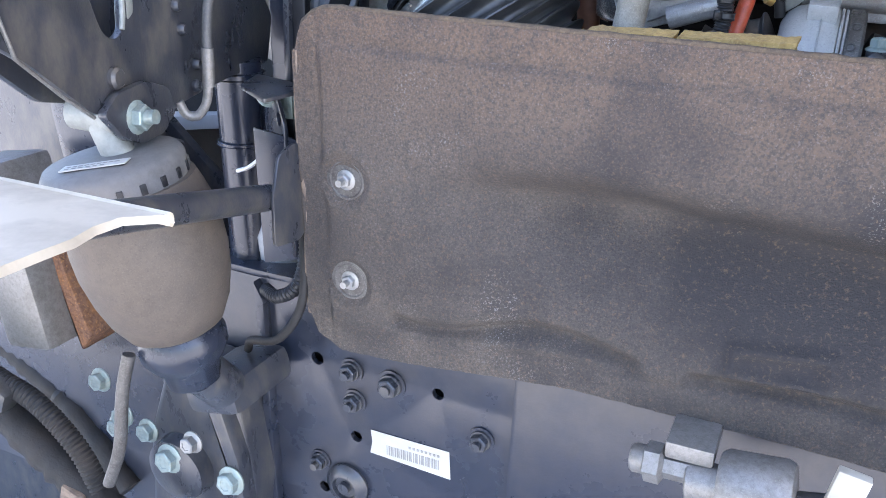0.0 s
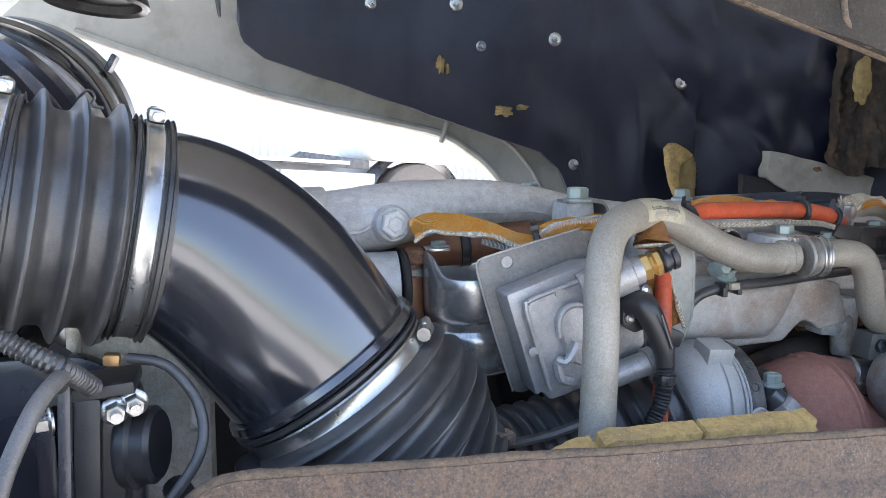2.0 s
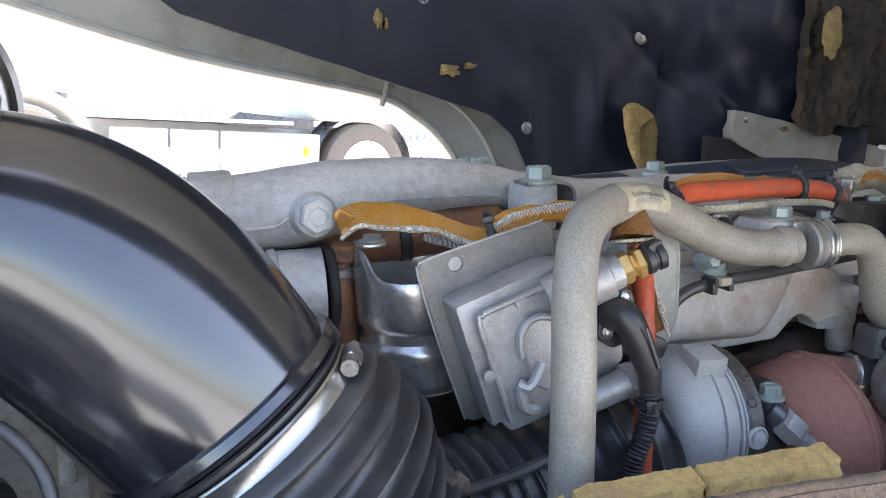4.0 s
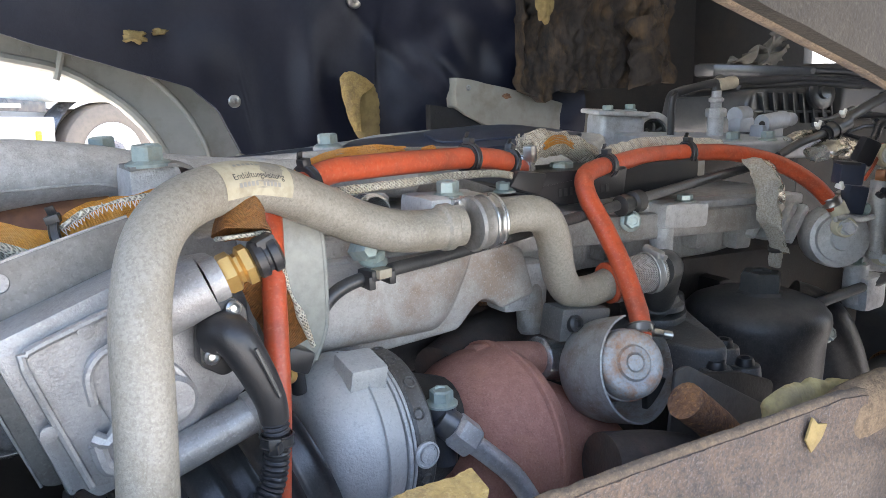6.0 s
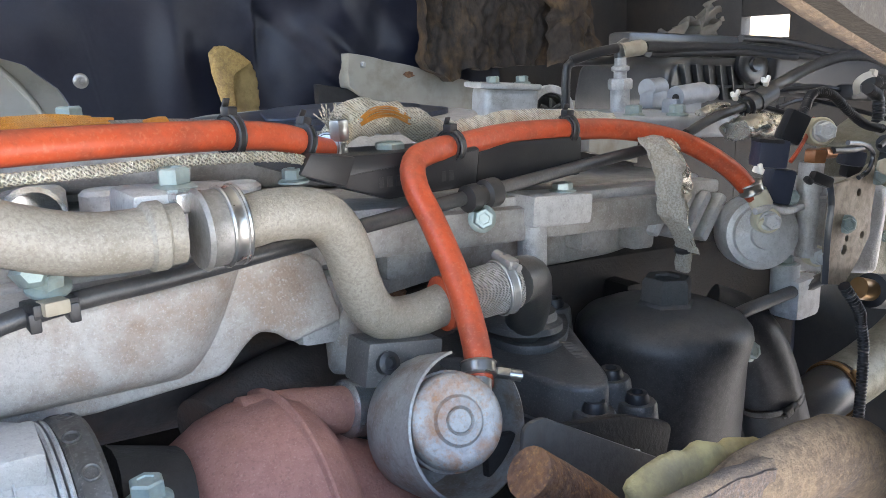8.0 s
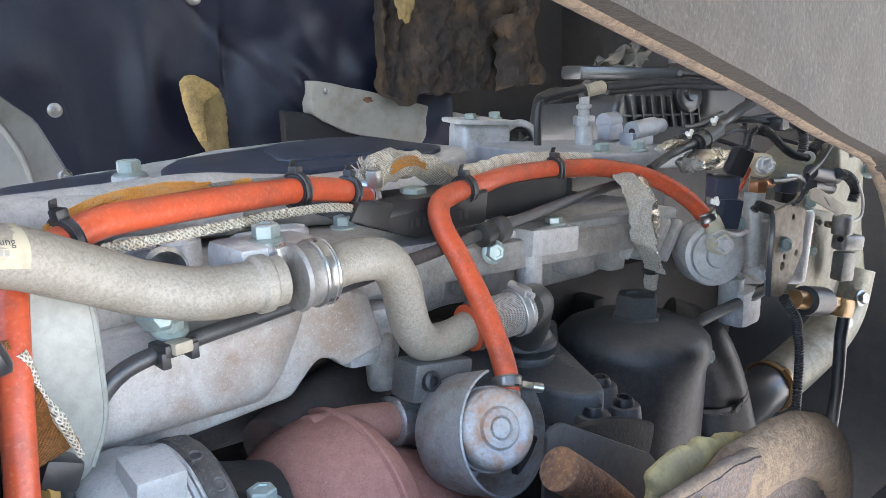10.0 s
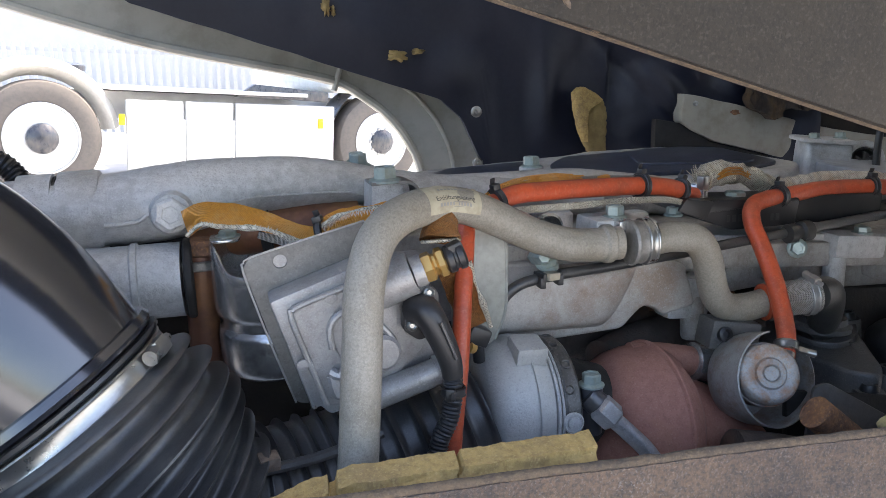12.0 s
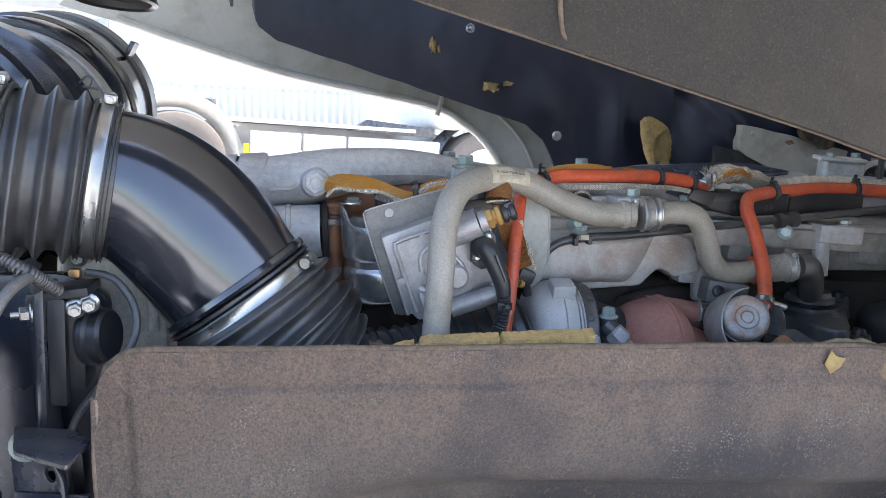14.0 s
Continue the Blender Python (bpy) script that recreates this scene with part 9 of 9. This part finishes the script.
part("wedge_top", slab([(-0.660, 0.862), (-0.640, 0.80), (-0.580, 0.768), (-0.574, 0.835), (-0.60, 0.86)], pose(0, 0, 1.282, 0, 6, 0), 0.005, 0.001, 0.006), BLACK_STEEL, rodb)
part("wedge_back", slab([(-0.655, 1.10), (-0.58, 1.12), (-0.58, 1.28), (-0.655, 1.29)], upright(0.842), 0.005, 0.001), DARK, rodb)
bolt(rodb, (-0.648, 0.872, 1.330), (0.3, -1, 0.1), 0.014, 0.016)

guardw = root("mudguard", (-0.6, 0.35, 1.3), "white plastic mudguard tip, sunlit", "mudguard")


def mud(u, v):
    """The pointed front end of the white mudguard."""
    x = -0.433 - 0.014 * math.exp(-((v - 0.06) / 0.035) ** 2) + 0.016 * math.exp(-(v / 0.02) ** 2) - 0.75 * u
    y = 0.443 - 0.62 * v + 0.025 * u * (1 - v)
    z = 1.336 + 0.006 * math.sin(min(1.0, v * 5) * 1.57) * (1 - 0.4 * u) - 0.22 * max(0.0, u - 0.25) ** 2 - 0.05 * max(0.0, v - 0.8)
    return (x, y, z)


part("shell", thicken(sheet(0, 1, 0, 1, 40, 24, mud), (0.003, 0.0, -0.006)), GUARD, guardw, smooth=50)
rimm = [Vector(mud(i / 40, 0)) + Vector((0, 0.0, -0.004)) for i in range(41)]
part("rim", ring_sweep(rimm, [0.005] * 41, 8, True, (1.2, 0.6)), GUARD, guardw, "turned down rim")
part("plug", lathe([(0.012, 0), (0.011, 0.004), (0, 0.005)], mud(0.42, 0.30), (0, -0.15, 1), 16), CREAM, guardw)

vblk = root("valve_block", (-0.59, 0.93, 1.40), "black levelling valve block with fittings and wires", "valve")
part("body", box((-0.612, 0.945, 1.428), (0.036, 0.045, 0.112), (0, 3, 0), 0.004), PLASTIC, vblk)
part("front_bar", box((-0.622, 0.918, 1.420), (0.020, 0.014, 0.125), (0, 3, 0), 0.003), PLASTIC, vblk, "raised black front bar")
part("plate", box((-0.638, 0.932, 1.405), (0.010, 0.055, 0.185), (0, 3, 0), 0.003), BLACK_STEEL, vblk)
part("drum", lathe([(0.034, 0), (0.036, 0.004), (0.036, 0.010), (0.032, 0.013), (0.032, 0.024), (0.028, 0.028), (0, 0.028)], (-0.596, 0.945, 1.430), (1, -0.25, 0.05), 32), PLASTIC, vblk)
part("top", box((-0.616, 0.938, 1.4865), (0.066, 0.056, 0.010), (0, -5, 0), 0.002), PLASTIC, vblk)
for p, ax in (((-0.645, 0.918, 1.466), (-1, -0.3, 0)), ((-0.600, 0.918, 1.470), (0.2, -1, 0)), ((-0.586, 0.922, 1.474), (0.2, -1, 0))):
    bolt(vblk, p, ax, 0.0085, 0.014, STEEL)
    part("thread", rod(p, Vector(p) + Vector(ax) * 0.022, 0.0045, 10), STEEL, vblk)
part("yellow_plug", box((-0.602, 0.935, 1.507), (0.013, 0.012, 0.010), (0, 5, 0), 0.003), BRASS, vblk, "yellowish plug connector")
part("wire", tube([(-0.590, 0.935, 1.507), (-0.560, 0.930, 1.500), (-0.536, 0.915, 1.470), (-0.536, 0.900, 1.435), (-0.565, 0.89, 1.395), (-0.600, 0.885, 1.35), (-0.612, 0.88, 1.30), (-0.605, 0.87, 1.24)], 0.0045, 0.008, 10), RUBBER, vblk, "looped black cable")
part("corrugated", corrugated([(-0.802, 0.850, 1.642), (-0.779, 0.850, 1.635), (-0.747, 0.850, 1.621), (-0.715, 0.850, 1.592), (-0.683, 0.850, 1.564), (-0.650, 0.850, 1.542), (-0.622, 0.850, 1.525), (-0.612, 0.90, 1.495)], 0.0068, 0.0042, 0.0015), DUSTY, vblk, "black corrugated conduit")
part("clip", box((-0.634, 0.880, 1.522), (0.016, 0.028, 0.020), (0, 35, 0), 0.003), PLASTIC, vblk)
part("fitting", rod((-0.560, 0.955, 1.385), (-0.548, 0.925, 1.378), 0.012, 14), PLASTIC, vblk)
part("fitting", rod((-0.500, 0.955, 1.40), (-0.49, 0.93, 1.39), 0.012, 14), PLASTIC, vblk)
part("green_plug", box((-0.628, 0.88, 1.318), (0.035, 0.02, 0.04), bevel=0.004), BOLT, vblk, "pale green plug")
part("lower_bracket", box((-0.625, 0.90, 1.28), (0.06, 0.03, 0.06), bevel=0.008), PLASTIC, vblk)
plate = root("rusty_grey_casting", (-0.59, 1.14, 1.08), "pale corroded casting behind the valve block", "casting")
part("body", slab([(-0.665, 1.53), (-0.58, 1.54), (-0.530, 1.50), (-0.535, 1.08), (-0.65, 1.08)], upright(1.07), 0.08, 0.012, 0.02), CORRODED, plate)
part("rim", tube([(-0.655, 1.062, 1.40), (-0.652, 1.062, 1.50), (-0.640, 1.062, 1.520), (-0.585, 1.062, 1.526), (-0.548, 1.062, 1.498), (-0.546, 1.062, 1.40)], 0.007, 0.008, 10), CORRODED, plate, "raised cast rim")
for x, z in ((-0.636, 1.500), (-0.562, 1.492)):
    bolt(plate, (x, 1.070, z), (0, -1, 0), 0.009, 0.009, HEX)
thing("round_reservoir", lathe([(0.10, 0), (0.13, 0.02), (0.135, 0.08), (0.115, 0.14), (0.06, 0.18), (0, 0.185)], (-0.80, 1.28, 1.30), (0, -0.05, 1), 36), DUSTY, "dusty black round reservoir", "reservoir", (-0.8, 1.28, 1.3))

low = root("suspension_casting", (-0.78, 0.8, 0.8), "black cast bracket with large teal bolts", "bracket")
part("casting", slab([(-0.82, 0.93), (-0.74, 0.94), (-0.70, 0.90), (-0.68, 0.74), (-0.70, 0.62), (-0.90, 0.62), (-0.88, 0.78)], upright(0.80), 0.07, 0.012, 0.02, 3), BLACK_STEEL, low)
part("web", slab([(-0.745, 0.92), (-0.715, 0.925), (-0.682, 0.80), (-0.676, 0.70), (-0.70, 0.70), (-0.71, 0.80)], upright(0.775), 0.03, 0.006, 0.008), BLACK_STEEL, low)
part("boss", lathe([(0.055, 0), (0.052, 0.025), (0.035, 0.032), (0, 0.032)], (-0.81, 0.80, 0.745), (0, -1, 0), 28), BLACK_STEEL, low)
part("lug", lathe([(0.030, 0), (0.028, 0.02), (0, 0.022)], (-0.705, 0.80, 0.915), (0, -1, 0), 24), BLACK_STEEL, low)
for x, z, r, mt in ((-0.706, 0.912, 0.016, BOLT), (-0.694, 0.770, 0.017, BOLT), (-0.812, 0.772, 0.018, BOLT), (-0.760, 0.818, 0.013, HEX)):
    bolt(low, (x, 0.772, z), (0, -1, 0.1), r, 0.018, mt)
rear = root("rear_frame_plate", (-1.3, 1.1, 0.4), "dark dusty frame plate behind the suspension", "truck frame")
part("plate", slab([(-2.2, 0.115), (-0.80, 0.115), (-0.80, 1.02), (-1.10, 1.30), (-2.2, 1.32)], upright(1.06), 0.02, 0.004, 0.02), BLACK_STEEL, rear)
part("rail", box((-1.5, 1.03, 0.62), (1.3, 0.04, 0.07), (0, -4, 0), 0.01), DARK, rear)
part("post", box((-1.02, 1.0, 0.85), (0.06, 0.08, 0.7), (0, 6, 0), 0.012), BLACK_STEEL, rear)
part("taped_loom", tube([(-1.6, 0.92, 0.88), (-1.35, 0.90, 0.80), (-1.15, 0.88, 0.70), (-1.02, 0.86, 0.58)], 0.026, 0.012, 14, lump=0.008), GRIME, rear, "dusty taped cable bundle")
for k in range(5):
    z = 0.58 + 0.09 * k
    part("cable", tube([(-1.7, 0.95, z + 0.1), (-1.4, 0.93, z + 0.05), (-1.15, 0.91, z - 0.05), (-0.98, 0.90, z - 0.20)], 0.011, 0.015, 10), (GRIME, PLASTIC, AIRBAG)[k % 3], rear, "dusty cable")
back = root("rear_crossmember", (-1.1, 1.0, 0.9), "black crossmember plates behind the air spring", "truck frame")
part("plate", slab([(-1.35, 0.70), (-0.86, 0.70), (-0.88, 1.25), (-0.95, 1.36), (-1.35, 1.34)], upright(0.90), 0.02, 0.004, 0.02), BLACK_STEEL, back)
part("rust_plate", slab([(-1.055, 1.13), (-1.035, 1.13), (-0.975, 0.93), (-1.0, 0.90)], upright(0.80), 0.09, 0.003, 0.004), RUST_PIPE, back, "rust brown folded plate")
part("dusty_box", box((-1.08, 0.80, 1.06), (0.10, 0.10, 0.30), (0, -8, 0), 0.012), SHEET, back, "dusty grey box")
part("dark_box", box((-1.02, 0.95, 1.18), (0.13, 0.12, 0.22), (0, -6, 0), 0.02), DARK, back)
for x, z in ((-0.968, 0.855), (-0.93, 0.80), (-0.88, 0.785), (-1.14, 0.955), (-0.945, 0.775)):
    bolt(back, (x, 0.80, z), (0, -1, 0.1), 0.015, 0.016)
for x, z in ((-0.935, 0.935), (-0.86, 0.86)):
    part("lug", box((x, 0.86, z), (0.03, 0.05, 0.04), bevel=0.008), BLACK_STEEL, back)
cabl = root("rear_harness", (-1.0, 0.72, 0.8), "dusty taped cable bundle with corrugated conduits", "cable")
part("taped_loom", tube([(-1.30, 0.68, 0.93), (-1.15, 0.70, 0.865), (-1.03, 0.70, 0.80), (-0.93, 0.70, 0.74), (-0.86, 0.70, 0.68), (-0.80, 0.70, 0.60)], 0.030, 0.012, 16, lump=0.008), GRIME, cabl, smooth=60)
part("conduit", corrugated([(-1.25, 0.69, 0.99), (-1.08, 0.69, 0.905), (-0.98, 0.69, 0.872), (-0.91, 0.69, 0.815), (-0.875, 0.69, 0.75)], 0.014, 0.007, 0.0025), GRIME, cabl)
part("conduit", corrugated([(-1.25, 0.70, 0.76), (-1.12, 0.70, 0.80), (-1.05, 0.72, 0.83)], 0.012, 0.007, 0.0025), GRIME, cabl)
part("sleeve", box((-1.055, 0.675, 0.892), (0.09, 0.03, 0.04), (0, 28, 0), 0.008), DUSTY, cabl)
part("tape", join(box((-0.92, 0.672, 0.725), (0.04, 0.012, 0.05), (0, 20, 0), 0.004), box((-0.86, 0.675, 0.69), (0.03, 0.012, 0.02), (0, 30, 0), 0.003)), FELT_PALE, cabl, "loose pale tape ends")
part("copper_pipe", tube([(-0.68, 0.82, 0.97), (-0.655, 0.80, 1.0), (-0.60, 0.79, 1.02), (-0.565, 0.80, 1.08), (-0.58, 0.83, 1.18), (-0.60, 0.84, 1.24)], 0.006, 0.01, 10), GRIME, cabl, "thin brown cable loop")
part("conduit", corrugated([(-0.655, 0.84, 1.06), (-0.62, 0.82, 1.065), (-0.585, 0.82, 1.09), (-0.575, 0.83, 1.15), (-0.59, 0.84, 1.22)], 0.008, 0.006, 0.002), PLASTIC, cabl)
bellow = root("grey_cable_funnel", (-0.66, 0.95, 1.07), "blue-grey plastic cable funnel under the bracket", "cable guide")
part("funnel", lathe([(0.055, 0), (0.055, 0.05), (0.045, 0.07), (0.030, 0.09), (0.028, 0.10)], (-0.70, 0.96, 1.06), (0.1, -0.1, 1), 28), BLUEGREY, bellow)
part("ribbed_end", corrugated([(-0.69, 0.95, 1.155), (-0.665, 0.94, 1.175), (-0.63, 0.93, 1.18)], 0.016, 0.007, 0.003), PLASTIC, bellow)
behind2 = root("ribbed_plate", (-1.6, 1.3, 1.15), "pale ribbed catwalk plate behind the cab", "catwalk")
for k in range(7):
    part("rib", box((-1.5, 1.3 + 0.07 * k, 1.17 - 0.01 * k), (0.7, 0.03, 0.02), (0, -6, 8), 0.006), SKIRT, behind2)
part("base", box((-1.5, 1.5, 1.12), (0.75, 0.55, 0.03), (0, -6, 8), 0.006), SKIRT, behind2)

gearbox = root("gearbox", (-0.5, 1.5, 0.9), "dark oily gearbox casing behind the engine", "gearbox")
part("top_cover", box((-0.34, 1.47, 1.50), (0.46, 0.30, 0.13), (0, 3, 0), 0.03, 3), GRIME, gearbox)
part("casing", box((-0.42, 1.50, 1.18), (0.50, 0.42, 0.56), (0, 3, 0), 0.06, 3), GRIME, gearbox)
part("bell", lathe([(0.30, 0), (0.31, 0.02), (0.30, 0.10), (0.26, 0.16)], (-0.17, 1.50, 1.17), (-1, 0, 0), 40), GRIME, gearbox, "round bell housing")
part("tail", box((-0.95, 1.46, 1.14), (0.62, 0.30, 0.50), (0, 3, 0), 0.05, 3), GRIME, gearbox)
post = root("frame_post", (-0.70, 1.03, 1.1), "dark painted frame post behind the valve block", "truck frame")
part("web", slab([(-0.76, 0.95), (-0.60, 0.95), (-0.59, 1.46), (-0.64, 1.49), (-0.75, 1.49)], upright(1.02), 0.02, 0.004, 0.015), DARK, post)
part("flange", box((-0.665, 1.005, 1.22), (0.018, 0.06, 0.50), bevel=0.004), DARK, post)
rearbox = root("battery_box", (-1.45, 1.48, 1.2), "dusty dark housing behind the cab mount", "housing")
part("body", box((-1.45, 1.48, 1.46), (0.66, 0.26, 0.52), (0, 0, 4), 0.03, 3), DUSTY, rearbox)
part("lid", box((-1.45, 1.47, 1.725), (0.68, 0.28, 0.02), (0, 0, 4), 0.008), DUSTY, rearbox)
